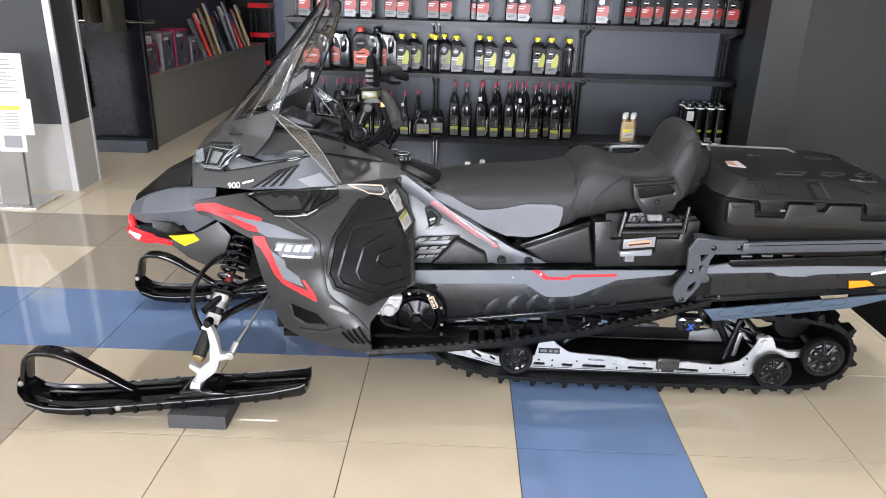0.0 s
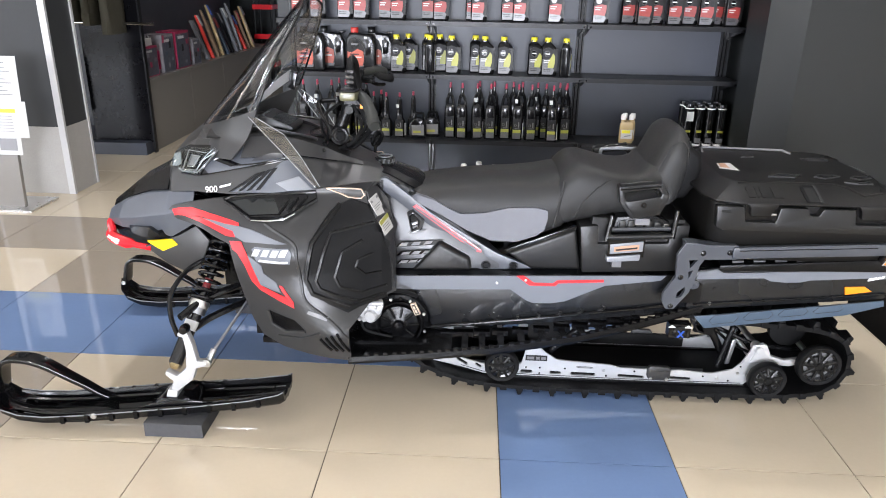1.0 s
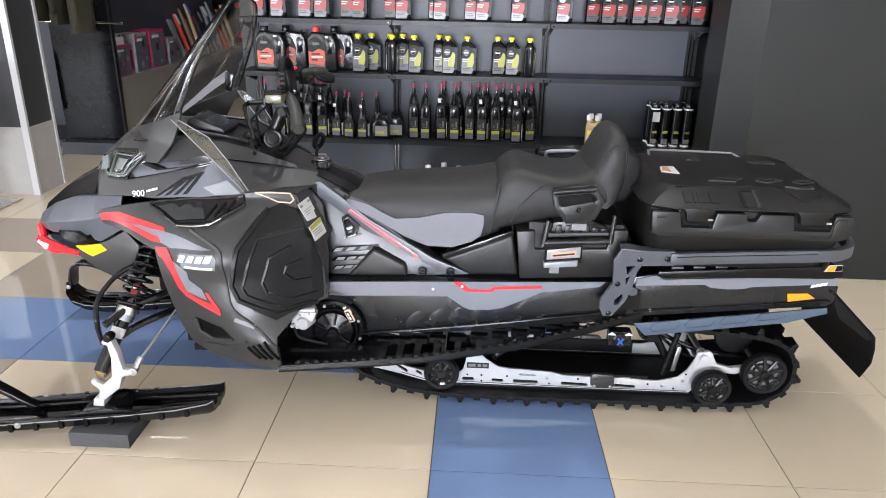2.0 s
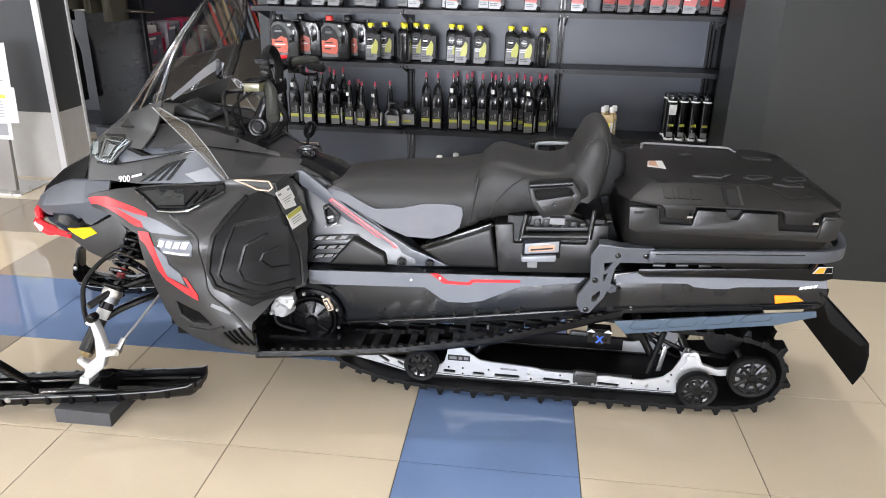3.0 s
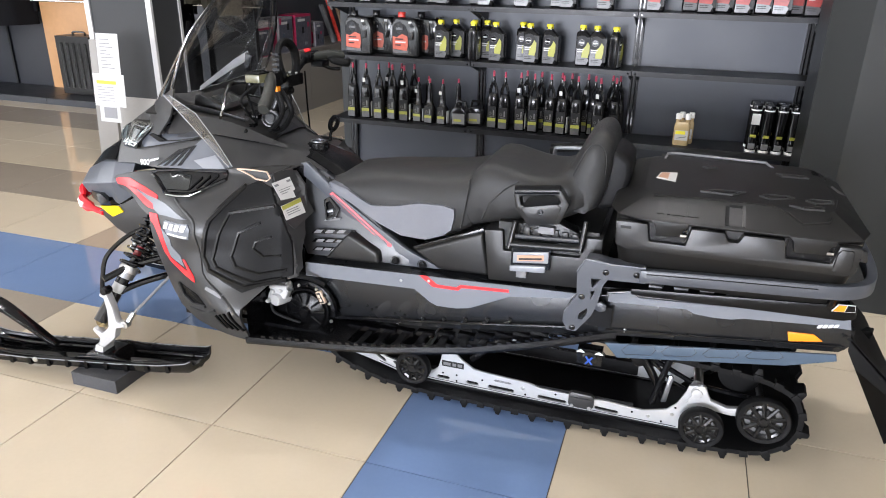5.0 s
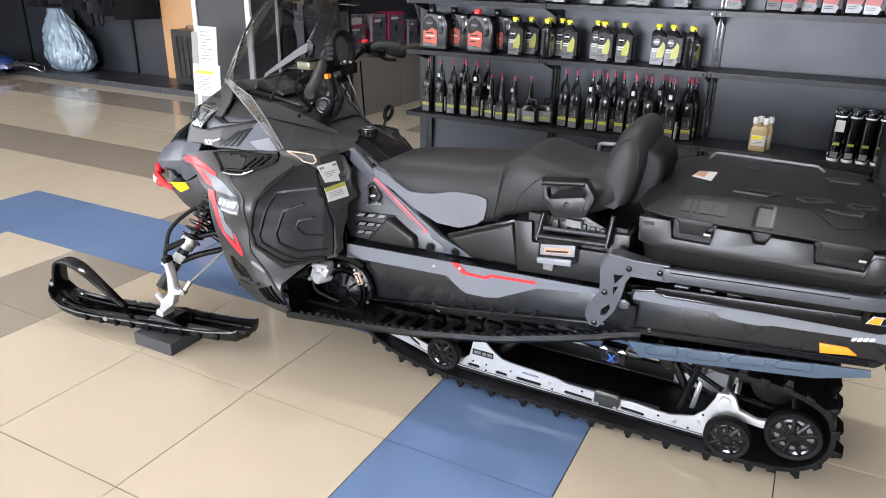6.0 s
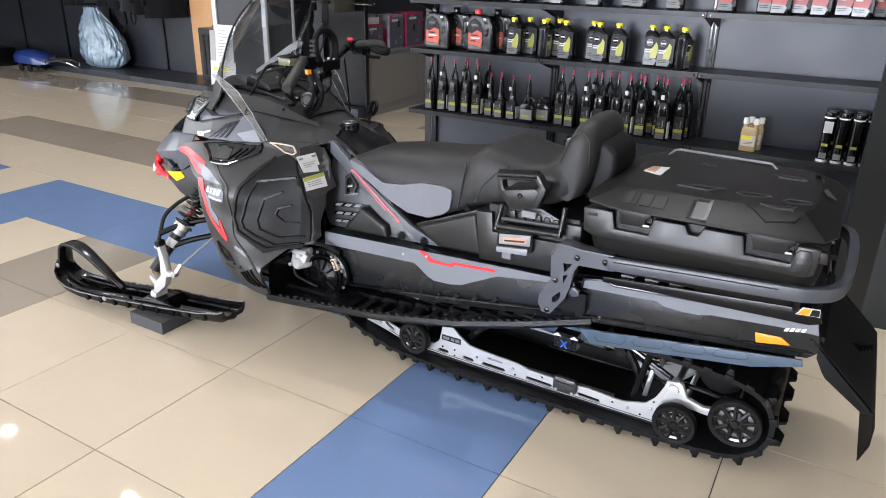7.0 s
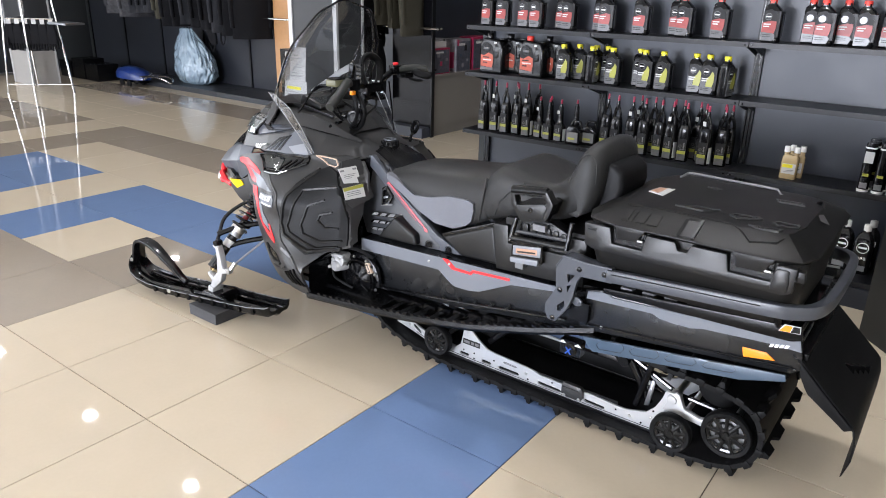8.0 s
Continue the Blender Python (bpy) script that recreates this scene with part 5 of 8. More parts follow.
        part("tunnel_rib", flip(prism([(rx - .02, rz - .012), (rx, rz - .012), (rx + .012, rz + .003), (rx - .005, rz + .010), (rx + .002, rz - .002)], YC - .276, YC - .262, 0.003, seg=1), on), "satin_black", tunnel)
    for i in range(6):
        bump = bmesh.new()
        bmesh.ops.create_uvsphere(bump, u_segments=16, v_segments=10, radius=1.0)
        for v in bump.verts:
            a, b, c = v.co
            v.co = (.195 + .080 * i + .034 * a + .030 * c, YC - .2590 + .0040 * b, .372 + .013 * i + .052 * c)
        part("tunnel_scallop", flip(bump, on), "tunnel_black", tunnel)
    # running board: bent outer rail, toothed edge, cross bars
    rail_pts = [(-.262, YC - .462, .265), (.0, YC - .43, .275), (.25, YC - .40, .29), (.55, YC - .355, .325), (.80, YC - .31, .375), (1.02, YC - .275, .432)]
    board = part("running_board", flip(loft([[(x, y, z - .022), (x, y - .008, z - .01), (x, y - .006, z + .008), (x, y + .012, z + .01), (x, y + .014, z - .02)] for x, y, z in rail_pts], True), on), "plastic", sled, "black running board rail")
    part("board_web", flip(loft([[(x, y + .005, z - .004), (x, YC - .255, z + .012)] for x, y, z in rail_pts[:1] + [(-.10, YC - .445, .27), (0, YC - .43, .275), (.085, YC - .42, .280)]], False), on), "plastic", board)
    path = curve_pts(rail_pts, 8)
    for i in range(2, 38, 1):
        p = path[i]
        part("tooth", flip(box(p.x - .008, p.x + .008, p.y - .004, p.y + .008, p.z + .006, p.z + .017, 0.003, seg=1), on), "plastic_gloss", board)
    for i in range(11):
        p = path[11 + 2 * i]
        part("cross_bar", flip(joined(box(p.x - .012, p.x + .012, p.y + .008, YC - .255, p.z - .010, p.z + .006, 0.003, seg=1), box(p.x - .03, p.x + .03, YC - .285, YC - .255, p.z - .004, p.z + .014, 0.004, seg=1)), on), "plastic", board)
    part("board_rod", flip(tube([(-.02, YC - .275, .305), (.45, YC - .272, .365), (.90, YC - .27, .432)], .006, 7), on), "plastic_gloss", board)
    part("toe_hold", flip(loft([[(-.255, YC - .46, .25), (-.255, YC - .455, .40), (-.19, YC - .38, .455)], [(-.245, YC - .30, .25), (-.245, YC - .30, .40), (-.19, YC - .28, .455)]], False), on), "plastic", board)

# clutch and brake housing seen behind the side panel
CX, CZ = -.095, .335
drive = part("clutch_housing", lathe([(0, .02), (.03, .02), (.045, .012), (.070, .008), (.078, -.01), (.078, -.06), (0, -.06)], (CX, YC - .30, CZ), (0, -1, 0), 28), "plastic", sled, "black clutch housing")
for k in range(9):
    a = 2 * math.pi * k / 9
    part("housing_rib", tube([(CX + .03 * math.cos(a), YC - .318, CZ + .03 * math.sin(a)), (CX + .072 * math.cos(a), YC - .311, CZ + .072 * math.sin(a))], .005, 6), "plastic", drive)
part("housing_arch", tube([(CX + .098 * math.cos(a), YC - .285, CZ + .10 * math.sin(a)) for a in [math.pi * (-.05 + .85 * k / 12) for k in range(13)]], .016, 8), "plastic", drive)
part("housing_label", prism([(-.054, .417), (-.034, .424), (-.014, .380), (-.034, .373)], YC - .315, YC - .30, 0.002), "badge", drive, "copper edged label")
part("label_field", prism([(-.0495, .4150), (-.0362, .4196), (-.0185, .3822), (-.0325, .3775)], YC - .3165, YC - .314, 0), "label_dark", drive)
part("label_sign", prism([(-.0440, .4100), (-.0375, .4120), (-.0325, .4010), (-.0390, .3990)], YC - .3175, YC - .316, 0), "badge", drive)
part("label_sign", prism([(-.0370, .3960), (-.0305, .3980), (-.0255, .3870), (-.0320, .3850)], YC - .3175, YC - .316, 0), "badge", drive)
caliper = part("brake_caliper", joined(joined(joined(lathe([(0, .034), (.020, .034), (.024, .028), (.026, -.03), (0, -.03)], (-.192, YC - .325, .378), (-.2, -1, .1), 18), prism([(-.232, .392), (-.222, .432), (-.168, .438), (-.150, .412), (-.162, .385), (-.21, .372)], YC - .345, YC - .285, 0.008)), prism([(-.246, .372), (-.238, .398), (-.205, .388), (-.208, .352), (-.232, .345)], YC - .335, YC - .29, 0.006)), tube([(-.222, YC - .342, .428), (-.150, YC - .342, .432)], .010, 10)), "cast_white", sled, "cast silver brake caliper")
part("caliper_bolt", lathe([(0, .012), (.012, .01), (.014, -.02), (0, -.02)], (-.165, YC - .33, .415), (0, -1, .3), 10), "steel", caliper)
for k in range(10):
    a = math.pi * (-.1 + 1.05 * k / 9)
    part("housing_bolt", lathe([(0, .006), (.005, .006), (.007, 0), (0, -.004)], (CX + .10 * math.cos(a), YC - .302, CZ + .10 * math.sin(a)), (0, -1, 0), 8), ("steel", "plastic_gloss")[k % 2], drive)
part("housing_rim", tube([(CX + .086 * math.cos(a), YC - .309, CZ + .086 * math.sin(a)) for a in [2 * math.pi * k / 28 for k in range(28)]], .005, 6, closed=True), "plastic", drive)
part("housing_cap", lathe([(0, .034), (.016, .034), (.020, .028), (.022, .018), (0, .018)], (CX, YC - .30, CZ), (0, -1, 0), 16), "plastic", drive, "black centre cap")
for px, pz, r in ((-.212, .408, .010), (-.178, .418, .009), (-.236, .366, .008)):
    part("casting_boss", lathe([(0, .016), (r * .6, .016), (r, .010), (r * 1.1, -.02), (0, -.02)], (px, YC - .338, pz), (-.1, -1, .15), 12), "cast_white", caliper)
part("bay_hose", tube(curve_pts([(-.21, YC - .335, .43), (-.17, YC - .33, .47), (-.09, YC - .31, .47), (-.03, YC - .285, .44)], 5), .008, 8), "rubber", sled, "black hose")
part("bay_hose", tube(curve_pts([(-.235, YC - .33, .36), (-.22, YC - .335, .32), (-.17, YC - .33, .30), (-.12, YC - .32, .285)], 5), .006, 8), "rubber", sled, "black hose")
part("bay_floor", box(-.60, .02, YC - .36, YC + .36, .262, .285, 0.006), "plastic", sled)
for s in (-1, 1):
    part("bay_wall", box(-.28, -.122, YC + s * .255 - .006, YC + s * .255 + .006, .28, .56, 0.003), "plastic", sled)

# --- rear rack and flap
BRACKET = [(.884, .660), (.908, .704), (.940, .706), (.990, .698), (1.086, .700), (1.090, .650), (.979, .645), (.966, .622), (.955, .560), (.940, .515), (.896, .452), (.868, .453), (.852, .480), (.853, .512), (.889, .578)]
BRACKET_HOLES = [[(.927, .641), (.958, .644), (.934, .611)], [(.930, .598), (.945, .604), (.933, .571)], [(.900, .515), (.925, .540), (.928, .522), (.915, .498), (.900, .495)]]
for on in (None, YC):
    br = part("rack_bracket", flip(joined(pierced(BRACKET, BRACKET_HOLES, YC - .342, YC - .326), prism([(.908, .704), (.940, .706), (.990, .698), (1.086, .700), (1.088, .668), (.98, .65), (.92, .65)], YC - .326, YC - .285, 0.004)), on), "grey_rail", sled, "slate grey cast rack bracket")
    part("bracket_tab", flip(joined(prism([(.945, .552), (.965, .556), (.982, .545), (.980, .528), (.962, .522), (.945, .53)], YC - .322, YC - .312, 0.002), lathe([(0, .004), (.006, .003), (.007, 0), (0, 0)], (.967, YC - .322, .538), (0, -1, 0), 10)), on), "grey_rail", br)
    part("bracket_edge", flip(tube([(.884, YC - .342, .660), (.908, YC - .342, .704), (.990, YC - .342, .698), (1.086, YC - .342, .700)], .003, 6), on), "grey_rail", br)
    for bx, bz in ((.971, .669), (1.062, .674), (.905, .576), (.884, .464)):
        part("bracket_bolt", flip(lathe([(0, .003), (.006, .003), (.010, 0), (0, -.004)], (bx, YC - .343, bz), (0, -1, 0), 12), on), "plastic_gloss", br)
    part("rack_foot", flip(box(.93, 1.0, YC - .30, YC - .255, .46, .53, 0.005), on), "plastic", br)
RACK = [Vector((x, YC + s * d, z)) for x, d, z, s in [(1.07, .337, .674, -1), (1.30, .337, .688, -1), (1.56, .337, .703, -1), (1.63, .325, .706, -1), (1.682, .285, .709, -1), (1.706, .21, .715, -1), (1.713, .10, .721, -1), (1.714, 0, .724, 1), (1.713, .10, .721, 1), (1.706, .21, .715, 1), (1.682, .285, .709, 1), (1.63, .325, .706, 1), (1.56, .337, .703, 1), (1.30, .337, .688, 1), (1.07, .337, .674, 1)]]
RACK = curve_pts(RACK, 6)
rail_bm = loft([[tuple(Vector(p) + Vector((0, 0, .021)) + s * .014), tuple(Vector(p) + Vector((0, 0, -.021)) + s * .014), tuple(Vector(p) + Vector((0, 0, -.021)) - s * .014), tuple(Vector(p) + Vector((0, 0, .021)) - s * .014)]
                for p, s in [(p, ((RACK[min(i + 1, len(RACK) - 1)] - RACK[max(i - 1, 0)]).normalized().cross(Vector((0, 0, 1)))).normalized()) for i, p in enumerate(RACK)]], True)
rack = part("rack_rail", bevel(rail_bm, 0.006, 2, 60), "grey_rail", sled, "slate grey rack rail")
both("rail_groove", lambda on: flip(tube([(1.09, YC - .3515, .685), (1.30, YC - .3515, .698), (1.55, YC - .3515, .712)], .0018, 5), on), "plastic", rack)
both("rail_lip", lambda on: flip(tube([(1.09, YC - .3505, .6955), (1.30, YC - .3505, .7085), (1.55, YC - .3505, .723)], .0022, 5), on), "grey_rail", rack)
part("rack_plate", prism([(1.06, .598), (1.66, .632), (1.66, .645), (1.06, .612)], YC - .30, YC + .30, 0.004), "plastic_gloss", sled, "perforated black rack plate")
for on in (None, YC):
    for i in range(7):
        part("rack_slot", flip(prism([(1.10 + .075 * i, YC - .28), (1.14 + .075 * i, YC - .28), (1.145 + .075 * i, YC - .262), (1.105 + .075 * i, YC - .262)], .610 + .0042 * i, .6205 + .0042 * i, 0.0, axis="z"), on), "bottle_grey", rack)
    part("rack_brace", flip(tube([(1.60, YC - .33, .70), (1.60, YC - .29, .63)], .012, 8), on), "plastic", rack)
FLAP = [(1.655, .560), (1.69, .532), (1.77, .455), (1.838, .392), (1.852, .376), (1.862, .33), (1.862, .27), (1.848, .203)]
flap = part("snow_flap", bevel(loft([[(x, YC - .28 + .02 * (z < .25), z), (x, YC + .28 - .02 * (z < .25), z), (x - .005, YC + .28 - .02 * (z < .25), z - .006), (x - .005, YC - .28 + .02 * (z < .25), z - .006)] for x, z in FLAP], True), .0015, 1), "rubber", sled, "black rubber snow flap")
for on in (None, YC):
    part("flap_wing", flip(prism([(1.678, .545), (1.69, .532), (1.838, .392), (1.850, .376), (1.826, .362), (1.712, .444), (1.70, .462), (1.680, .50)], YC - .280, YC - .274, 0.002), on), "rubber", flap)
for i in range(4):
    part("flap_emboss", flip(prism([(YC - .02 + .035 * i, .455 - .012 * i), (YC - .012 + .035 * i, .455 - .012 * i), (YC - .012 + .035 * i, .405 - .012 * i), (YC - .02 + .035 * i, .405 - .012 * i)], 1.768 + .012 * i, 1.800 + .012 * i, 0.0, axis="x"), None), "plastic_gloss", flap)
part("tail_bar", box(1.64, 1.69, YC - .26, YC + .26, .51, .56, 0.01), "plastic", sled)

# --- track, slide rails and wheels
TRK = [(-.13, .33), (-.10, .22), (-.02, .135), (.10, .082), (.25, .052), (.50, .042), (1.0, .043), (1.30, .047), (1.42, .055), (1.52, .072), (1.59, .125), (1.612, .205), (1.585, .285), (1.52, .325), (1.42, .345), (1.20, .36), (.80, .40), (.30, .44), (.0, .45), (-.10, .42)]
loop = [Vector((p.x, 0, p.z)) for p in curve_pts([(a, 0, b) for a, b in TRK + [TRK[0]]], 6)[:-1]]
belt = bmesh.new()
rows = []
for i, p in enumerate(loop):
    d = (loop[(i + 1) % len(loop)] - loop[i - 1]).normalized()
    nrm = Vector((d.z, 0, -d.x))
    rows.append([belt.verts.new((q.x, y, q.z)) for q, y in ((p + nrm * .008, YC - .25), (p + nrm * .008, YC + .25), (p - nrm * .008, YC + .25), (p - nrm * .008, YC - .25))])
for i in range(len(rows)):
    a, b = rows[i], rows[(i + 1) % len(rows)]
    for k in range(4):
        belt.faces.new((a[k], a[(k + 1) % 4], b[(k + 1) % 4], b[k]))
track = part("track", belt, "rubber", sled, "black rubber track")
length = [0.0]
for a, b in zip(loop, loop[1:] + loop[:1]):
    length.append(length[-1] + (b - a).length)
lug_shape = []
for y, top in ((-.248, .010), (-.245, .030), (-.19, .034), (-.17, .012), (-.13, .012), (-.11, .034), (-.05, .034), (-.03, .012), (.03, .012), (.05, .034), (.11, .034), (.13, .012), (.17, .012), (.19, .034), (.245, .030), (.248, .010)):
    lug_shape.append([(-.016, y, 0), (-.006, y, top), (.006, y, top), (.016, y, 0)])
clip_shape = prism([(-.012, -.014), (.012, -.014), (.014, .010), (-.014, .010)], -.254, -.225, 0.003)


def shared(name, bm, mat):
    bmesh.ops.recalc_face_normals(bm, faces=bm.faces[:])
    me = bpy.data.meshes.new(name)
    bm.to_mesh(me)
    bm.free()
    me.materials.append(M[mat])
    finish(me)
    return me


lug_me, clip_me = shared("track_lug", loft(lug_shape, True), "rubber"), shared("track_clip", clip_shape, "rubber")
count = 2 * round(length[-1] / 0.127)
for k in range(count):
    s = length[-1] * k / count
    i = max(j for j in range(len(loop)) if length[j] <= s)
    a, b = loop[i], loop[(i + 1) % len(loop)]
    p = a.lerp(b, (s - length[i]) / max((b - a).length, 1e-6))
    d = (b - a).normalized()
    nrm = Vector((d.z, 0, -d.x))
    for name, me, turn in ([("track_lug", lug_me, 1)] if k % 2 == 0 else []) + [("track_clip", clip_me, 1), ("track_clip", clip_me, -1)]:
        ob = new(name, me)
        ob.parent = track
        ob.matrix_parent_inverse = Matrix.Identity(4)
        ob.matrix_basis = Matrix(((d.x, 0, nrm.x, p.x + nrm.x * .006), (0, turn, 0, YC), (d.z, 0, nrm.z, p.z + nrm.z * .006), (0, 0, 0, 1)))
RAIL = [(.02, .118), (.06, .137), (.116, .141), (.165, .124), (.228, .108), (.36, .102), (.382, .120), (.392, .160), (.397, .196), (.412, .207), (.432, .206), (.475, .168), (.519, .139), (.56, .134), (.731, .124), (.772, .113), (.96, .109), (1.007, .113), (1.091, .106), (1.136, .105), (1.213, .125), (1.243, .157), (1.266, .207), (1.273, .235), (1.313, .241), (1.324, .205), (1.318, .12), (1.26, .060), (.987, .058), (.747, .058), (.382, .062), (.229, .066), (.14, .092)]
RAIL_SLOTS = [(.121, .128, .166, .106, .015), (.197, .105, .223, .095, .013), (.378, .081, .427, .081, .015), (.494, .080, .541, .079, .014), (.578, .079, .677, .078, .015), (.765, .078, .870, .075, .014), (.970, .078, 1.055, .075, .014)]
for on, YR in ((None, YC), (YC, YC + .065)):
    rail = part("slide_rail", flip(pierced(RAIL, [slot(*q) for q in RAIL_SLOTS], YR - .185, YR - .177), on), "alu_white", sled, "silver slide rail with slots")
    # Thin black sheet added behind the open slots so that they read dark.
    part("slot_backing", flip(box(.10, 1.10, YR - .174, YR - .172, .064, .118), on), "rubber", rail)
    part("rail_flange", flip(box(.14, 1.28, YR - .198, YR - .165, .052, .060, 0.002), on), "plastic", rail)
    part("rail_fold", flip(tube([(.14, YR - .1865, .100), (.229, YR - .1865, .074), (.382, YR - .1865, .069), (.747, YR - .1865, .065), (1.25, YR - .1865, .066)], .0016, 5), on), "label_dark", rail)
    part("rail_label", flip(box(.396, .482, YR - .187, YR - .184, .131, .155, 0), on), "label_dark", rail, "dark printed label")
    for a, b in ((.402, .43), (.438, .452), (.458, .476)):
        part("label_print", flip(box(a, b, YR - .1878, YR - .1865, .137, .149, 0), on), "label_grey", rail)
    part("rail_print", flip(pierced([(.598, .110), (.606, .114), (.660, .112), (.668, .108), (.660, .105), (.606, .106)], [[(.612, .109), (.655, .108), (.655, .110), (.612, .111)]], YR - .1865, YR - .1848), on), "label_grey", rail)
    clamp = part("rail_clamp", flip(joined(prism([(.878, .085), (.878, .125), (.888, .133), (.958, .131), (.968, .122), (.968, .085), (.958, .072), (.888, .072)], YR - .202, YR - .182, 0.004), box(.886, .960, YR - .206, YR - .200, .108, .116, 0.002)), on), "charcoal", rail, "dark grey rubber clamp")
    for px in (.892, .954):
        part("clamp_bolt", flip(lathe([(0, .004), (.006, .003), (.007, 0), (0, 0)], (px, YR - .202, .080), (0, -1, 0), 10), on), "steel", clamp, "zinc bolt")
    for px, pz in ((.420, .192), (.098, .125), (1.155, .085), (1.293, .222), (1.232, .11), (.71, .098)):
        part("rail_bolt", flip(lathe([(0, .004), (.005, .003), (.007, -.002), (0, -.002)], (px, YR - .186, pz), (0, -1, 0), 10), on), "steel", rail)
    for px, pz in ((.455, .100), (.455, .075), (.40, .10), (.555, .10), (.72, .075), (.90, .098), (1.10, .09), (1.20, .075), (1.24, .14), (.83, .10), (.30, .085), (.33, .085)):
        part("rail_hole", flip(lathe([(0, .0012), (.004, .0012), (.004, -.001), (0, -.001)], (px, YR - .1855, pz), (0, -1, 0), 8), on), "plastic_gloss", rail)
    part("rail_link", flip(prism([(1.190, .128), (1.208, .132), (1.222, .232), (1.214, .240), (1.205, .236)], YR - .150, YR - .140, 0.003), on), "alu_dark", rail, "silver link plate")
    part("rear_arm", flip(joined(prism([(1.27, .165), (1.296, .237), (1.312, .246), (1.326, .238), (1.346, .194), (1.40, .178), (1.50, .197), (1.51, .175), (1.416, .152), (1.36, .157), (1.324, .163)], YC - .192, YC - .17, 0.005), lathe([(0, .03), (.016, .028), (.02, .015), (.02, -.03), (0, -.03)], (1.30, YC - .17, .215), (0, -1, 0), 16)), on), "cast_white", sled, "cast silver axle arm")
    for wx, wz, r in ((.30, .135, .067), (1.325, .117, .072), (1.506, .190, .083)):
        wheel = part("idler_wheel", flip(lathe([(r - .016, .012), (r - .004, .014), (r, .008), (r, -.016), (r - .004, -.022), (r - .016, -.02), (r - .016, .012)], (wx, YC - .240, wz), (0, -1, 0), 36), on), "rubber", sled, "black idler wheel")
        part("rim", flip(lathe([(r - .018, .006), (r - .014, .012), (r - .014, -.012), (r - .024, -.012), (r - .026, .004), (r - .018, .006)], (wx, YC - .240, wz), (0, -1, 0), 36), on), "plastic_gloss", wheel)
        part("hub", flip(lathe([(0, .010), (.010, .010), (.012, .005), (r * .38, .006), (r * .47, .002), (r * .50, -.012), (0, -.012)], (wx, YC - .240, wz), (0, -1, 0), 9), on), "plastic_soft", wheel)
        # Added disc; its pale grey stands for light showing between the spokes.
        part("disc", flip(lathe([(0, -.008), (r * .42, -.008), (r - .018, -.016), (r - .018, -.019), (0, -.019)], (wx, YC - .240, wz), (0, -1, 0), 28), on), "bottle_grey", wheel, "grey disc for the light between the spokes")
        for k in range(9):
            a = 2 * math.pi * (k + .4) / 9
            part("spoke", flip(tube([(wx + .02 * math.cos(a), YC - .240 - .006, wz + .02 * math.sin(a)), (wx + (r - .016) * math.cos(a), YC - .240 - .004, wz + (r - .016) * math.sin(a))], [.0075, .0062], 6), on), "plastic_soft", wheel)
    part("inner_wheel", flip(lathe([(0, .012), (.05, .012), (.065, .008), (.065, -.02), (0, -.02)], (.47, YC - .10, .22), (0, -1, 0), 24), on), "rubber", sled)
    part("inner_wheel", flip(lathe([(0, .012), (.05, .012), (.07, .008), (.07, -.02), (0, -.02)], (1.43, YC - .10, .27), (0, -1, 0), 24), on), "rubber", sled)
    part("torque_arm", flip(joined(tube([(.50, YC - .15, .28), (.95, YC - .16, .36)], .010, 8), tube([(1.16, YC - .15, .12), (1.20, YC - .15, .30)], .012, 8)), on), "plastic", sled)
    part("tension_rod", flip(tube([(1.05, YC - .12, .32), (1.30, YC - .13, .21), (1.48, YC - .12, .19)], .009, 8), on), "plastic_gloss", sled)
for s in (-1, 1):
    part("skid_arm", tube(curve_pts([(.50, YC + s * .13, .15), (.62, YC + s * .14, .27), (.80, YC + s * .15, .40)], 4), .016, 10), "plastic_gloss", sled, "black skid frame arm")
    part("skid_arm", tube(curve_pts([(1.20, YC + s * .12, .13), (1.12, YC + s * .13, .27), (1.02, YC + s * .14, .40)], 4), .015, 10), "plastic_gloss", sled, "black skid frame arm")
    part("torsion_spring", tube([(1.10 + .038 * math.cos(k * .45), YC + s * (.06 + .0008 * k), .285 + .038 * math.sin(k * .45)) for k in range(70)] + [(1.22, YC + s * .118, .20), (1.34, YC + s * .12, .15)], .0062, 7), "plastic_gloss", sled, "black torsion spring")
part("skid_shaft", tube([(.80, YC - .24, .395), (.80, YC + .24, .395)], .016, 10), "plastic", sled, "black cross shaft")
part("skid_shaft", tube([(1.10, YC - .17, .285), (1.10, YC + .17, .285)], .020, 12), "plastic", sled, "black cross shaft")
part("skid_pan", loft([[(x, YC - .235, z), (x, YC + .235, z)] for x, z in ((.42, .36), (.75, .40), (1.10, .43), (1.45, .46))]), "rubber", sled, "black track run inside the tunnel")
part("rear_shock", joined(tube([(.62, YC, .22), (1.05, YC, .36)], .022, 12), tube([Vector((.70, YC, .245)).lerp(Vector((1.0, YC, .345)), k / 120) + .038 * Vector((-.3 * math.sin(k / 120 * 44), math.cos(k / 120 * 44), .9 * math.sin(k / 120 * 44))) for k in range(121)], .006, 6)), "plastic_gloss", sled, "black suspension spring")
part("axle", tube([(1.506, YC - .24, .19), (1.506, YC + .24, .19)], .012, 10), "steel", sled)
part("axle", tube([(1.30, YC - .18, .215), (1.30, YC + .18, .215)], .012, 10), "steel", sled)
part("axle", tube([(.30, YC - .24, .135), (.30, YC + .24, .135)], .010, 10), "steel", sled)
part("axle", tube([(1.325, YC - .24, .117), (1.325, YC + .24, .117)], .010, 10), "steel", sled)
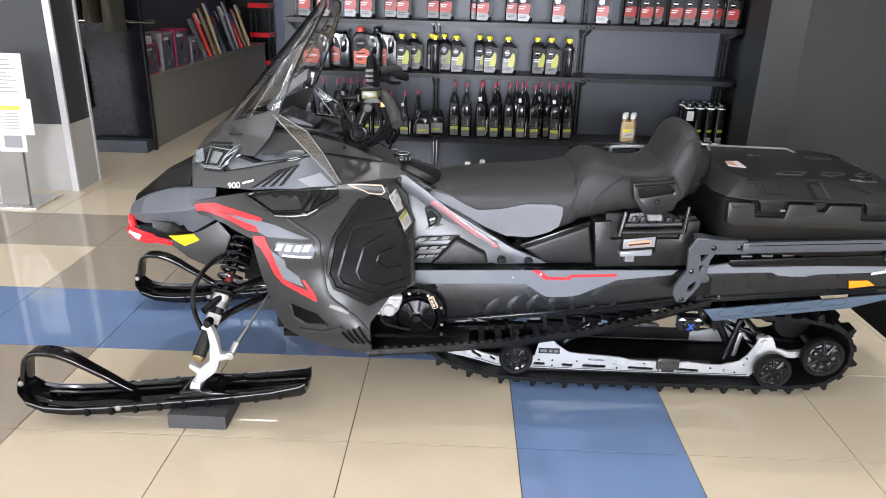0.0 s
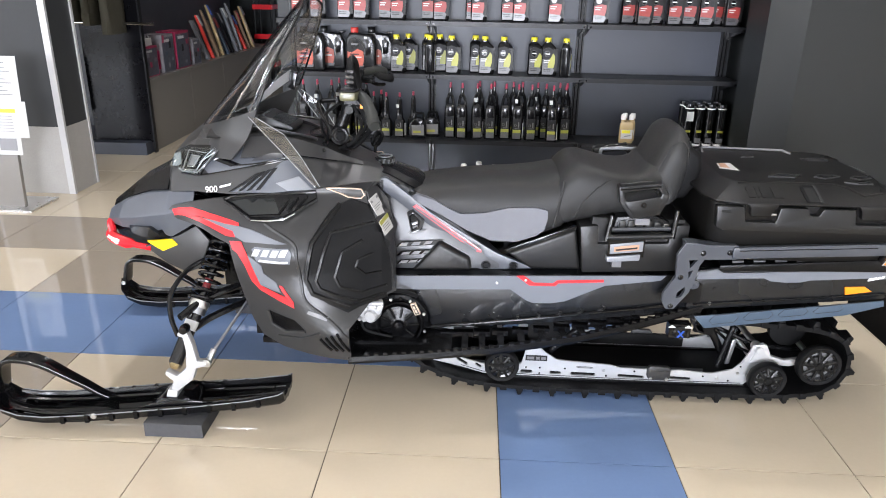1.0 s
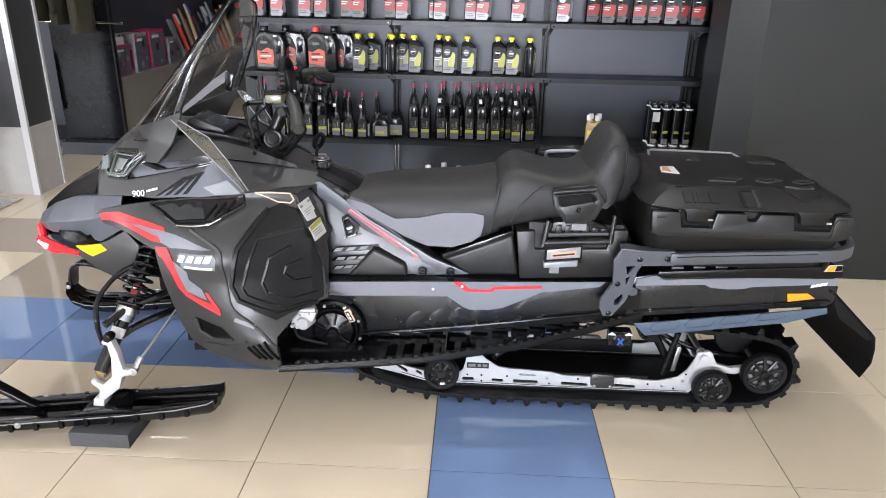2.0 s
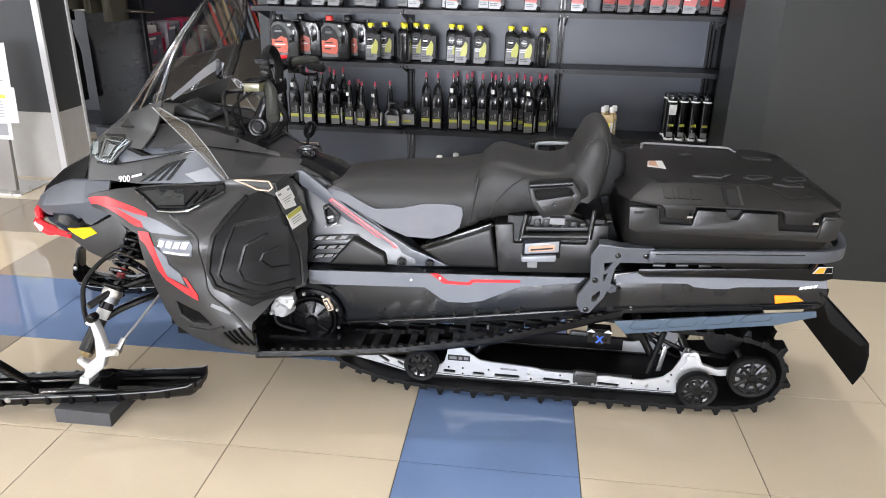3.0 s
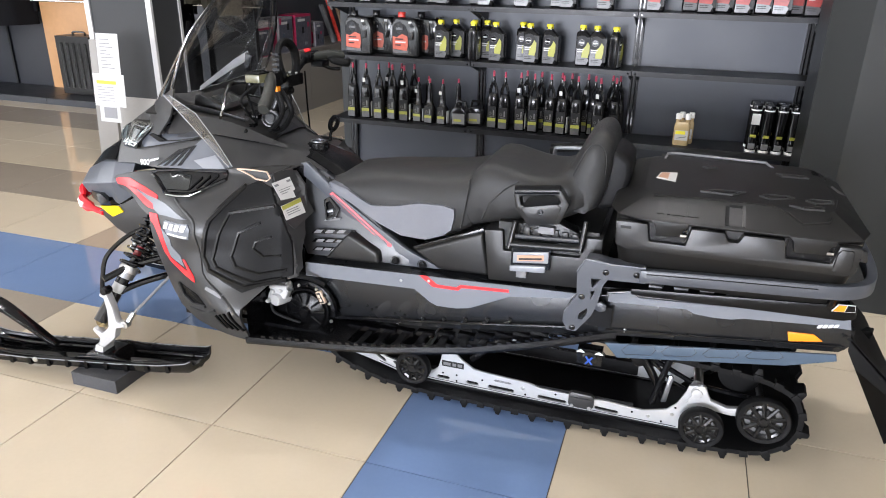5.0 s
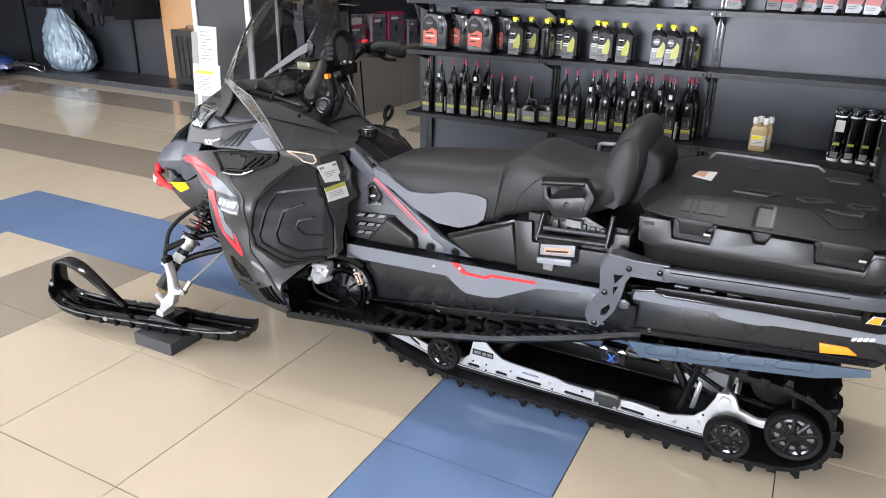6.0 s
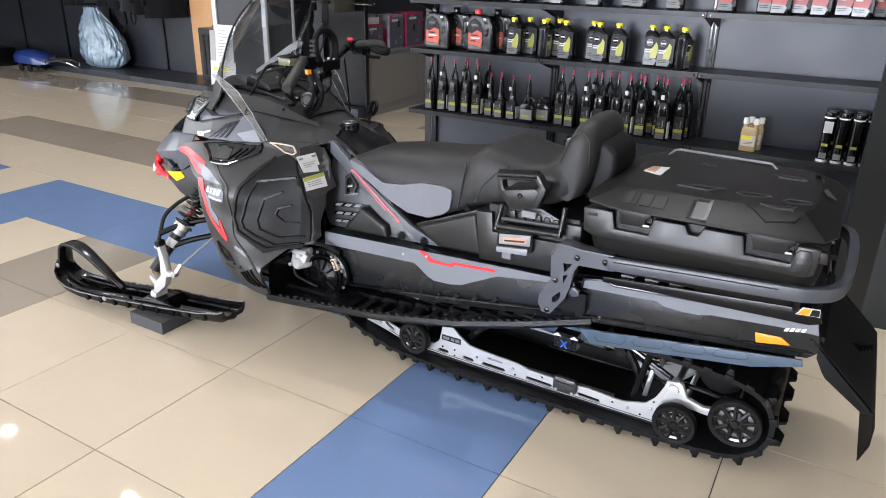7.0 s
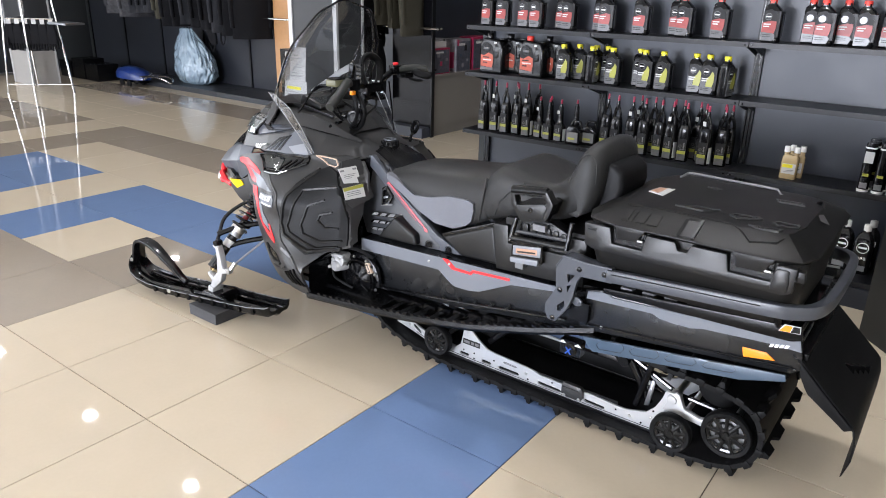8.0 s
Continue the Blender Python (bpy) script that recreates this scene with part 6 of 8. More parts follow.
emblem = part("valve_block", joined(box(.905, .985, YC - .30, YC - .26, .315, .37, 0.006), lathe([(0, .012), (.02, .012), (.026, .006), (.026, -.02), (0, -.02)], (.945, YC - .30, .338), (0, -1, 0), 16)), "plastic_gloss", sled, "black valve block")
for s in (-1, 1):
    part("valve_cross", prism([(.945 - s * .013, .325), (.945 - s * .007, .324), (.945 + s * .013, .350), (.945 + s * .007, .351)], YC - .3165 - .001 * s, YC - .310, 0), "blue", emblem, "blue cross mark")
for s in (-1, 1):
    part("valve_mark", prism([(.945 + s * .030 - .014, .358), (.945 + s * .030, .368), (.945 + s * .030 + .014, .358)], YC - .304, YC - .30, 0), "white", emblem)

# --- skis and front suspension
def ski_station(x, w, z, lip):
    """One cross-section of a ski: flat keel, flared sides with raised lips."""
    return [(x, -w, z + lip), (x, -w * .94, z + lip * .35), (x, -w * .70, z), (x, -w * .25, z), (x, 0, z - .010), (x, w * .25, z), (x, w * .70, z), (x, w * .94, z + lip * .35), (x, w, z + lip),
            (x, w * .86, z + lip + .004), (x, w * .78, z + .022), (x, w * .22, z + .016), (x, 0, z + .026), (x, -w * .22, z + .016), (x, -w * .78, z + .022), (x, -w * .86, z + lip + .004)]


SPINDLE = [(-0.849, 0.374), (-0.814, 0.377), (-0.799, 0.332), (-0.789, 0.265), (-0.754, 0.261), (-0.76, 0.246), (-0.795, 0.237), (-0.811, 0.191), (-0.88, 0.133), (-0.9, 0.13), (-0.884, 0.181), (-0.911, 0.206), (-0.908, 0.221), (-0.868, 0.202), (-0.832, 0.236), (-0.825, 0.308), (-0.831, 0.358), (-0.849, 0.363)]
def ski_part(name, bm, mat, parent, label=""):
    """The skis are steered a little: their tips point outwards on the near side."""
    for v in bm.verts:
        v.co.y += .11 * (v.co.x + .88)
    return part(name, bm, mat, parent, label)


for sy in (-1, 1):
    Y = YC + sy * .48
    st = [(-1.512, .042, .150, .008), (-1.508, .058, .108, .016), (-1.48, .070, .066, .024), (-1.42, .080, .038, .034), (-1.33, .086, .026, .040), (-1.20, .090, .030, .042), (-1.00, .090, .044, .042), (-.80, .087, .056, .042), (-.62, .080, .068, .044), (-.515, .070, .080, .048), (-.495, .066, .092, .046)]
    ski = ski_part("ski", loft([[(a, Y + b, c) for a, b, c in ski_station(*s)] for s in st], True), "plastic_gloss", sled, "black moulded ski")
    for e in (-1, 1):
        ski_part("ski_rib", tube(curve_pts([(-1.45, Y + e * .033, .072), (-1.30, Y + e * .048, .056), (-1.05, Y + e * .050, .068), (-.80, Y + e * .046, .084), (-.55, Y + e * .03, .104)], 6), .007, 6), "plastic_gloss", ski)
        # Worn edges; the light they catch is put into the paler grey.
        ski_part("ski_edge", tube([(q[0], Y + e * (q[1] + .0005), q[2] + q[3] + .002) for q in st[2:]], .0022, 5), "bottle_grey", ski, "worn edge, pale as if catching light")
        ski_part("ski_edge", tube([(q[0], Y + e * q[1] * .55, q[2] + .024) for q in st[3:-1]], .0016, 5), "label_grey", ski, "worn edge, pale as if catching light")
        for i in range(9):
            tx = -1.27 + .085 * i
            tz, tw = spline([q[0] for q in st], [q[2] for q in st], tx), spline([q[0] for q in st], [q[1] for q in st], tx)
            ski_part("ski_tab", box(tx, tx + .014, Y + e * tw - .005, Y + e * tw + .005, tz + .016, tz + .046, 0.002, seg=1), "plastic", ski)
        for bx, bz, bd in ((-1.503, .150, .038), (-1.155, .070, .088)):
            ski_part("ski_bolt", lathe([(0, .006), (.009, .005), (.011, 0), (0, -.003)], (bx, Y + e * bd, bz), (0, e, 0), 12), "steel", ski)
    band = [(-1.500, .145, .036), (-1.492, .195, .034), (-1.482, .237, .032), (-1.462, .258, .031), (-1.425, .262, .031), (-1.375, .252, .030), (-1.325, .226, .027), (-1.268, .186, .023), (-1.215, .150, .020), (-1.17, .116, .018), (-1.13, .092, .018)]
    band = [(p.x, p.z, w) for p, w in zip(curve_pts([(a, 0, b) for a, b, w in band], 3), [band[min(k // 3, 10)][2] * (1 - k % 3 / 3) + band[min(k // 3 + 1, 10)][2] * (k % 3 / 3) for k in range(40)])]
    rows = []
    for k, (a, b, w) in enumerate(band):
        q, r = band[max(k - 1, 0)], band[min(k + 1, len(band) - 1)]
        n = Vector((r[1] - q[1], 0, q[0] - r[0])).normalized() * .008
        rows.append([(a + n.x, Y - w, b + n.z), (a - n.x, Y - w, b - n.z), (a - n.x, Y + w, b - n.z), (a + n.x, Y + w, b + n.z)])
    ski_part("ski_handle", bevel(loft(rows, True), .004, 2, 40), "plastic_gloss", ski, "black ski carrying loop")
    ski_part("ski_pad", prism([(-1.0, .060), (-.80, .074), (-.83, .118), (-.93, .122)], Y - .062, Y + .045, 0.008), "plastic_gloss", ski)
    for w in (-.062, .062):
        ski_part("ski_cheek", prism([(-1.04, .062), (-.98, .098), (-.86, .118), (-.76, .105), (-.72, .082)], Y + w - .006, Y + w + .006, 0.004), "plastic_gloss", ski)
    ski_part("ski_runner", tube([(-1.30, Y, .018), (-1.0, Y, .033), (-.62, Y, .058)], .006, 6), "steel", ski)
    i0 = sy * -1
    Y = YC + sy * .545
    spindle = part("spindle", joined(prism(SPINDLE, Y + i0 * .018, Y + i0 * .050, 0.006), prism([(-.915, .118), (-.875, .118), (-.87, .145), (-.905, .15)], Y + i0 * .012, Y + i0 * .075, 0.004)), "cast_white", sled, "silver cast ski spindle")
    part("spindle_joint", lathe([(0, .026), (.016, .024), (.022, .012), (.024, -.012), (.016, -.024), (0, -.026)], (-.874, Y + i0 * .045, .245), (0, 1, 0), 14), "brass", spindle, "brass coloured ball joint")
    part("upper_joint", lathe([(0, .02), (.014, .018), (.018, 0), (.014, -.018), (0, -.02)], (-.826, Y + i0 * .035, .385), (0, 1, 0), 14), "plastic_gloss", spindle, "black ball joint")
    part("spindle_bolt", lathe([(0, .014), (.014, .012), (.015, -.012), (0, -.014)], (-.758, Y + i0 * .035, .256), (0, 1, 0), 12), "steel", spindle)
    top, low = Vector((-.735, YC + sy * .235, .66)), Vector((-.868, Y + i0 * .02, .255))
    shock = part("front_shock", joined(tube([low, low.lerp(top, .42)], .024, 14), tube([low.lerp(top, .36), top], .013, 12)), "plastic_gloss", sled, "black gas shock absorber")
    d = (top - low).normalized()
    a1 = d.orthogonal().normalized()
    a2 = d.cross(a1)
    part("shock_spring", tube([low.lerp(top, .44 + .50 * k / 150) + .040 * (a1 * math.cos(k * .36) + a2 * math.sin(k * .36)) for k in range(151)], .0066, 7), "plastic_gloss", shock, "black coil spring")
    part("shock_collar", lathe([(0, .014), (.034, .014), (.036, .0), (.034, -.012), (0, -.012)], low.lerp(top, .43), d, 18), "steel", shock)
    part("shock_rod", tube([low.lerp(top, .54), low.lerp(top, .62)], .0145, 12), "label_wine", shock, "dark red bump sleeve")
    part("shock_label", tube([low.lerp(top, .24), low.lerp(top, .31)], .0248, 14), "paper", shock, "pale label")
    part("shock_collar", tube([low.lerp(top, .36), low.lerp(top, .41)], .033, 16), "alu_dark", shock)
    for za, xa in ((.36, -.62), (.44, -.60)):
        part("front_arm", tube(curve_pts([(-.845, Y + i0 * .05, za - .02), (-.78, Y + i0 * .16, za + .01), (xa, YC + sy * .22, za + .04)], 5), .013, 8), "plastic_gloss", sled, "black suspension arm")
    part("front_arm", tube(curve_pts([(-.855, Y + i0 * .04, .355), (-.90, Y + i0 * .10, .40), (-.91, Y + i0 * .15, .47), (-.87, YC + sy * .30, .53), (-.78, YC + sy * .22, .56)], 5), .009, 8), "plastic_gloss", sled, "bent black suspension arm")
    part("steering_rod", tube([(-.755, Y + i0 * .035, .27), (-.62, YC + sy * .26, .47)], .0055, 8), "alu_dark", sled, "thin steering rod")
    part("rod_end", tube([(-.757, Y + i0 * .035, .255), (-.740, Y + i0 * .06, .295)], .011, 8), "steel", sled)

# ---- cargo box on the rear rack ----
def round_rect(x0, x1, y0, y1, r, z, n=4):
    out = []
    for cx, cy, a0 in ((x1 - r, y1 - r, 0), (x0 + r, y1 - r, 90), (x0 + r, y0 + r, 180), (x1 - r, y0 + r, 270)):
        out += [(cx + r * math.cos(radians(a0 + 90 * k / n)), cy + r * math.sin(radians(a0 + 90 * k / n)), z) for k in range(n + 1)]
    return out


trunk = thing("cargo_box", (1.33, YC, 0.66), "black moulded cargo box with closed ribbed lid on rear rack", "cargo box")
part("tub", bevel(loft([round_rect(1.00, 1.625, YC - .30, YC + .30, .06, .635), round_rect(.995, 1.63, YC - .315, YC + .315, .06, .70), round_rect(.985, 1.642, YC - .335, YC + .335, .06, .76), round_rect(.98, 1.65, YC - .340, YC + .340, .06, .850)], True), .004), "box_black", trunk, "black plastic tub")
lid = part("lid", bevel(loft([round_rect(.965, 1.660, YC - .352, YC + .352, .095, .851, 2), round_rect(.960, 1.664, YC - .362, YC + .362, .10, .857, 2), round_rect(.960, 1.664, YC - .362, YC + .362, .10, .862, 2), round_rect(.966, 1.658, YC - .354, YC + .354, .10, .8665, 2), round_rect(1.045, 1.592, YC - .262, YC + .262, .08, .905, 2), round_rect(1.050, 1.586, YC - .257, YC + .257, .08, .906, 2)], True), .003), "box_black", trunk, "black ribbed lid", 14)
BELT = [(.985, .849), (1.075, .849), (1.085, .797), (1.185, .797), (1.195, .849), (1.285, .849), (1.297, .824), (1.323, .824), (1.335, .849), (1.44, .849), (1.45, .797), (1.565, .797), (1.575, .849), (1.632, .849), (1.627, .775), (1.60, .764), (1.02, .764), (.99, .775)]
for on in (None, YC):
    # Lit belt put in a lighter black than the shaded tub and lid.
    part("tub_belt", flip(prism(BELT, YC - .368, YC - .335, 0.006), on), "satin_black", trunk)
    for a, b in ((1.083, 1.187), (1.448, 1.567)):
        part("tab_recess", flip(box(a, b, YC - .352, YC - .335, .797, .852, 0.0), on), "plastic", trunk)
        part("lid_tab", flip(prism([(a - .002, .862), (b + .002, .862), (b - .002, .846), (b - .012, .842), (b - .018, .818), (a + .018, .816), (a + .013, .846)], YC - .366, YC - .34, 0.005), on), "box_black", lid)
        part("hinge_pin", flip(lathe([(0, .004), (.004, .003), (.005, -.014), (0, -.014)], (b - .006, YC - .363, .824), (1, 0, 0), 10), on), "steel", trunk)
    part("corner_catch", flip(joined(joined(prism([(1.566, .775), (1.572, .828), (1.580, .842), (1.612, .842), (1.616, .800), (1.612, .775)], YC - .374, YC - .335, 0.008), prism([(1.605, .806), (1.612, .840), (1.648, .838), (1.652, .806)], YC - .352, YC - .325, 0.005)), tube([(1.612, YC - .362, .815), (1.632, YC - .362, .815)], .004, 8)), on), "satin_black", trunk)
    part("front_catch", flip(joined(box(.990, 1.012, YC - .366, YC - .335, .81, .845, 0.008), tube([(1.0, YC - .366, .832), (1.03, YC - .366, .832)], .005, 8)), on), "satin_black", trunk)
    part("lid_step", flip(tube([(x, YC + y, .9055 if y > -.262 else .9055 + (y + .262) * .42) for x, y in ((1.08, -.255), (1.17, -.257), (1.23, -.243), (1.405, -.249), (1.446, -.275), (1.483, -.315), (1.551, -.295), (1.585, -.184), (1.596, -.12))], .0035, 6), on), "box_black", lid)


def lying(bm):
    """A pierced plate laid down: its height becomes the depth."""
    for v in bm.verts:
        v.co = (v.co.x, YC + v.co.z, v.co.y)
    return bm


for rib in ([(1.210, -.181), (1.259, -.142), (1.342, -.140), (1.302, -.188)], [(1.377, -.166), (1.397, -.140), (1.462, -.134), (1.475, -.152), (1.406, -.192)], [(1.503, -.166), (1.521, -.142), (1.580, -.139), (1.579, -.165), (1.526, -.193)],
            [(1.448, .123), (1.538, .125), (1.544, .096), (1.463, .093)], [(1.219, .122), (1.250, .135), (1.268, .124), (1.236, .112)], [(1.452, -.232), (1.500, -.236), (1.548, -.215), (1.542, -.248), (1.490, -.256)]):
    cx, cy = sum(p[0] for p in rib) / len(rib), sum(p[1] for p in rib) / len(rib)
    # Lighter than the lid, for the light that the rib edges catch.
    part("lid_rib", lying(pierced(rib, [[(cx + (a - cx) * .80, cy + (b - cy) * .70) for a, b in rib]], .904, .9115)), "charcoal", lid, "raised rib outline")
# Reflections on the lid's sloping end, put in as pale grey plates.
for corner in ([(1.598, .030), (1.607, .060), (1.640, -.014), (1.613, -.018)], [(1.560, .178), (1.579, .205), (1.582, .150)]):
    facet = bmesh.new()
    facet.faces.new([facet.verts.new((a, YC + b, .9075 - max(0.0, a - 1.592) * .32)) for a, b in corner])
    part("lid_glint", thicken(facet, .002), "label_grey", lid, "pale facet painted in for a reflection")
part("lid_rail", tube([(1.092, YC + .20, .906), (1.100, YC + .255, .913), (1.115, YC + .266, .914), (1.425, YC + .240, .914), (1.446, YC + .205, .906)], .0045, 8), "bottle_grey", lid, "grey rail strip")
part("lid_label", prism([(1.076, 2.68), (1.136, 2.655), (1.14, 2.765), (1.088, 2.753)], .9065, .9085, 0.0, axis="z"), "paper", lid, "white and orange warning label")
part("lid_label_print", prism([(1.082, 2.69), (1.112, 2.676), (1.116, 2.752), (1.092, 2.748)], .9085, .9095, 0.0, axis="z"), "orange_pale", lid)


def on_slope(x0, x1, w0, w1, lift):
    """A moulded bar on the lid's sloping side, w from 0 at its foot to 1 at its top."""
    def at(x, w, up):
        return (x, YC - .348 + .08 * w - .40 * up, .8695 + .0336 * w + .92 * up)
    bm = bmesh.new()
    lo = [bm.verts.new(at(x, w, -.002)) for x, w in ((x0, w0), (x1, w0), (x1, w1), (x0, w1))]
    hi = [bm.verts.new(at(x, w, lift)) for x, w in ((x0, w0), (x1, w0), (x1, w1), (x0, w1))]
    for f in (lo[::-1], hi, *[(lo[k], lo[(k + 1) % 4], hi[(k + 1) % 4], hi[k]) for k in range(4)]):
        bm.faces.new(f)
    return bm


for on in (None, YC):
    # Notch drawn on: black bars for its shaded sides, charcoal for the lit one.
    part("lid_notch", flip(on_slope(1.290, 1.330, -.06, .95, .0012), on), "satin_black", lid, "notch in the lid edge")
    part("notch_shading", flip(on_slope(1.281, 1.292, -.06, .90, .0018), on), "rubber", lid)
    part("notch_shading", flip(on_slope(1.290, 1.330, .86, .97, .0022), on), "rubber", lid)
    part("notch_shading", flip(on_slope(1.327, 1.335, -.08, .97, .0045), on), "charcoal", lid)
for x0, x1 in ((1.095, 1.116), (1.124, 1.132), (1.140, 1.172), (1.180, 1.212)):
    part("brand_relief", on_slope(x0, x1, .14, .78, .0018), "box_black", lid, "moulded brand bar")

# ---- rubber blocks under the skis ----
for name, by in (("rubber_block", 2.25), ("rubber_block", 3.25)):
    solid(name, box(-.975, -.765, by - .105, by + .105, 0.0, .055, 0.004), "foam", "dark grey foam rubber block under the ski", "block", group="blocks under the skis")

# ---- wall shelving with motor oils ----
unit_x = (-1.09, -.13, .83, 1.79)
for x0, x1 in zip(unit_x, unit_x[1:]):
    solid("back_panel", box(x0 + .004, x1 - .004, W_N - .028, W_N - .003, .02, ROOM_H - .3, 0.002), "panel_dark", "slate grey steel back panel of the shelving", "panel", group="shelf back panels")
for ux in (-1.055, -.13, .83, 1.755):
    post = thing("shelf_upright", (ux, W_N - .04, 0), "black slotted steel shelf upright", "upright", "shelf uprights")
    part("channel", box(ux - .024, ux + .024, W_N - .056, W_N - .03, 0, 2.6, 0.002), "shelf_black", post)
    for s in (-1, 1):
        part("slot_strip", box(ux + s * .011 - .004, ux + s * .011 + .004, W_N - .0585, W_N - .055, .05, 2.55, 0.0), "plastic_gloss", post)
    for k in range(26):
        part("slot", box(ux - .007, ux + .007, W_N - .0580, W_N - .0555, .35 + .045 * k, .367 + .045 * k, 0), "label_dark", post)
SHELF = {"low": (.14, 4.43), "one": (.577, 4.60), "two": (.988, 4.61), "three": (1.308, 4.61), "four": (1.72, 4.61)}
for x0, x1 in zip(unit_x, unit_x[1:]):
    solid("shelf_plinth", box(x0 + .003, min(x1, 1.69) - .003, 4.412, W_N - .062, 0, .110, 0.004), "panel_black", "dark steel plinth under the wall shelving", "plinth", group="shelf plinths")
for key, (sz, sy) in SHELF.items():
    for x0, x1 in zip(unit_x, unit_x[1:]):
        board = thing("shelf", ((x0 + x1) / 2, (sy + W_N) / 2, sz - .03), "black powder-coated steel wall shelf", "shelf", "wall shelves")
        part("shelf_board", box(x0 + .002, x1 - .002, sy, W_N - .06, sz - .028, sz, 0.004), "shelf_black", board)
        for bx in (x0 + .02, x1 - .02):
            part("bracket", prism([(sy + .02, sz - .028), (W_N - .058, sz - .028), (W_N - .058, sz - .09), (sy + .10, sz - .045)], bx - .003, bx + .003, 0.0, axis="x"), "shelf_black", board)
            part("bracket_end", lathe([(0, .003), (.005, .003), (.006, 0), (0, 0)], (bx, sy - .0005, sz - .016), (0, -1, 0), 8), "plastic_gloss", board)


def bottle_body(w, d, h, shoulder, neck, bm=None, lean=0.0):
    """A flat-sided bottle: rounded base, body, sloping shoulder, neck."""
    rings = []
    for z, k, sx in ((0, .90, 0), (.006, .97, 0), (.014, 1, 0), (h * shoulder * .55, 1, 0), (h * shoulder * .92, .985, 0), (h * (shoulder + .02), .93, lean * .3), (h * (shoulder + .07), .83, lean * .6), (h * (shoulder + .12), .67, lean), (h * (shoulder + .155), .48, lean), (h * (shoulder + .17), neck / w, lean), (h * .93, neck / w, lean)):
        rings.append([(a + sx, b, z) for a, b, z in round_rect(-w / 2 * k, w / 2 * k, -d / 2 * max(k, neck / d), d / 2 * max(k, neck / d), min(w, d) * .28 * k, z, 3)])
    return loft(rings, True, bm)


def oil_bottle(label, cap_mat, print_mat, group):
    top = thing("oil_bottle", (0, 0, 0), label, "bottle", group)
    w, d, h = .098, .062, .232
    part("body", bottle_body(w, d, h, .70, .034, lean=-.014), "bottle_black", top)
    part("cap", lathe([(0, h), (.018, h), (.020, h - .004), (.020, h - .026), (0, h - .026)], (-.014, 0, 0), n=16), cap_mat, top, "screw cap")
    y = -d / 2
    part("grip_band", box(.020, .0475, y - .0008, -y + .0008, .03, .165, 0.008), "plastic_soft", top)
    part("label_field", prism([(-.044, .010), (.022, .010), (.034, .04), (.034, .125), (.024, .160), (-.008, .176), (-.034, .168), (-.044, .15)], y - .0022, y + .002, 0), "label_dark", top, "printed front label")
    part("label_foot", prism([(-.0435, .011), (.0215, .011), (.0325, .038), (.020, .052), (-.0435, .062)], y - .0030, y - .0018, 0), "label_silver", top)
    part("label_print", prism([(-.043, .055), (.024, .050), (.032, .082), (.030, .112), (.0, .116), (-.043, .104)] if print_mat == "label_red" else [(-.010, .052), (.026, .050), (.033, .080), (.033, .122), (.020, .140), (.006, .112), (-.010, .098)], y - .0036, y - .0018, 0), print_mat, top)
    if print_mat != "label_red":
        part("label_foot", prism([(-.0435, .062), (-.012, .058), (-.012, .096), (-.0435, .104)], y - .0032, y - .0018, 0), "label_silver", top)
    part("label_mark", lathe([(0, .0034), (.017, .0034), (.017, .0022), (0, .0022)], (-.016, y, .136), (0, -1, 0), 18), "bottle_black", top)
    part("label_mark", lathe([(.0165, .0036), (.0185, .0036), (.0185, .0022), (.0165, .0022), (.0165, .0036)], (-.016, y, .136), (0, -1, 0), 20), "label_silver", top)
    part("label_mark", box(-.029, -.003, y - .0048, y - .0030, .133, .139, 0), "white", top)
    for z, e in ((.094, .002), (.082, -.006)):
        part("label_text", box(-.036, e, y - .0044, y - .0032, z, z + .006, 0), "paper", top)
    for z in (.040, .030):
        part("label_text", box(-.036, .008, y - .0038, y - .0026, z, z + .003, 0), "label_dark", top)
    return top


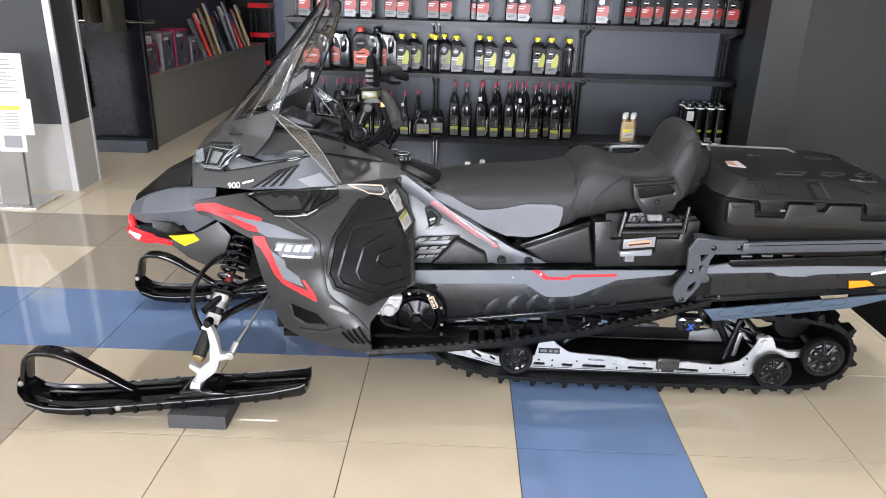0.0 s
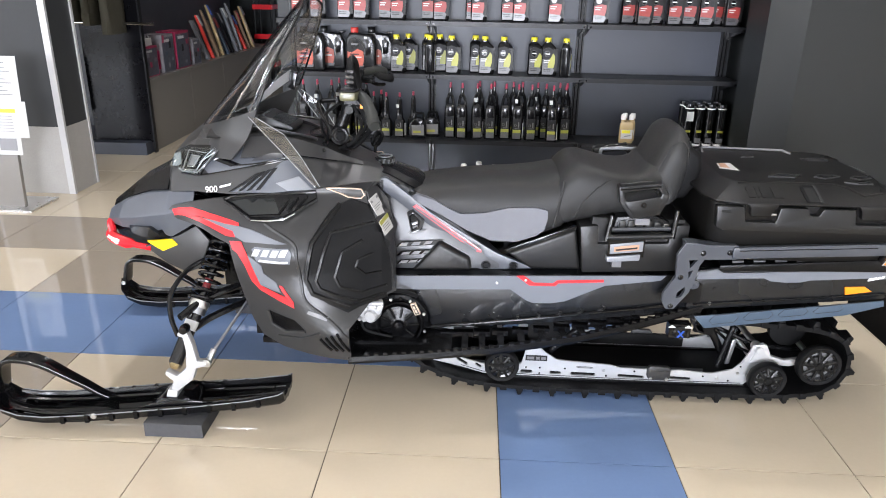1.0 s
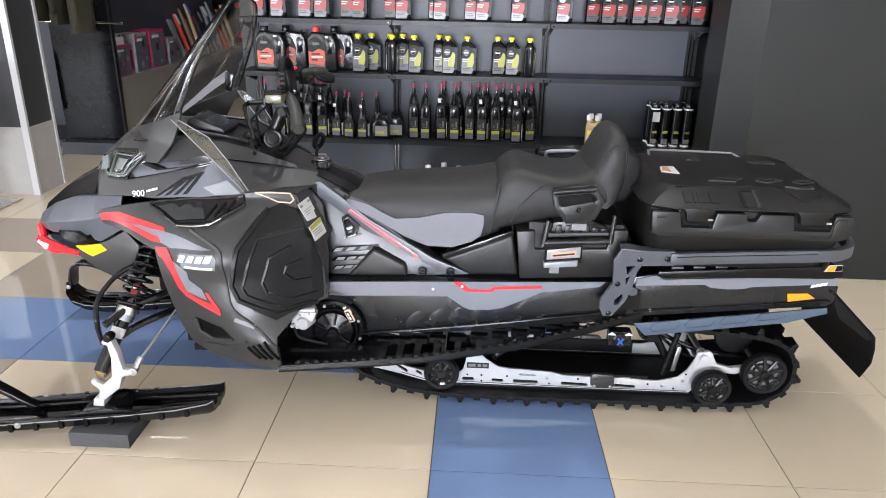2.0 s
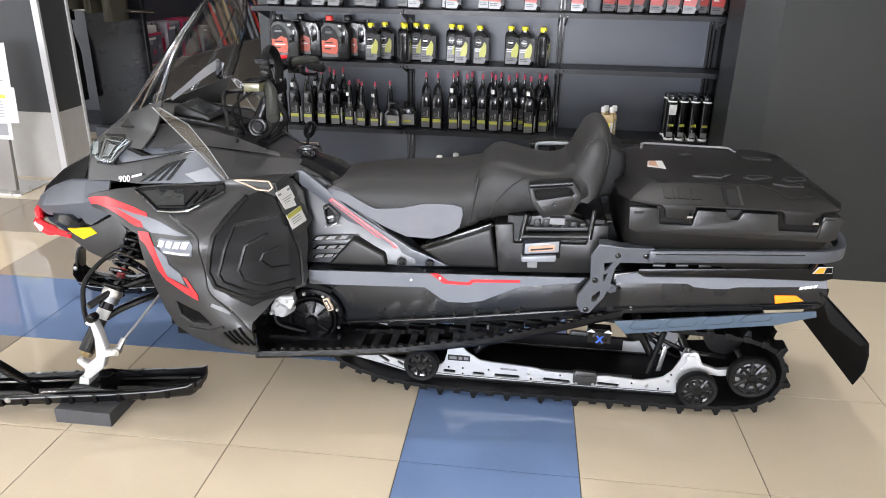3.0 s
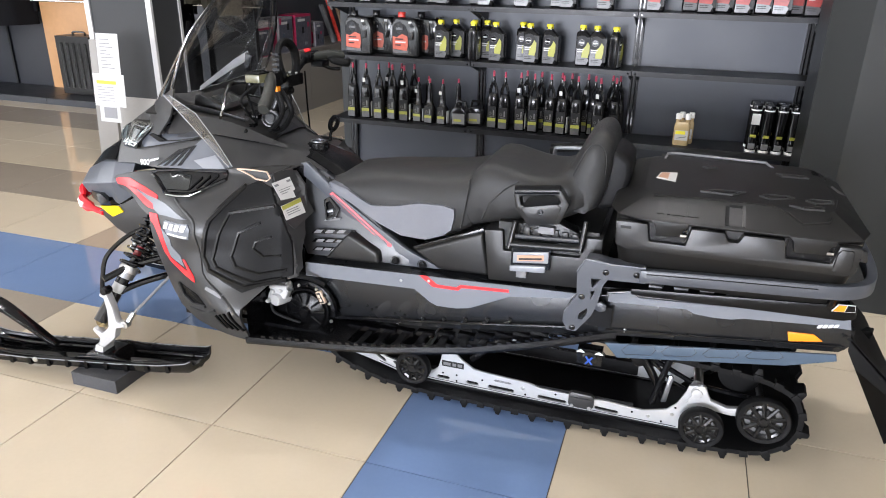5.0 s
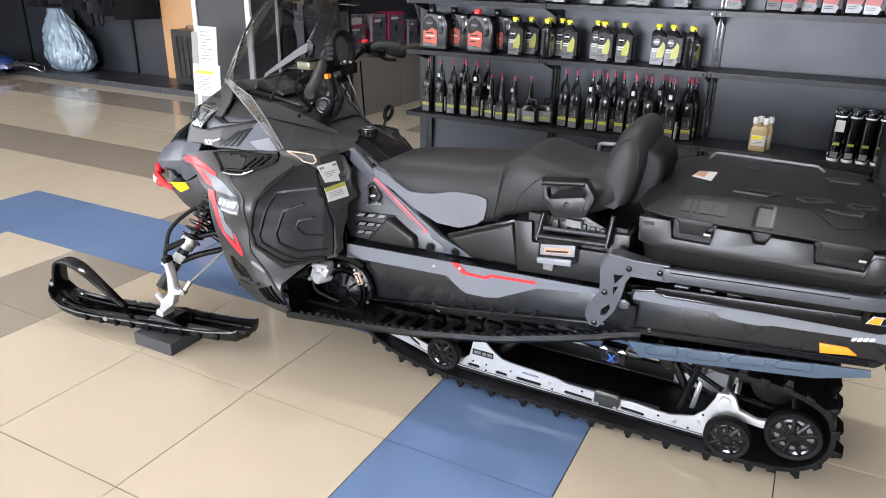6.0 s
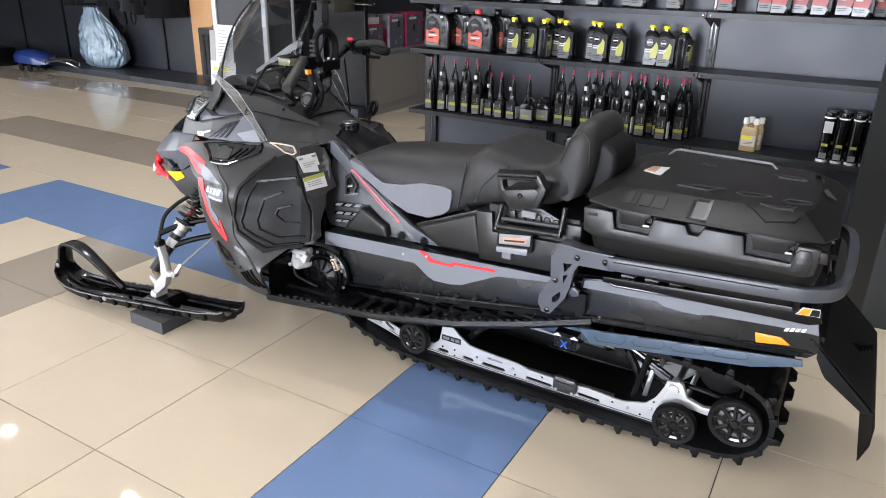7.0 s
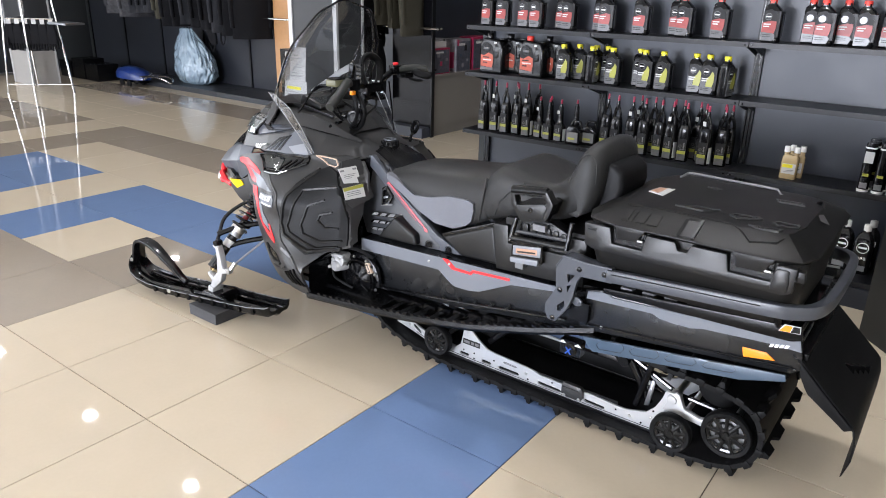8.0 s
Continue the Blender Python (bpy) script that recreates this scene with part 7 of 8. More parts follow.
def jug(cap_mat="cap_red"):
    top = thing("oil_jug", (0, 0, 0), "large black oil jug with red label and moulded handle", "jug", "oil jugs")
    h = .262
    part("body", bevel(prism([(-.085, 0), (.095, 0), (.10, .02), (.10, .17), (.075, .228), (.0, .236), (-.02, .24), (-.062, .24), (-.085, .20)], -.058, .058, 0.014, seg=3), 0), "bottle_black", top)
    part("handle_gap", prism([(.035, .10), (.07, .11), (.075, .18), (.05, .205), (.03, .19)], -.0592, .0592, 0.003), "plastic_gloss", top)
    part("handle_side", prism([(.055, -.04), (.098, -.04), (.098, .04), (.055, .04)], .231, .240, 0.003, axis="z"), "bottle_black", top)
    part("cap", lathe([(0, .268), (.022, .268), (.024, .264), (.024, .238), (0, .238)], (-.04, 0, 0), n=18), cap_mat, top, "red screw cap" if cap_mat == "cap_red" else "black screw cap")
    part("label_field", prism([(-.078, .025), (.025, .025), (.03, .06), (.03, .14), (.01, .19), (-.03, .215), (-.065, .20), (-.078, .17)], -.0612, -.056, 0), "label_dark", top, "printed front label")
    part("label_foot", prism([(-.077, .026), (.024, .026), (.029, .045), (-.02, .040), (-.077, .048)], -.0622, -.0604, 0), "label_silver", top)
    part("label_print", prism([(-.076, .050), (.018, .040), (.028, .075), (.024, .128), (-.012, .142), (-.050, .120), (-.076, .126)], -.0626, -.0608, 0), "label_orange", top)
    part("label_mark", lathe([(0, .003), (.03, .003), (.03, .001), (0, .001)], (-.03, -.061, .172), (0, -1, 0), 20), "bottle_black", top)
    part("label_mark", box(-.052, -.008, -.0660, -.0640, .166, .178, 0), "label_silver", top)
    for z, x1, mat in ((.106, -.004, "label_dark"), (.088, .012, "paper"), (.070, -.020, "label_dark")):
        part("label_text", box(-.058, x1, -.0634, -.0622, z, z + .008, 0), mat, top)
    part("price_tag", box(.03, .05, -.0600, -.0575, .205, .217, 0), "paper", top)
    return top


def gear_bottle(short, tag=False):
    top = thing("gear_oil_bottle", (0, 0, 0), "tall black gear oil bottle with wine red nozzle tip", "bottle", "gear oil bottles")
    k = .80 if short else 1.0
    w, d = (.075, .064) if not short else (.076, .062)
    rings = []
    for z, s in (((0, .92), (.006, 1), (.10, 1), (.150, .99), (.175, .95), (.196, .88), (.210, .80), (.218, .70)) if not short else ((0, .92), (.006, 1), (.105, 1), (.125, .95), (.140, .74), (.155, .55), (.20, .48), (.25, .43), (.30, .36))):
        rings.append(round_rect(-w / 2 * s, w / 2 * s, -d / 2 * s, d / 2 * s, d * .40 * s, z * k, 4))
    part("body", loft(rings, True), "bottle_black", top)
    if not short:
        part("neck_loop", tube([(math.sin(a) * (.0190 - .0075 * math.cos(a)), 0, .238 + .046 * math.cos(a)) for a in [2 * math.pi * j / 24 for j in range(24)]], .0086, 8, closed=True, flat=1.2), "bottle_black", top, "ring shaped neck")
    part("nozzle", lathe([(.010, .278 * k), (.011, .302 * k), (.0065, .322 * k), (.0055, .340 * k), (0, .340 * k)], (0, 0, 0), n=12), "bottle_black", top)
    part("nozzle_tip", lathe([(.0075, .322 * k), (.0065, .354 * k), (0, .356 * k)], (0, 0, 0), n=10), "nozzle", top, "wine red tip")
    f = -d / 2
    part("label_field", box(-.026, .026, f - .0012, f + .002, .008 * k, .140 * k, 0.0), "label_dark", top)
    part("label_band", box(-.0255, .0255, f - .0024, f - .0006, .048 * k, .068 * k, 0), "label_lime", top, "lime band")
    part("label_foot", box(-.0255, .0255, f - .0020, f - .0006, .010 * k, .047 * k, 0), "label_silver", top)
    part("label_text", box(-.012, .018, f - .0026, f - .001, .074 * k, .080 * k, 0), "label_silver", top)
    part("label_text", box(.008, .015, f - .0026, f - .001, .084 * k, .118 * k, 0), "label_grey", top)
    if tag:
        part("price_tag", thicken(loft([[(-.020, -.017, .236 * k), (-.001, -.019, .236 * k)], [(-.022, -.014, .262 * k), (-.003, -.016, .262 * k)]]), .001), "paper", top, "white price tag")
        part("side_label", box(.0330, .0385, -.018, .018, .012 * k, .110 * k, 0.0), "paper", top, "white side label")
    part("label_text", lathe([(.006, .0024), (.009, .0024), (.009, .001), (.006, .001), (.006, .0024)], (-.010, f, .096 * k), (0, -1, 0), 14), "label_silver", top)
    return top


def squat_jug():
    top = thing("squat_oil_jug", (0, 0, 0), "small squat black oil jug with side handle", "jug", "squat jugs")
    part("body", prism([(-.05, 0), (.05, 0), (.055, .02), (.055, .09), (.02, .125), (-.03, .125), (-.055, .09), (-.055, .02)], -.045, .045, 0.008), "bottle_black", top)
    part("handle", tube([(-.03, 0, .12), (-.02, 0, .155), (.03, 0, .155), (.045, 0, .10)], .009, 8), "bottle_black", top)
    part("label_field", box(-.04, .04, -.0465, -.044, .02, .085, 0), "bottle_grey", top)
    part("label_print", box(-.03, .02, -.0475, -.046, .035, .05, 0), "label_lime", top)
    return top


def place_all(make, spots, z):
    """The thing once, then copies of it, at (x, y, turn)."""
    one = make()
    for x, y, turn in spots[1:]:
        copy_thing(one, pose(x, y, z, 0, 0, turn))
    x, y, turn = spots[0]
    one.matrix_basis = pose(x, y, z, 0, 0, turn)
    return one


red_x = (-.95, -.84, -.67, -.565, -.42, -.335, -.145, -.07, .13, .165, .355, .425, .64, .915, 1.10, 1.18, 1.27, 1.37, 1.48, 1.56, 1.64, 1.71)
place_all(lambda: oil_bottle("black engine oil bottle with red cap and red label", "cap_red", "label_red", "red labelled bottles"),
          [(x, 4.685 + (.10 if i in (4, 6, 8, 10, 14, 16, 18, 20) else .012 * (i % 3)), (i * 37) % 13 - 6) for i, x in enumerate(red_x)], SHELF["three"][0])
lime_x = ((-.355, 0, 0), (-.285, .09, 0), (-.165, .10, 6), (-.155, .0, 90), (-.085, .10, 0), (-.005, .0, -2), (.145, .08, 3), (.205, .01, 0), (.325, 0, -4), (.515, .03, 4), (.60, .01, 0), (.70, -.01, 78))
place_all(lambda: oil_bottle("black engine oil bottle with lime yellow cap and label", "cap_yellow", "label_lime", "lime labelled bottles"),
          [(x + .02, 4.69 + dy, t) for x, dy, t in lime_x], SHELF["two"][0])
place_all(jug, [(-.575, 4.70, -2)], SHELF["two"][0])
place_all(lambda: jug("bottle_black"), [(-.90, 4.70, 0), (-.79, 4.80, 4), (-.48, 4.80, 2)], SHELF["two"][0])
tall_x = ((-.955, .0), (-.865, .01), (-.77, 0), (-.682, .02), (-.592, .0), (.0, .02), (.078, .0), (.175, .01), (.262, .0), (.36, .02), (.44, .0), (.525, .0), (.62, .06), (.66, -.02), (.745, .03), (.285, .10), (.19, .11), (.41, .11), (.47, .11), (.57, .11), (.715, .12), (.76, .11), (-.74, .10), (-.65, .10), (-.56, .10))
for tag in (False, True):
    place_all(lambda: gear_bottle(False, tag), [(x, 4.68 + dy, (i * 29) % 17 - 8) for i, (x, dy) in enumerate(tall_x) if (i % 3 == 1) == tag], SHELF["one"][0])
    place_all(lambda: gear_bottle(True, tag), [(x, 4.68 + dy, (i * 31) % 15 - 7) for i, (x, dy) in enumerate(((-.50, .02), (-.415, 0), (-.328, .0), (-.245, .07), (-.46, .10))) if (i in (0, 2)) == tag], SHELF["one"][0])
place_all(squat_jug, [(-.205, 4.67, 0), (-.12, 4.72, 5)], SHELF["one"][0])


def honey_bottle():
    top = thing("fluid_bottle", (0, 0, 0), "clear twin-neck bottle of amber fluid with white caps", "bottle", "amber bottles")
    part("body", loft([round_rect(-.045 * k, .045 * k, -.022 * k, .022 * k, .014 * k, z, 3) for z, k in ((0, .93), (.005, 1), (.10, 1), (.122, .96), (.135, .80))], True), "amber", top, "amber bottle body")
    for s in (-1, 1):
        part("neck", lathe([(.013, .12), (.013, .155), (0, .155)], (s * .026, 0, 0), n=12), "amber", top)
        part("cap", lathe([(.016, .15), (.016, .178), (.014, .182), (0, .182)], (s * .026, 0, 0), n=14), "white", top, "white cap")
    part("label_field", box(-.036, .036, -.0235, -.021, .03, .088, 0), "paper", top)
    part("label_print", box(-.034, .02, -.0245, -.023, .065, .085, 0), "cap_yellow", top, "yellow label band")
    part("label_text", prism([(-.028, .038), (-.005, .05), (.028, .056), (.024, .048), (.0, .044)], -.0245, -.023, 0), "ink", top)
    return top


place_all(honey_bottle, [(1.145, 4.67, 0), (1.165, 4.725, 4)], SHELF["one"][0])


def grease_tube():
    top = thing("grease_tube", (0, 0, 0), "black cylindrical cartridge with white rim and lime mark", "cartridge", "black cartridges")
    part("body", lathe([(0, .012), (.027, .012), (.027, .245), (.025, .262), (0, .262)], (0, 0, 0), n=20), "bottle_black", top)
    part("base_rim", lathe([(0, 0), (.0285, 0), (.0285, .013), (0, .013)], (0, 0, 0), n=20), "white", top, "white base rim")
    part("top_rim", lathe([(.0275, .232), (.0278, .232), (.0278, .240), (.0275, .240)], (0, 0, 0), n=20), "white", top)
    part("label_mark", box(-.015, .015, -.0285, -.0255, .085, .10, 0), "label_lime", top)
    part("label_foot", box(-.018, .018, -.0278, -.024, .02, .05, 0), "bottle_grey", top)
    return top


place_all(grease_tube, [(1.525 + .068 * i + .008 * (j % 2), 4.655 + .065 * j, (i * 53 + j * 31) % 360 if j else 0) for j in range(3) for i in range(4)], SHELF["one"][0])
solid("price_card", box(1.505, 1.548, 4.622, 4.6245, .735, .795, 0), "paper", "small white price card on a cartridge", "card")


def spray_bottle():
    top = thing("cleaner_bottle", (0, 0, 0), "black cleaner bottle with white cap and round label", "bottle", "cleaner bottles")
    part("body", bottle_body(.095, .07, .26, .72, .036), "bottle_black", top)
    part("cap", lathe([(0, .275), (.017, .275), (.019, .27), (.019, .238), (0, .238)], (0, 0, 0), n=16), "white", top, "white cap")
    part("label_ring", lathe([(.026, .0012), (.030, .0012), (.030, -.001), (.026, -.001), (.026, .0012)], (0, -.0355, .15), (0, -1, 0), 24), "white", top)
    part("label_mark", box(-.02, .02, -.0372, -.0345, .146, .156, 0), "white", top)
    part("label_foot", box(-.03, .03, -.0372, -.0345, .02, .05, 0), "bottle_grey", top)
    words("label_words", "CARB", .022, pose(-.031, -.0362, .085, 90), "white", top)
    return top


place_all(spray_bottle, [(1.60, 4.60, 0), (1.615, 4.70, 5), (1.50, 4.62, -5), (.10, 4.62, 3), (.20, 4.70, 0), (.30, 4.62, -4), (.40, 4.64, 2)], SHELF["low"][0])

# ---- sign stand by the pillar ----
sign = thing("sign_stand", (-3.04, 4.63, 0), "slim grey floor stand with printed specification papers", "sign stand")
part("base_plate", box(-3.17, -2.86, 4.56, 4.90, 0.0, .012, 0.003), "alu", sign, "flat steel foot plate")
part("board", prism([(4.63, .012), (4.665, .012), (4.72, .98), (4.70, .98)], -3.135, -2.945, 0.002, axis="x"), "grey_cabinet", sign, "grey upright board")


def sheet(x0, x1, z0, z1, lift, mat="paper", parent=sign, name="paper_sheet", label="printed sheet"):
    def y(z):
        return 4.63 + (z - .012) * .0723 - lift
    bm = loft([[(x0, y(z0), z0), (x1, y(z0), z0)], [(x0, y(z1), z1), (x1, y(z1), z1)]])
    return part(name, thicken(bm, .0012), mat, parent, label)


upper = sheet(-3.06, -2.86, .70, 1.03, .006)
mid = sheet(-3.12, -2.83, .50, .74, .014)
low_sheet = sheet(-3.09, -2.90, .38, .56, .006)
for z in (.985, .955, .93, .905, .88, .855, .83, .805, .78):
    sheet(-3.03, -2.91 - .03 * (int(z * 1000) % 3), z, z + .006, .0085, "ink", upper, "print_line", "line of print")
sheet(-3.03, -2.95, .725, .737, .0085, "green", upper, "print_line", "green bar")
sheet(-3.085, -2.905, .665, .69, .0165, "paper_yellow", mid, "print_line", "yellow highlighted line")
for z in (.64, .62, .60, .58, .56, .54):
    sheet(-3.085, -2.93, z, z + .004, .0165, "ink", mid, "print_line", "line of print")
sheet(-3.05, -2.93, .41, .49, .0085, "ink", low_sheet, "print_picture", "grey printed picture")

# ---- tall end panel, grey base cabinets and goods behind ----
panel = thing("end_panel", (-3.07, 6.42, 0), "tall glossy black end panel of a display unit with plinth", "display panel")
part("board", box(-3.34, -2.80, 6.40, 6.44, .10, 2.3, 0.003), "black_board", panel)
part("plinth", box(-3.34, -2.82, 6.28, 6.44, 0, .11, 0.004), "panel_dark", panel)
part("edge_strip", box(-2.80, -2.785, 6.395, 6.445, .0, 2.3, 0.002), "shelf_black", panel)
for i in range(4):
    y0 = 6.45 + i * .98
    cab = thing("base_cabinet", (-3.05, y0 + .48, 0), "grey laminate base cabinet with plinth", "cabinet", "row of base cabinets")
    part("body", box(-3.32, -2.80, y0 + .002, y0 + .976, .11, .64, 0.003), "grey_cabinet", cab)
    part("plinth", box(-3.32, -2.815, y0 + .002, y0 + .976, 0, .108, 0.002), "grey_cabinet", cab)
    part("top", box(-3.32, -2.785, y0 + .002, y0 + .976, .642, .665, 0.003), "grey_cabinet", cab)
solid("unit_back", box(-3.36, -3.33, 6.45, 10.4, 0, 2.3, 0.003), "panel_dark", "dark back board behind the base cabinets", "panel")
for i, (y, w, h, d, m) in enumerate(((6.62, .30, .27, .20, "magenta"), (6.70, .20, .36, .10, "carton"), (7.02, .27, .35, .22, "carton"), (7.38, .34, .36, .22, "magenta"), (7.74, .2, .26, .2, "carton"))):
    ctn = thing("carton", (-2.95, y, .665), "printed magenta and grey goods carton with picture", "box", "goods cartons")
    part("body", box(-3.02 - .05 * (i == 1), -2.83 - .08 * (i == 1), y - w / 2, y + w / 2, .665, .665 + h, 0.003), m, ctn)
    part("print_panel", box(-2.8305 - .08 * (i == 1), -2.828 - .08 * (i == 1), y - w * .46, y + w * .46, .675, .665 + h * .93, 0), "photo", ctn, "dark product picture")
    part("print_front", box(-3.0, -2.86, y - w / 2 - .0015, y - w / 2 + .001, .70, .665 + h * .6, 0), "cap_red" if m == "magenta" else "magenta", ctn)
    for k in range(5):
        ya, za = y - w * (.44 - .17 * k), .68 + h * (.08 + .17 * ((k * 3 + i * 2) % 5))
        part("print_patch", box(-2.8285 - .08 * (i == 1), -2.8262 - .08 * (i == 1), ya, ya + w * (.13 + .03 * (k % 2)), za, za + h * (.08 + .05 * ((k + i) % 3)), 0), ("label_dark", "patch_grey", "magenta", "blue_guard", "carton")[(k + i) % 5], ctn)
    part("print_bar", box(-2.829 - .08 * (i == 1), -2.826 - .08 * (i == 1), y - w * .33, y + w * .1, .665 + h * .80, .665 + h * .87, 0), "paper", ctn)
solid("white_carton", box(-3.03, -2.86, 6.50, 6.74, .936, 1.0, 0.003), "paper", "flat white carton lying on a magenta box", "box")
for i in range(11):
    y, top = 8.15 + .17 * i, 1.08 + .05 * (i * 5 % 4)
    tool = thing("boxed_tool", (-2.95, y, .665), "narrow tool package leaning on the back board", "package", "leaning packages")
    part("body", prism([(-2.90, .665), (-2.86, .665), (-3.02, top), (-3.05, top)], y, y + (.035 if i % 2 else .06), 0.003), ("patch_grey", "cap_red", "wood_dull", "amber", "blue_guard", "cloth", "grey_decal")[i % 7], tool)
    part("header_card", prism([(-2.975, top - .11), (-2.965, top - .11), (-3.017, top + .002), (-3.027, top + .002)], y - .002, y + (.037 if i % 2 else .062), 0), ("label_grey", "paper", "label_dark", "blue", "label_red")[i % 5], tool, "printed header card")
rack_red = thing("wire_rack", (-2.89, 10.6, 0), "black wire rack with red shelf rims", "rack")
for px in (-3.01, -2.77):
    for py in (10.47, 10.73):
        part("post", tube([(px, py, 0), (px, py, 1.9)], .014, 8), "shelf_black", rack_red)
for z in (.38, .77, 1.17, 1.57):
    part("tray", box(-3.02, -2.76, 10.46, 10.74, z - .03, z, 0.003), "shelf_black", rack_red)
    part("tray_rim", joined(box(-3.03, -2.75, 10.445, 10.459, z - .045, z + .02, 0.004), box(-2.759, -2.745, 10.46, 10.74, z - .045, z + .02, 0.004)), "red_deep", rack_red, "red shelf rim")
solid("partition", box(-2.80, -2.46, 10.95, 11.05, 0, 2.6, 0.003), "board_blue", "blue-grey partition board in the back room", "panel")


# ---- clothes ----
def garment(width, length, depth, seed, sleeves=True):
    rnd = random.Random(seed)
    rings = []
    for j in range(13):
        v = j / 12
        w = width * (.30 + .70 * min(1, v * 4.5)) * (1 + .08 * v)
        z = -length * v + (.02 if j == 0 else 0)
        ring = []
        for k in range(28):
            a = 2 * math.pi * k / 28
            fold = 1 + .10 * math.sin(5 * a + seed + 2 * v) * v + .05 * rnd.uniform(-1, 1) * v
            ring.append((w / 2 * math.cos(a) * fold, depth / 2 * math.sin(a) * fold * (.5 + .5 * min(1, 3 * v)), z))
        rings.append(ring)
    bm = loft(rings, True)
    if sleeves:
        for s in (-1, 1):
            pts = curve_pts([(s * width * .40, 0, -.05), (s * width * .52, .01, -.16), (s * width * .56, -.01, -length * .55), (s * width * .55, -.02, -length * .86)], 5)
            tube(pts, [.06 - .022 * i / len(pts) for i in range(len(pts))], 10, bm, flat=.7)
    return bm


def hung(name, place, turn, width, length, depth, seed, mat, label, category="jacket", sleeves=True, group="hanging clothes"):
    bm = garment(width, length, depth, seed, sleeves)
    top = thing(name, (0, 0, 0), label, category, group)
    part("cloth", bm, mat, top, sharp=70)
    part("hanger_hook", tube(curve_pts([(0, 0, -.01), (0, 0, .05), (.02, 0, .085), (.045, 0, .07)], 5), .003, 6), "chrome", top)
    top.matrix_basis = pose(*place, 0, 0, turn)
    return top


def hang_rail(x0, x1, y, z, wall_y):
    top = thing("clothes_rail", ((x0 + x1) / 2, y, z), "chrome wall-mounted clothes rail", "clothes rail", "clothes rails")
    part("bar", tube([(x0, y, z), (x1, y, z)], .013, 10), "chrome", top)
    for x in (x0 + .05, x1 - .05):
        part("arm", tube([(x, y, z), (x, wall_y, z)], .010, 8), "chrome", top)
    return top


# rail with garments before the end panel
hang_rail(-3.48, -2.62, 6.30, 1.15, 6.40)
hang_rail(-3.75, -2.82, 6.30, 1.95, 6.40)
for i, (x, m, ln) in enumerate(((-3.62, "cloth", .95), (-3.44, "cloth", .72), (-3.26, "cloth_olive", .69), (-3.10, "cloth_olive", .72), (-2.96, "cloth_olive", .79))):
    hung("jacket", (x, 6.30, 1.86), 82 + 4 * i, .46, ln, .13, 3 + i, m, "dark olive or black jacket hanging on a chrome rail")
hung("trousers", (-3.55, 6.28, 1.02), 70, .22, .55, .14, 11, "cloth", "black trousers hanging below the chrome rail", "trousers", False)
hung("trousers", (-3.45, 6.30, .98), 100, .20, .62, .12, 12, "cloth", "black trousers hanging below the chrome rail", "trousers", False)

# display wall with plinth, panels, oak board and suitcase
for i in range(7):
    x0 = -11.3 + 1.12 * i
    solid("plinth_box", box(x0 + .004, x0 + 1.116, 6.55, 7.25, 0, .07, 0.006), "panel_black", "low dark grey display plinth along the wall", "plinth", group="display plinths")
    solid("wall_panel", box(x0 + .006, x0 + 1.114, 7.215, 7.247, .072, 2.7, 0.003), "panel_black", "dark grey slatwall panel", "panel", group="display wall panels")
    strip = box(x0 - .014, x0 + .014, 7.19, 7.213, .072, 2.7, 0.002)
    solid("wall_upright", strip, "shelf_black", "black slotted upright on the display wall", "upright", group="display uprights")
solid("oak_board", box(-6.2, -5.3, 7.16, 7.188, .072, 2.6, 0.003), "wood", "light oak display board on the wall", "panel")
case = thing("suitcase", (-5.45, 6.93, .07), "upright black hard-shell suitcase with ribbed front", "suitcase")
part("shell", box(-5.69, -5.22, 6.81, 7.06, .085, .73, 0.07, seg=5), "plastic_soft", case)
for k in range(5):
    part("shell_rib", box(-5.625 + .083 * k, -5.592 + .083 * k, 6.802, 6.82, .16, .66, 0.008), "plastic", case)
part("handle", tube(curve_pts([(-5.54, 6.93, .73), (-5.53, 6.93, .765), (-5.38, 6.93, .765), (-5.37, 6.93, .73)], 4), .011, 8), "plastic_gloss", case)
part("seam", box(-5.692, -5.218, 6.93, 6.942, .15, .67, 0.002), "plastic_gloss", case)
for cx in (-5.60, -5.31):
    part("foot", lathe([(0, 0), (.02, 0), (.02, .03), (0, .03)], (cx, 6.93, .07), n=12), "rubber", case)
solid("yellow_bag", prism([(-5.17, .80), (-5.02, .80), (-5.03, .88), (-5.10, .92), (-5.16, .86)], 6.95, 7.05, 0.015), "cap_yellow", "small yellow pouch on a dark wall ledge", "bag")
solid("wall_ledge", box(-5.17, -4.75, 6.85, 7.21, .76, .80, 0.004), "shelf_black", "small dark wall ledge", "shelf")
hang_rail(-6.18, -5.28, 6.98, 1.09, 7.16)
hang_rail(-9.8, -6.2, 6.92, 1.95, 7.2)
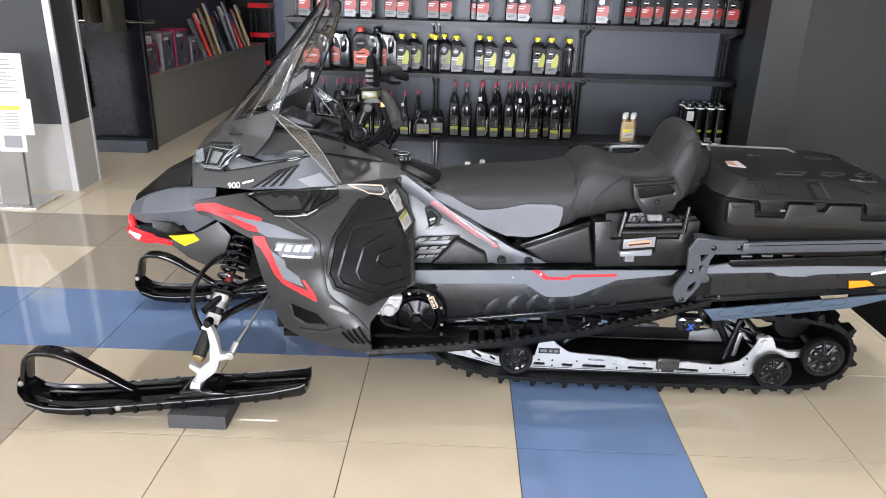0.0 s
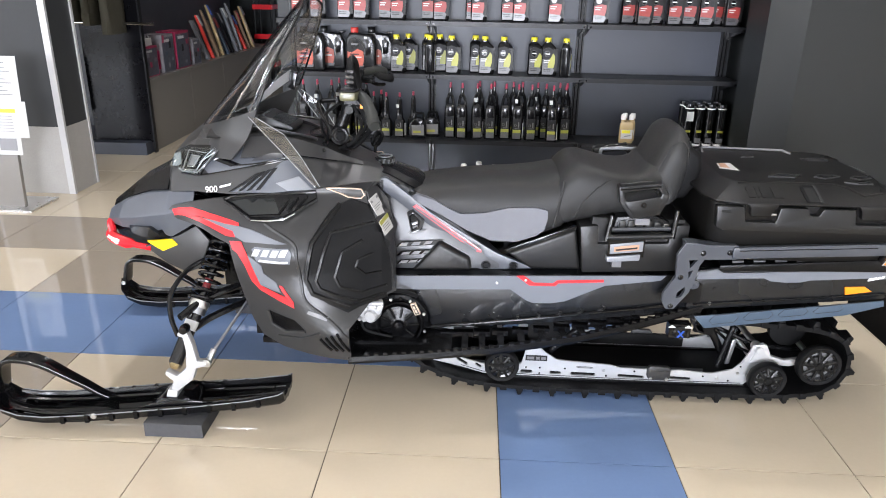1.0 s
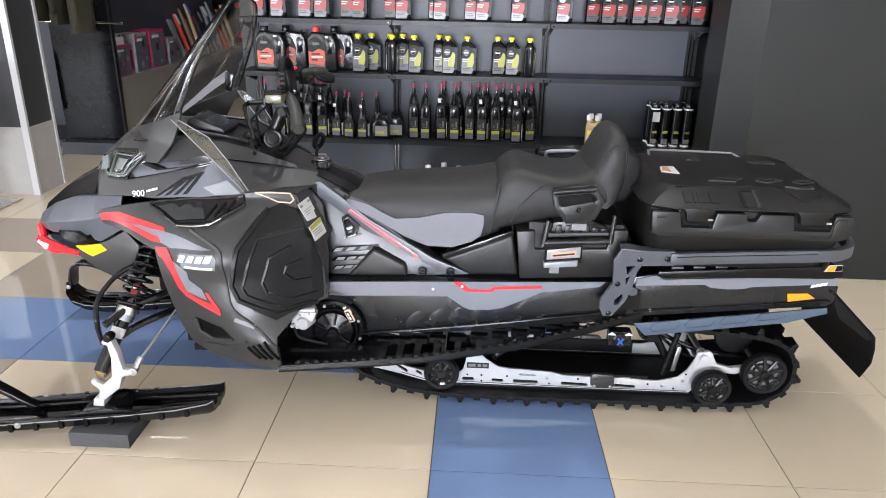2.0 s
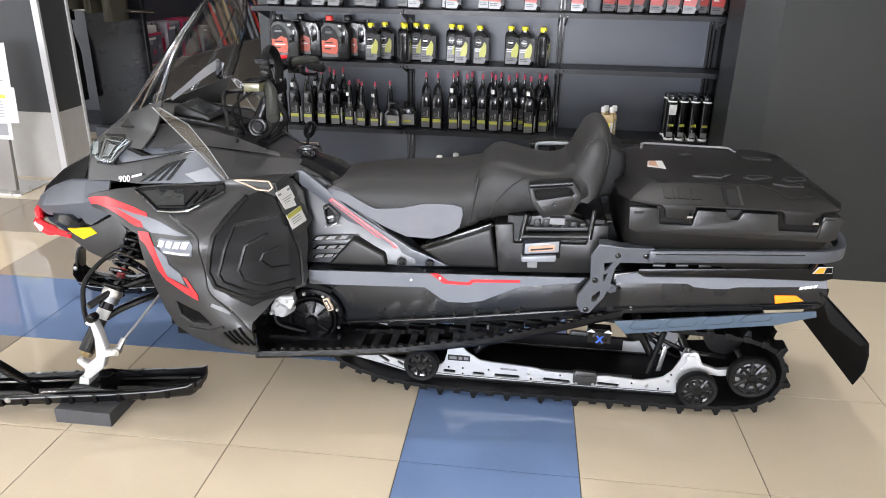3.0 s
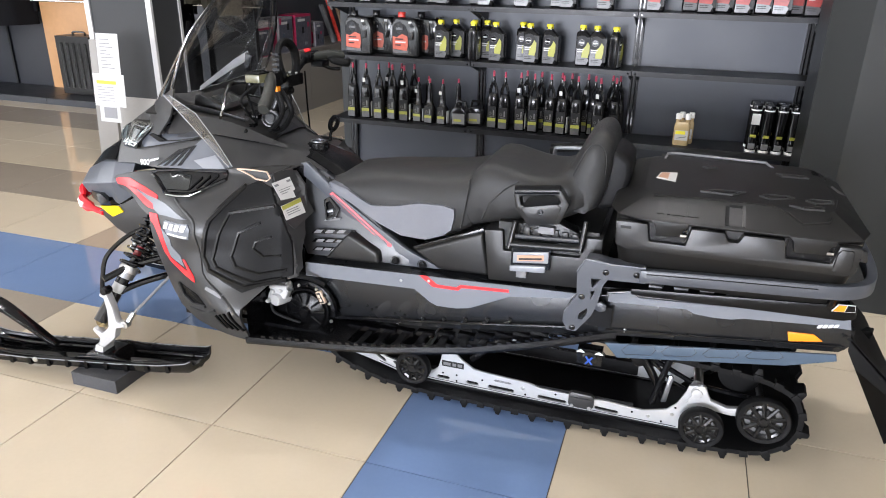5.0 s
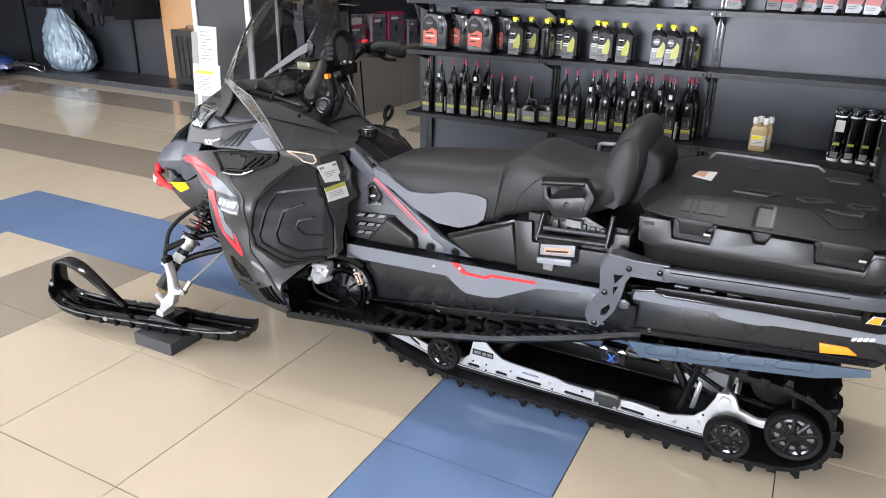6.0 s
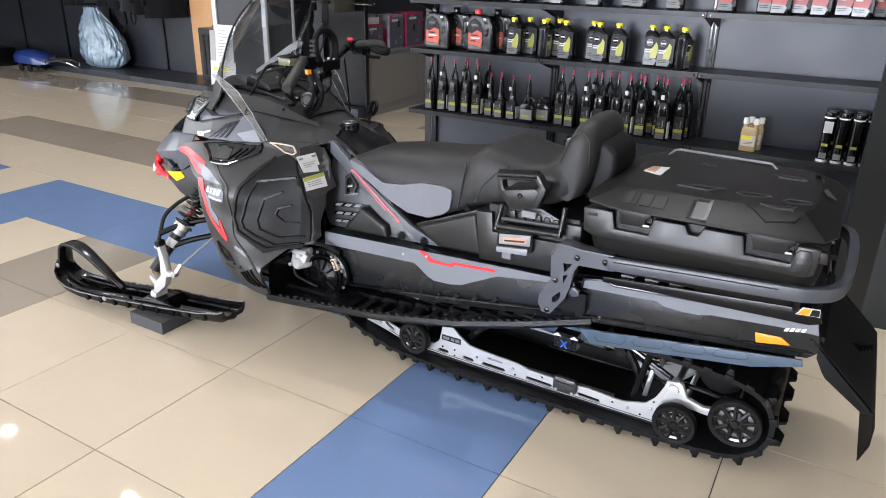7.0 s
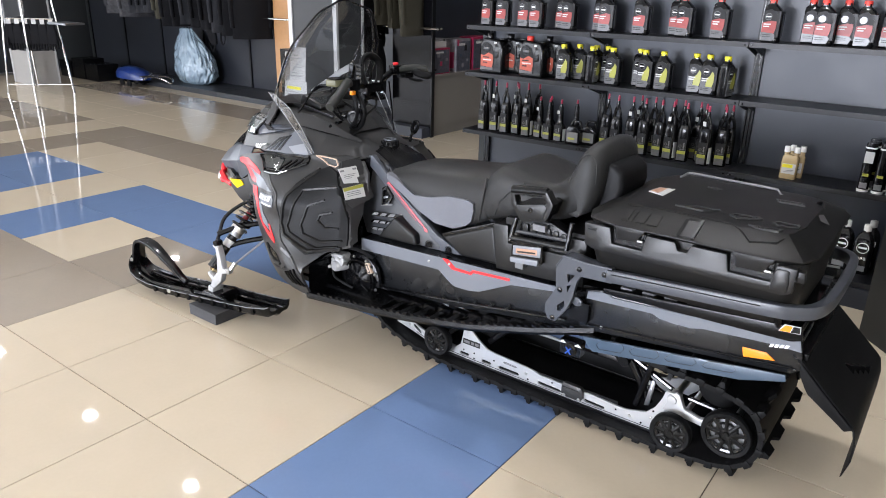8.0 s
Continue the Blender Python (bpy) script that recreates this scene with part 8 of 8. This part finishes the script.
for i, (x, low, m) in enumerate(((-9.62, 1.03, "cloth_plaid"), (-9.28, .99, "cloth_plaid"), (-8.95, 1.06, "cloth_grey"), (-8.74, 1.07, "cloth_grey"), (-8.54, 1.08, "cloth_grey"), (-8.27, 1.00, "cloth_olive"), (-8.06, .90, "cloth"), (-7.86, .91, "cloth"), (-7.62, .95, "cloth_grey"), (-7.36, .92, "cloth"), (-7.12, .90, "cloth"), (-6.88, .87, "cloth_grey"), (-6.64, .84, "cloth"), (-6.38, .81, "cloth"))):
    hung("jacket", (x, 6.92, 1.86), 62 + (i * 23) % 27, .48, 1.86 - low, .15, 20 + i, m, {"cloth_plaid": "grey plaid jacket hanging on the display wall rail", "cloth_olive": "olive jacket hanging on the display wall rail", "cloth_grey": "charcoal grey jacket hanging on the display wall rail"}.get(m, "black jacket hanging on the display wall rail"))
straps = thing("shoulder_bag", (-7.16, 6.80, .60), "black harness bag with hanging straps and white tag", "bag")
part("strap", tube(curve_pts([(-7.18, 6.80, 1.04), (-7.13, 6.80, .80), (-7.10, 6.80, .66), (-7.15, 6.80, .60), (-7.20, 6.80, .68), (-7.22, 6.80, .85)], 6), .014, 6, flat=.5), "cloth", straps)
part("strap", tube(curve_pts([(-6.94, 6.82, .92), (-6.97, 6.82, .78), (-6.92, 6.82, .70), (-6.87, 6.82, .78), (-6.89, 6.82, .92)], 6), .013, 6, flat=.5), "cloth", straps)
part("pouch", loft([[(-7.19 + .02 * k + w * a, 6.80 + .03 * b, .98 - .07 * k) for a, b in ((-1, -.4), (-.6, -1), (.6, -1), (1, -.4), (1, .6), (-1, .6))] for k, w in enumerate((.05, .085, .095, .085, .06))], True), "cloth", straps, "slack black pouch")
part("tag", prism([(-7.23, 1.02), (-7.17, 1.10), (-7.10, 1.04), (-7.12, .95), (-7.20, .95)], 6.755, 6.760, 0), "paper", straps, "white tag")
wrap = bmesh.new()
rings = []
for j in range(57):
    v = j / 56
    wide = spline((0, .06, .25, .5, .75, .92, 1.0), (.20, .29, .355, .335, .235, .145, .125), v)
    deep = spline((0, .06, .25, .5, .75, .92, 1.0), (.15, .19, .20, .17, .12, .05, .03), v)
    ring = []
    for k in range(120):
        a = 2 * math.pi * k / 120
        p = Vector((math.cos(a) * 1.6, math.sin(a) * 1.6, v * 1.4))
        fold = 1 + .20 * (abs(noise.noise(p * 2.0 + Vector((3, 1, 0)))) - .2) + .20 * (abs(noise.noise(p * 4.0)) - .2) + .09 * (abs(noise.noise(p * 8)) - .2) + .05 * (abs(noise.noise(p * 17)) - .2)
        ring.append((-7.78 - .20 * v ** 1.5 + 1.22 * wide * math.cos(a) * fold, 6.93 + deep * math.sin(a) * fold, .072 + .80 * v + .03 * noise.noise(p * 3) * v))
    rings.append(ring)
wrap = loft(rings, True, wrap)
solid("wrapped_parcel", wrap, "bag", "goods in crumpled pale blue plastic wrap on the plinth", "bag", sharp=180)
sledge = thing("push_sledge", (-8.6, 6.36, 0), "blue child's sledge with silver tube frame on the floor", "sledge")
part("seat", loft([[(x, 6.36 + d, z) for d, z in ((-h, .115), (-h * 1.05, zt - .05), (-h * .7, zt), (0, zt + .015), (h * .7, zt), (h * 1.05, zt - .05), (h, .115))] for x, h, zt in ((-8.95, .07, .20), (-8.90, .12, .25), (-8.72, .15, .285), (-8.50, .15, .27), (-8.32, .12, .23), (-8.26, .06, .18))], True), "paint_blue", sledge, "metallic blue seat shell")
part("base", prism([(-8.86, .055), (-8.80, .13), (-8.40, .13), (-8.30, .065)], 6.28, 6.44, 0.015), "plastic_gloss", sledge)
for wx in (-8.76, -8.56):
    for wy in (6.245, 6.475):
        part("wheel", lathe([(0, .018), (.03, .018), (.05, .014), (.055, 0), (.05, -.014), (.03, -.018), (0, -.018)], (wx, wy, .055), (0, 1, 0), 16), "rubber", sledge)
part("frame_tube", joined(tube(curve_pts([(-8.30, 6.28, .17), (-7.95, 6.28, .20), (-7.70, 6.29, .18), (-7.62, 6.36, .13), (-7.70, 6.43, .18), (-7.95, 6.44, .20), (-8.30, 6.44, .17)], 5), .014, 8), tube([(-8.22, 6.28, .13), (-8.22, 6.44, .21)], .012, 8)), "chrome", sledge, "chrome tube frame")
for i in range(3):
    solid("floor_crate", box(-10.6 + .42 * i, -10.22 + .42 * i, 6.2, 6.55, 0, .26 + .06 * (i % 2), 0.02), "plastic", "low black crate of parts on the floor", "crate", group="crates")

# glove stand of chrome tube
stand = thing("glove_stand", (-8.95, 5.1, 0), "chrome tube stand with black gloves hanging in rows", "display stand")
for lx, ly, tx, ty in ((-9.10, 4.72, -9.02, 4.86), (-8.48, 5.35, -8.60, 5.24), (-9.45, 5.30, -9.30, 5.18), (-8.80, 4.95, -8.80, 4.97)):
    part("leg", tube([(lx, ly, 0), (tx, ty, 1.75)], .013, 8), "chrome", stand)
part("hang_bar", tube([(-9.05, 4.84, 1.01), (-8.57, 5.26, 1.01)], .009, 8), "chrome", stand)
part("hang_bar", tube([(-9.05, 4.84, 1.01), (-9.33, 5.20, 1.01)], .009, 8), "chrome", stand)
part("foot_rail", tube([(-9.09, 4.74, .12), (-8.49, 5.34, .12)], .009, 8), "chrome", stand)
part("shelf_tray", box(-8.60, -8.10, 5.18, 5.45, .95, .975, 0.006), "alu_dark", stand)


def glove():
    bm = loft([round_rect(-.05 * k, .05 * k, -.02 * k, .02 * k, .018 * k, z, 3) for z, k in ((0, .95), (-.06, 1.1), (-.11, 1.35), (-.20, 1.45), (-.26, 1.35))], True)
    for i in range(4):
        tube([(-.050 + .033 * i, 0, -.24), (-.053 + .036 * i, .004, -.37 + .025 * abs(i - 1.5))], [.019, .012], 8, bm)
    tube([(.055, 0, -.16), (.095, .0, -.24), (.088, 0, -.29)], [.018, .017, .012], 8, bm)
    top = thing("glove", (0, 0, 0), "black glove hanging by a white tag", "glove", "hanging gloves")
    part("cloth", bm, "cloth", top)
    part("tag", box(-.03, .03, -.004, -.001, .0, .07, 0), "paper", top, "white tag")
    return top


spots = [(-9.03 + .085 * i, 4.86 + .074 * i, 41) for i in range(6)] + [(-9.08 - .06 * i, 4.88 + .078 * i, -52) for i in range(4)]
one_glove = glove()
for gx, gy, gt in spots[1:]:
    copy_thing(one_glove, pose(gx, gy, .94, 0, 0, gt))
one_glove.matrix_basis = pose(spots[0][0], spots[0][1], .94, 0, 0, 41)

# ---- floor tiles, 0.6 m, in beige with blue and taupe bands ----
TX, TY, TS = -0.314, 2.105, 0.6


def tile_kind(i, j):
    if (j == 1 and -5 <= i <= 1) or (i == 1 and j <= 1) or (i == -5 and j == 0):
        return "tile_blue"
    if i in (-8, -7) and j <= 1:
        return "tile_blue"
    if (j == 3 and -9 <= i <= 1) or (i == -9 and j <= 3) or (j == 2 and -3 <= i <= 0) or (i == -3 and j in (0, -1)) or (j == -1 and -5 <= i <= -3):
        return "tile_grey"
    if (j == 6 and -15 <= i <= -6) or (j == 3 and i <= -11) or (i == -11 and j <= 3) or (j == 7 and i >= -3):
        return "tile_grey"
    return "tile_beige"


def tile_points(w):
    e = 0.0005
    return [(-w, -w, -.006), (w, -w, -.006), (w, w, -.006), (-w, w, -.006), (-w, -w, -e), (w, -w, -e), (w, w, -e), (-w, w, -e), (-w + e, -w + e, 0), (w - e, -w + e, 0), (w - e, w - e, 0), (-w + e, w - e, 0)]


TILE_FACES = [(0, 1, 5, 4), (1, 2, 6, 5), (2, 3, 7, 6), (3, 0, 4, 7), (4, 5, 9, 8), (5, 6, 10, 9), (6, 7, 11, 10), (7, 4, 8, 11), (8, 9, 10, 11)]
tile_mesh = {}
for key in ("tile_beige", "tile_blue", "tile_grey"):
    me = bpy.data.meshes.new(key)
    me.from_pydata(tile_points(TS / 2 - .0019), [], TILE_FACES)
    me.materials.append(M[key])
    tile_mesh[key] = me
rest = {key: ([], []) for key in tile_mesh}
for i in range(-19, 9):
    for j in range(-16, 16):
        cx, cy = TX + TS * (i + .5), TY + TS * (j + .5)
        if not (ROOM_W < cx - .3 and cx + .3 < ROOM_E + .2 and ROOM_S < cy - .3 and cy + .3 < ROOM_N):
            continue
        key = tile_kind(i, j)
        if -9 <= i <= 4 and -3 <= j <= 6:
            ob = new("tile", tile_mesh[key])
            ob.parent = floor_ob
            ob.location = (cx, cy, 0)
        else:
            vs, fs = rest[key]
            base = len(vs)
            vs += [(x + cx, y + cy, z) for x, y, z in tile_points(TS / 2 - .0019)]
            fs += [tuple(k + base for k in f) for f in TILE_FACES]
for key, (vs, fs) in rest.items():
    if vs:
        me = bpy.data.meshes.new("far_tiles")
        me.from_pydata(vs, [], fs)
        me.materials.append(M[key])
        ob = new("far_tiles", me)
        ob.parent = floor_ob
        tagged(ob, "porcelain tiles farther off", kind="stuff")
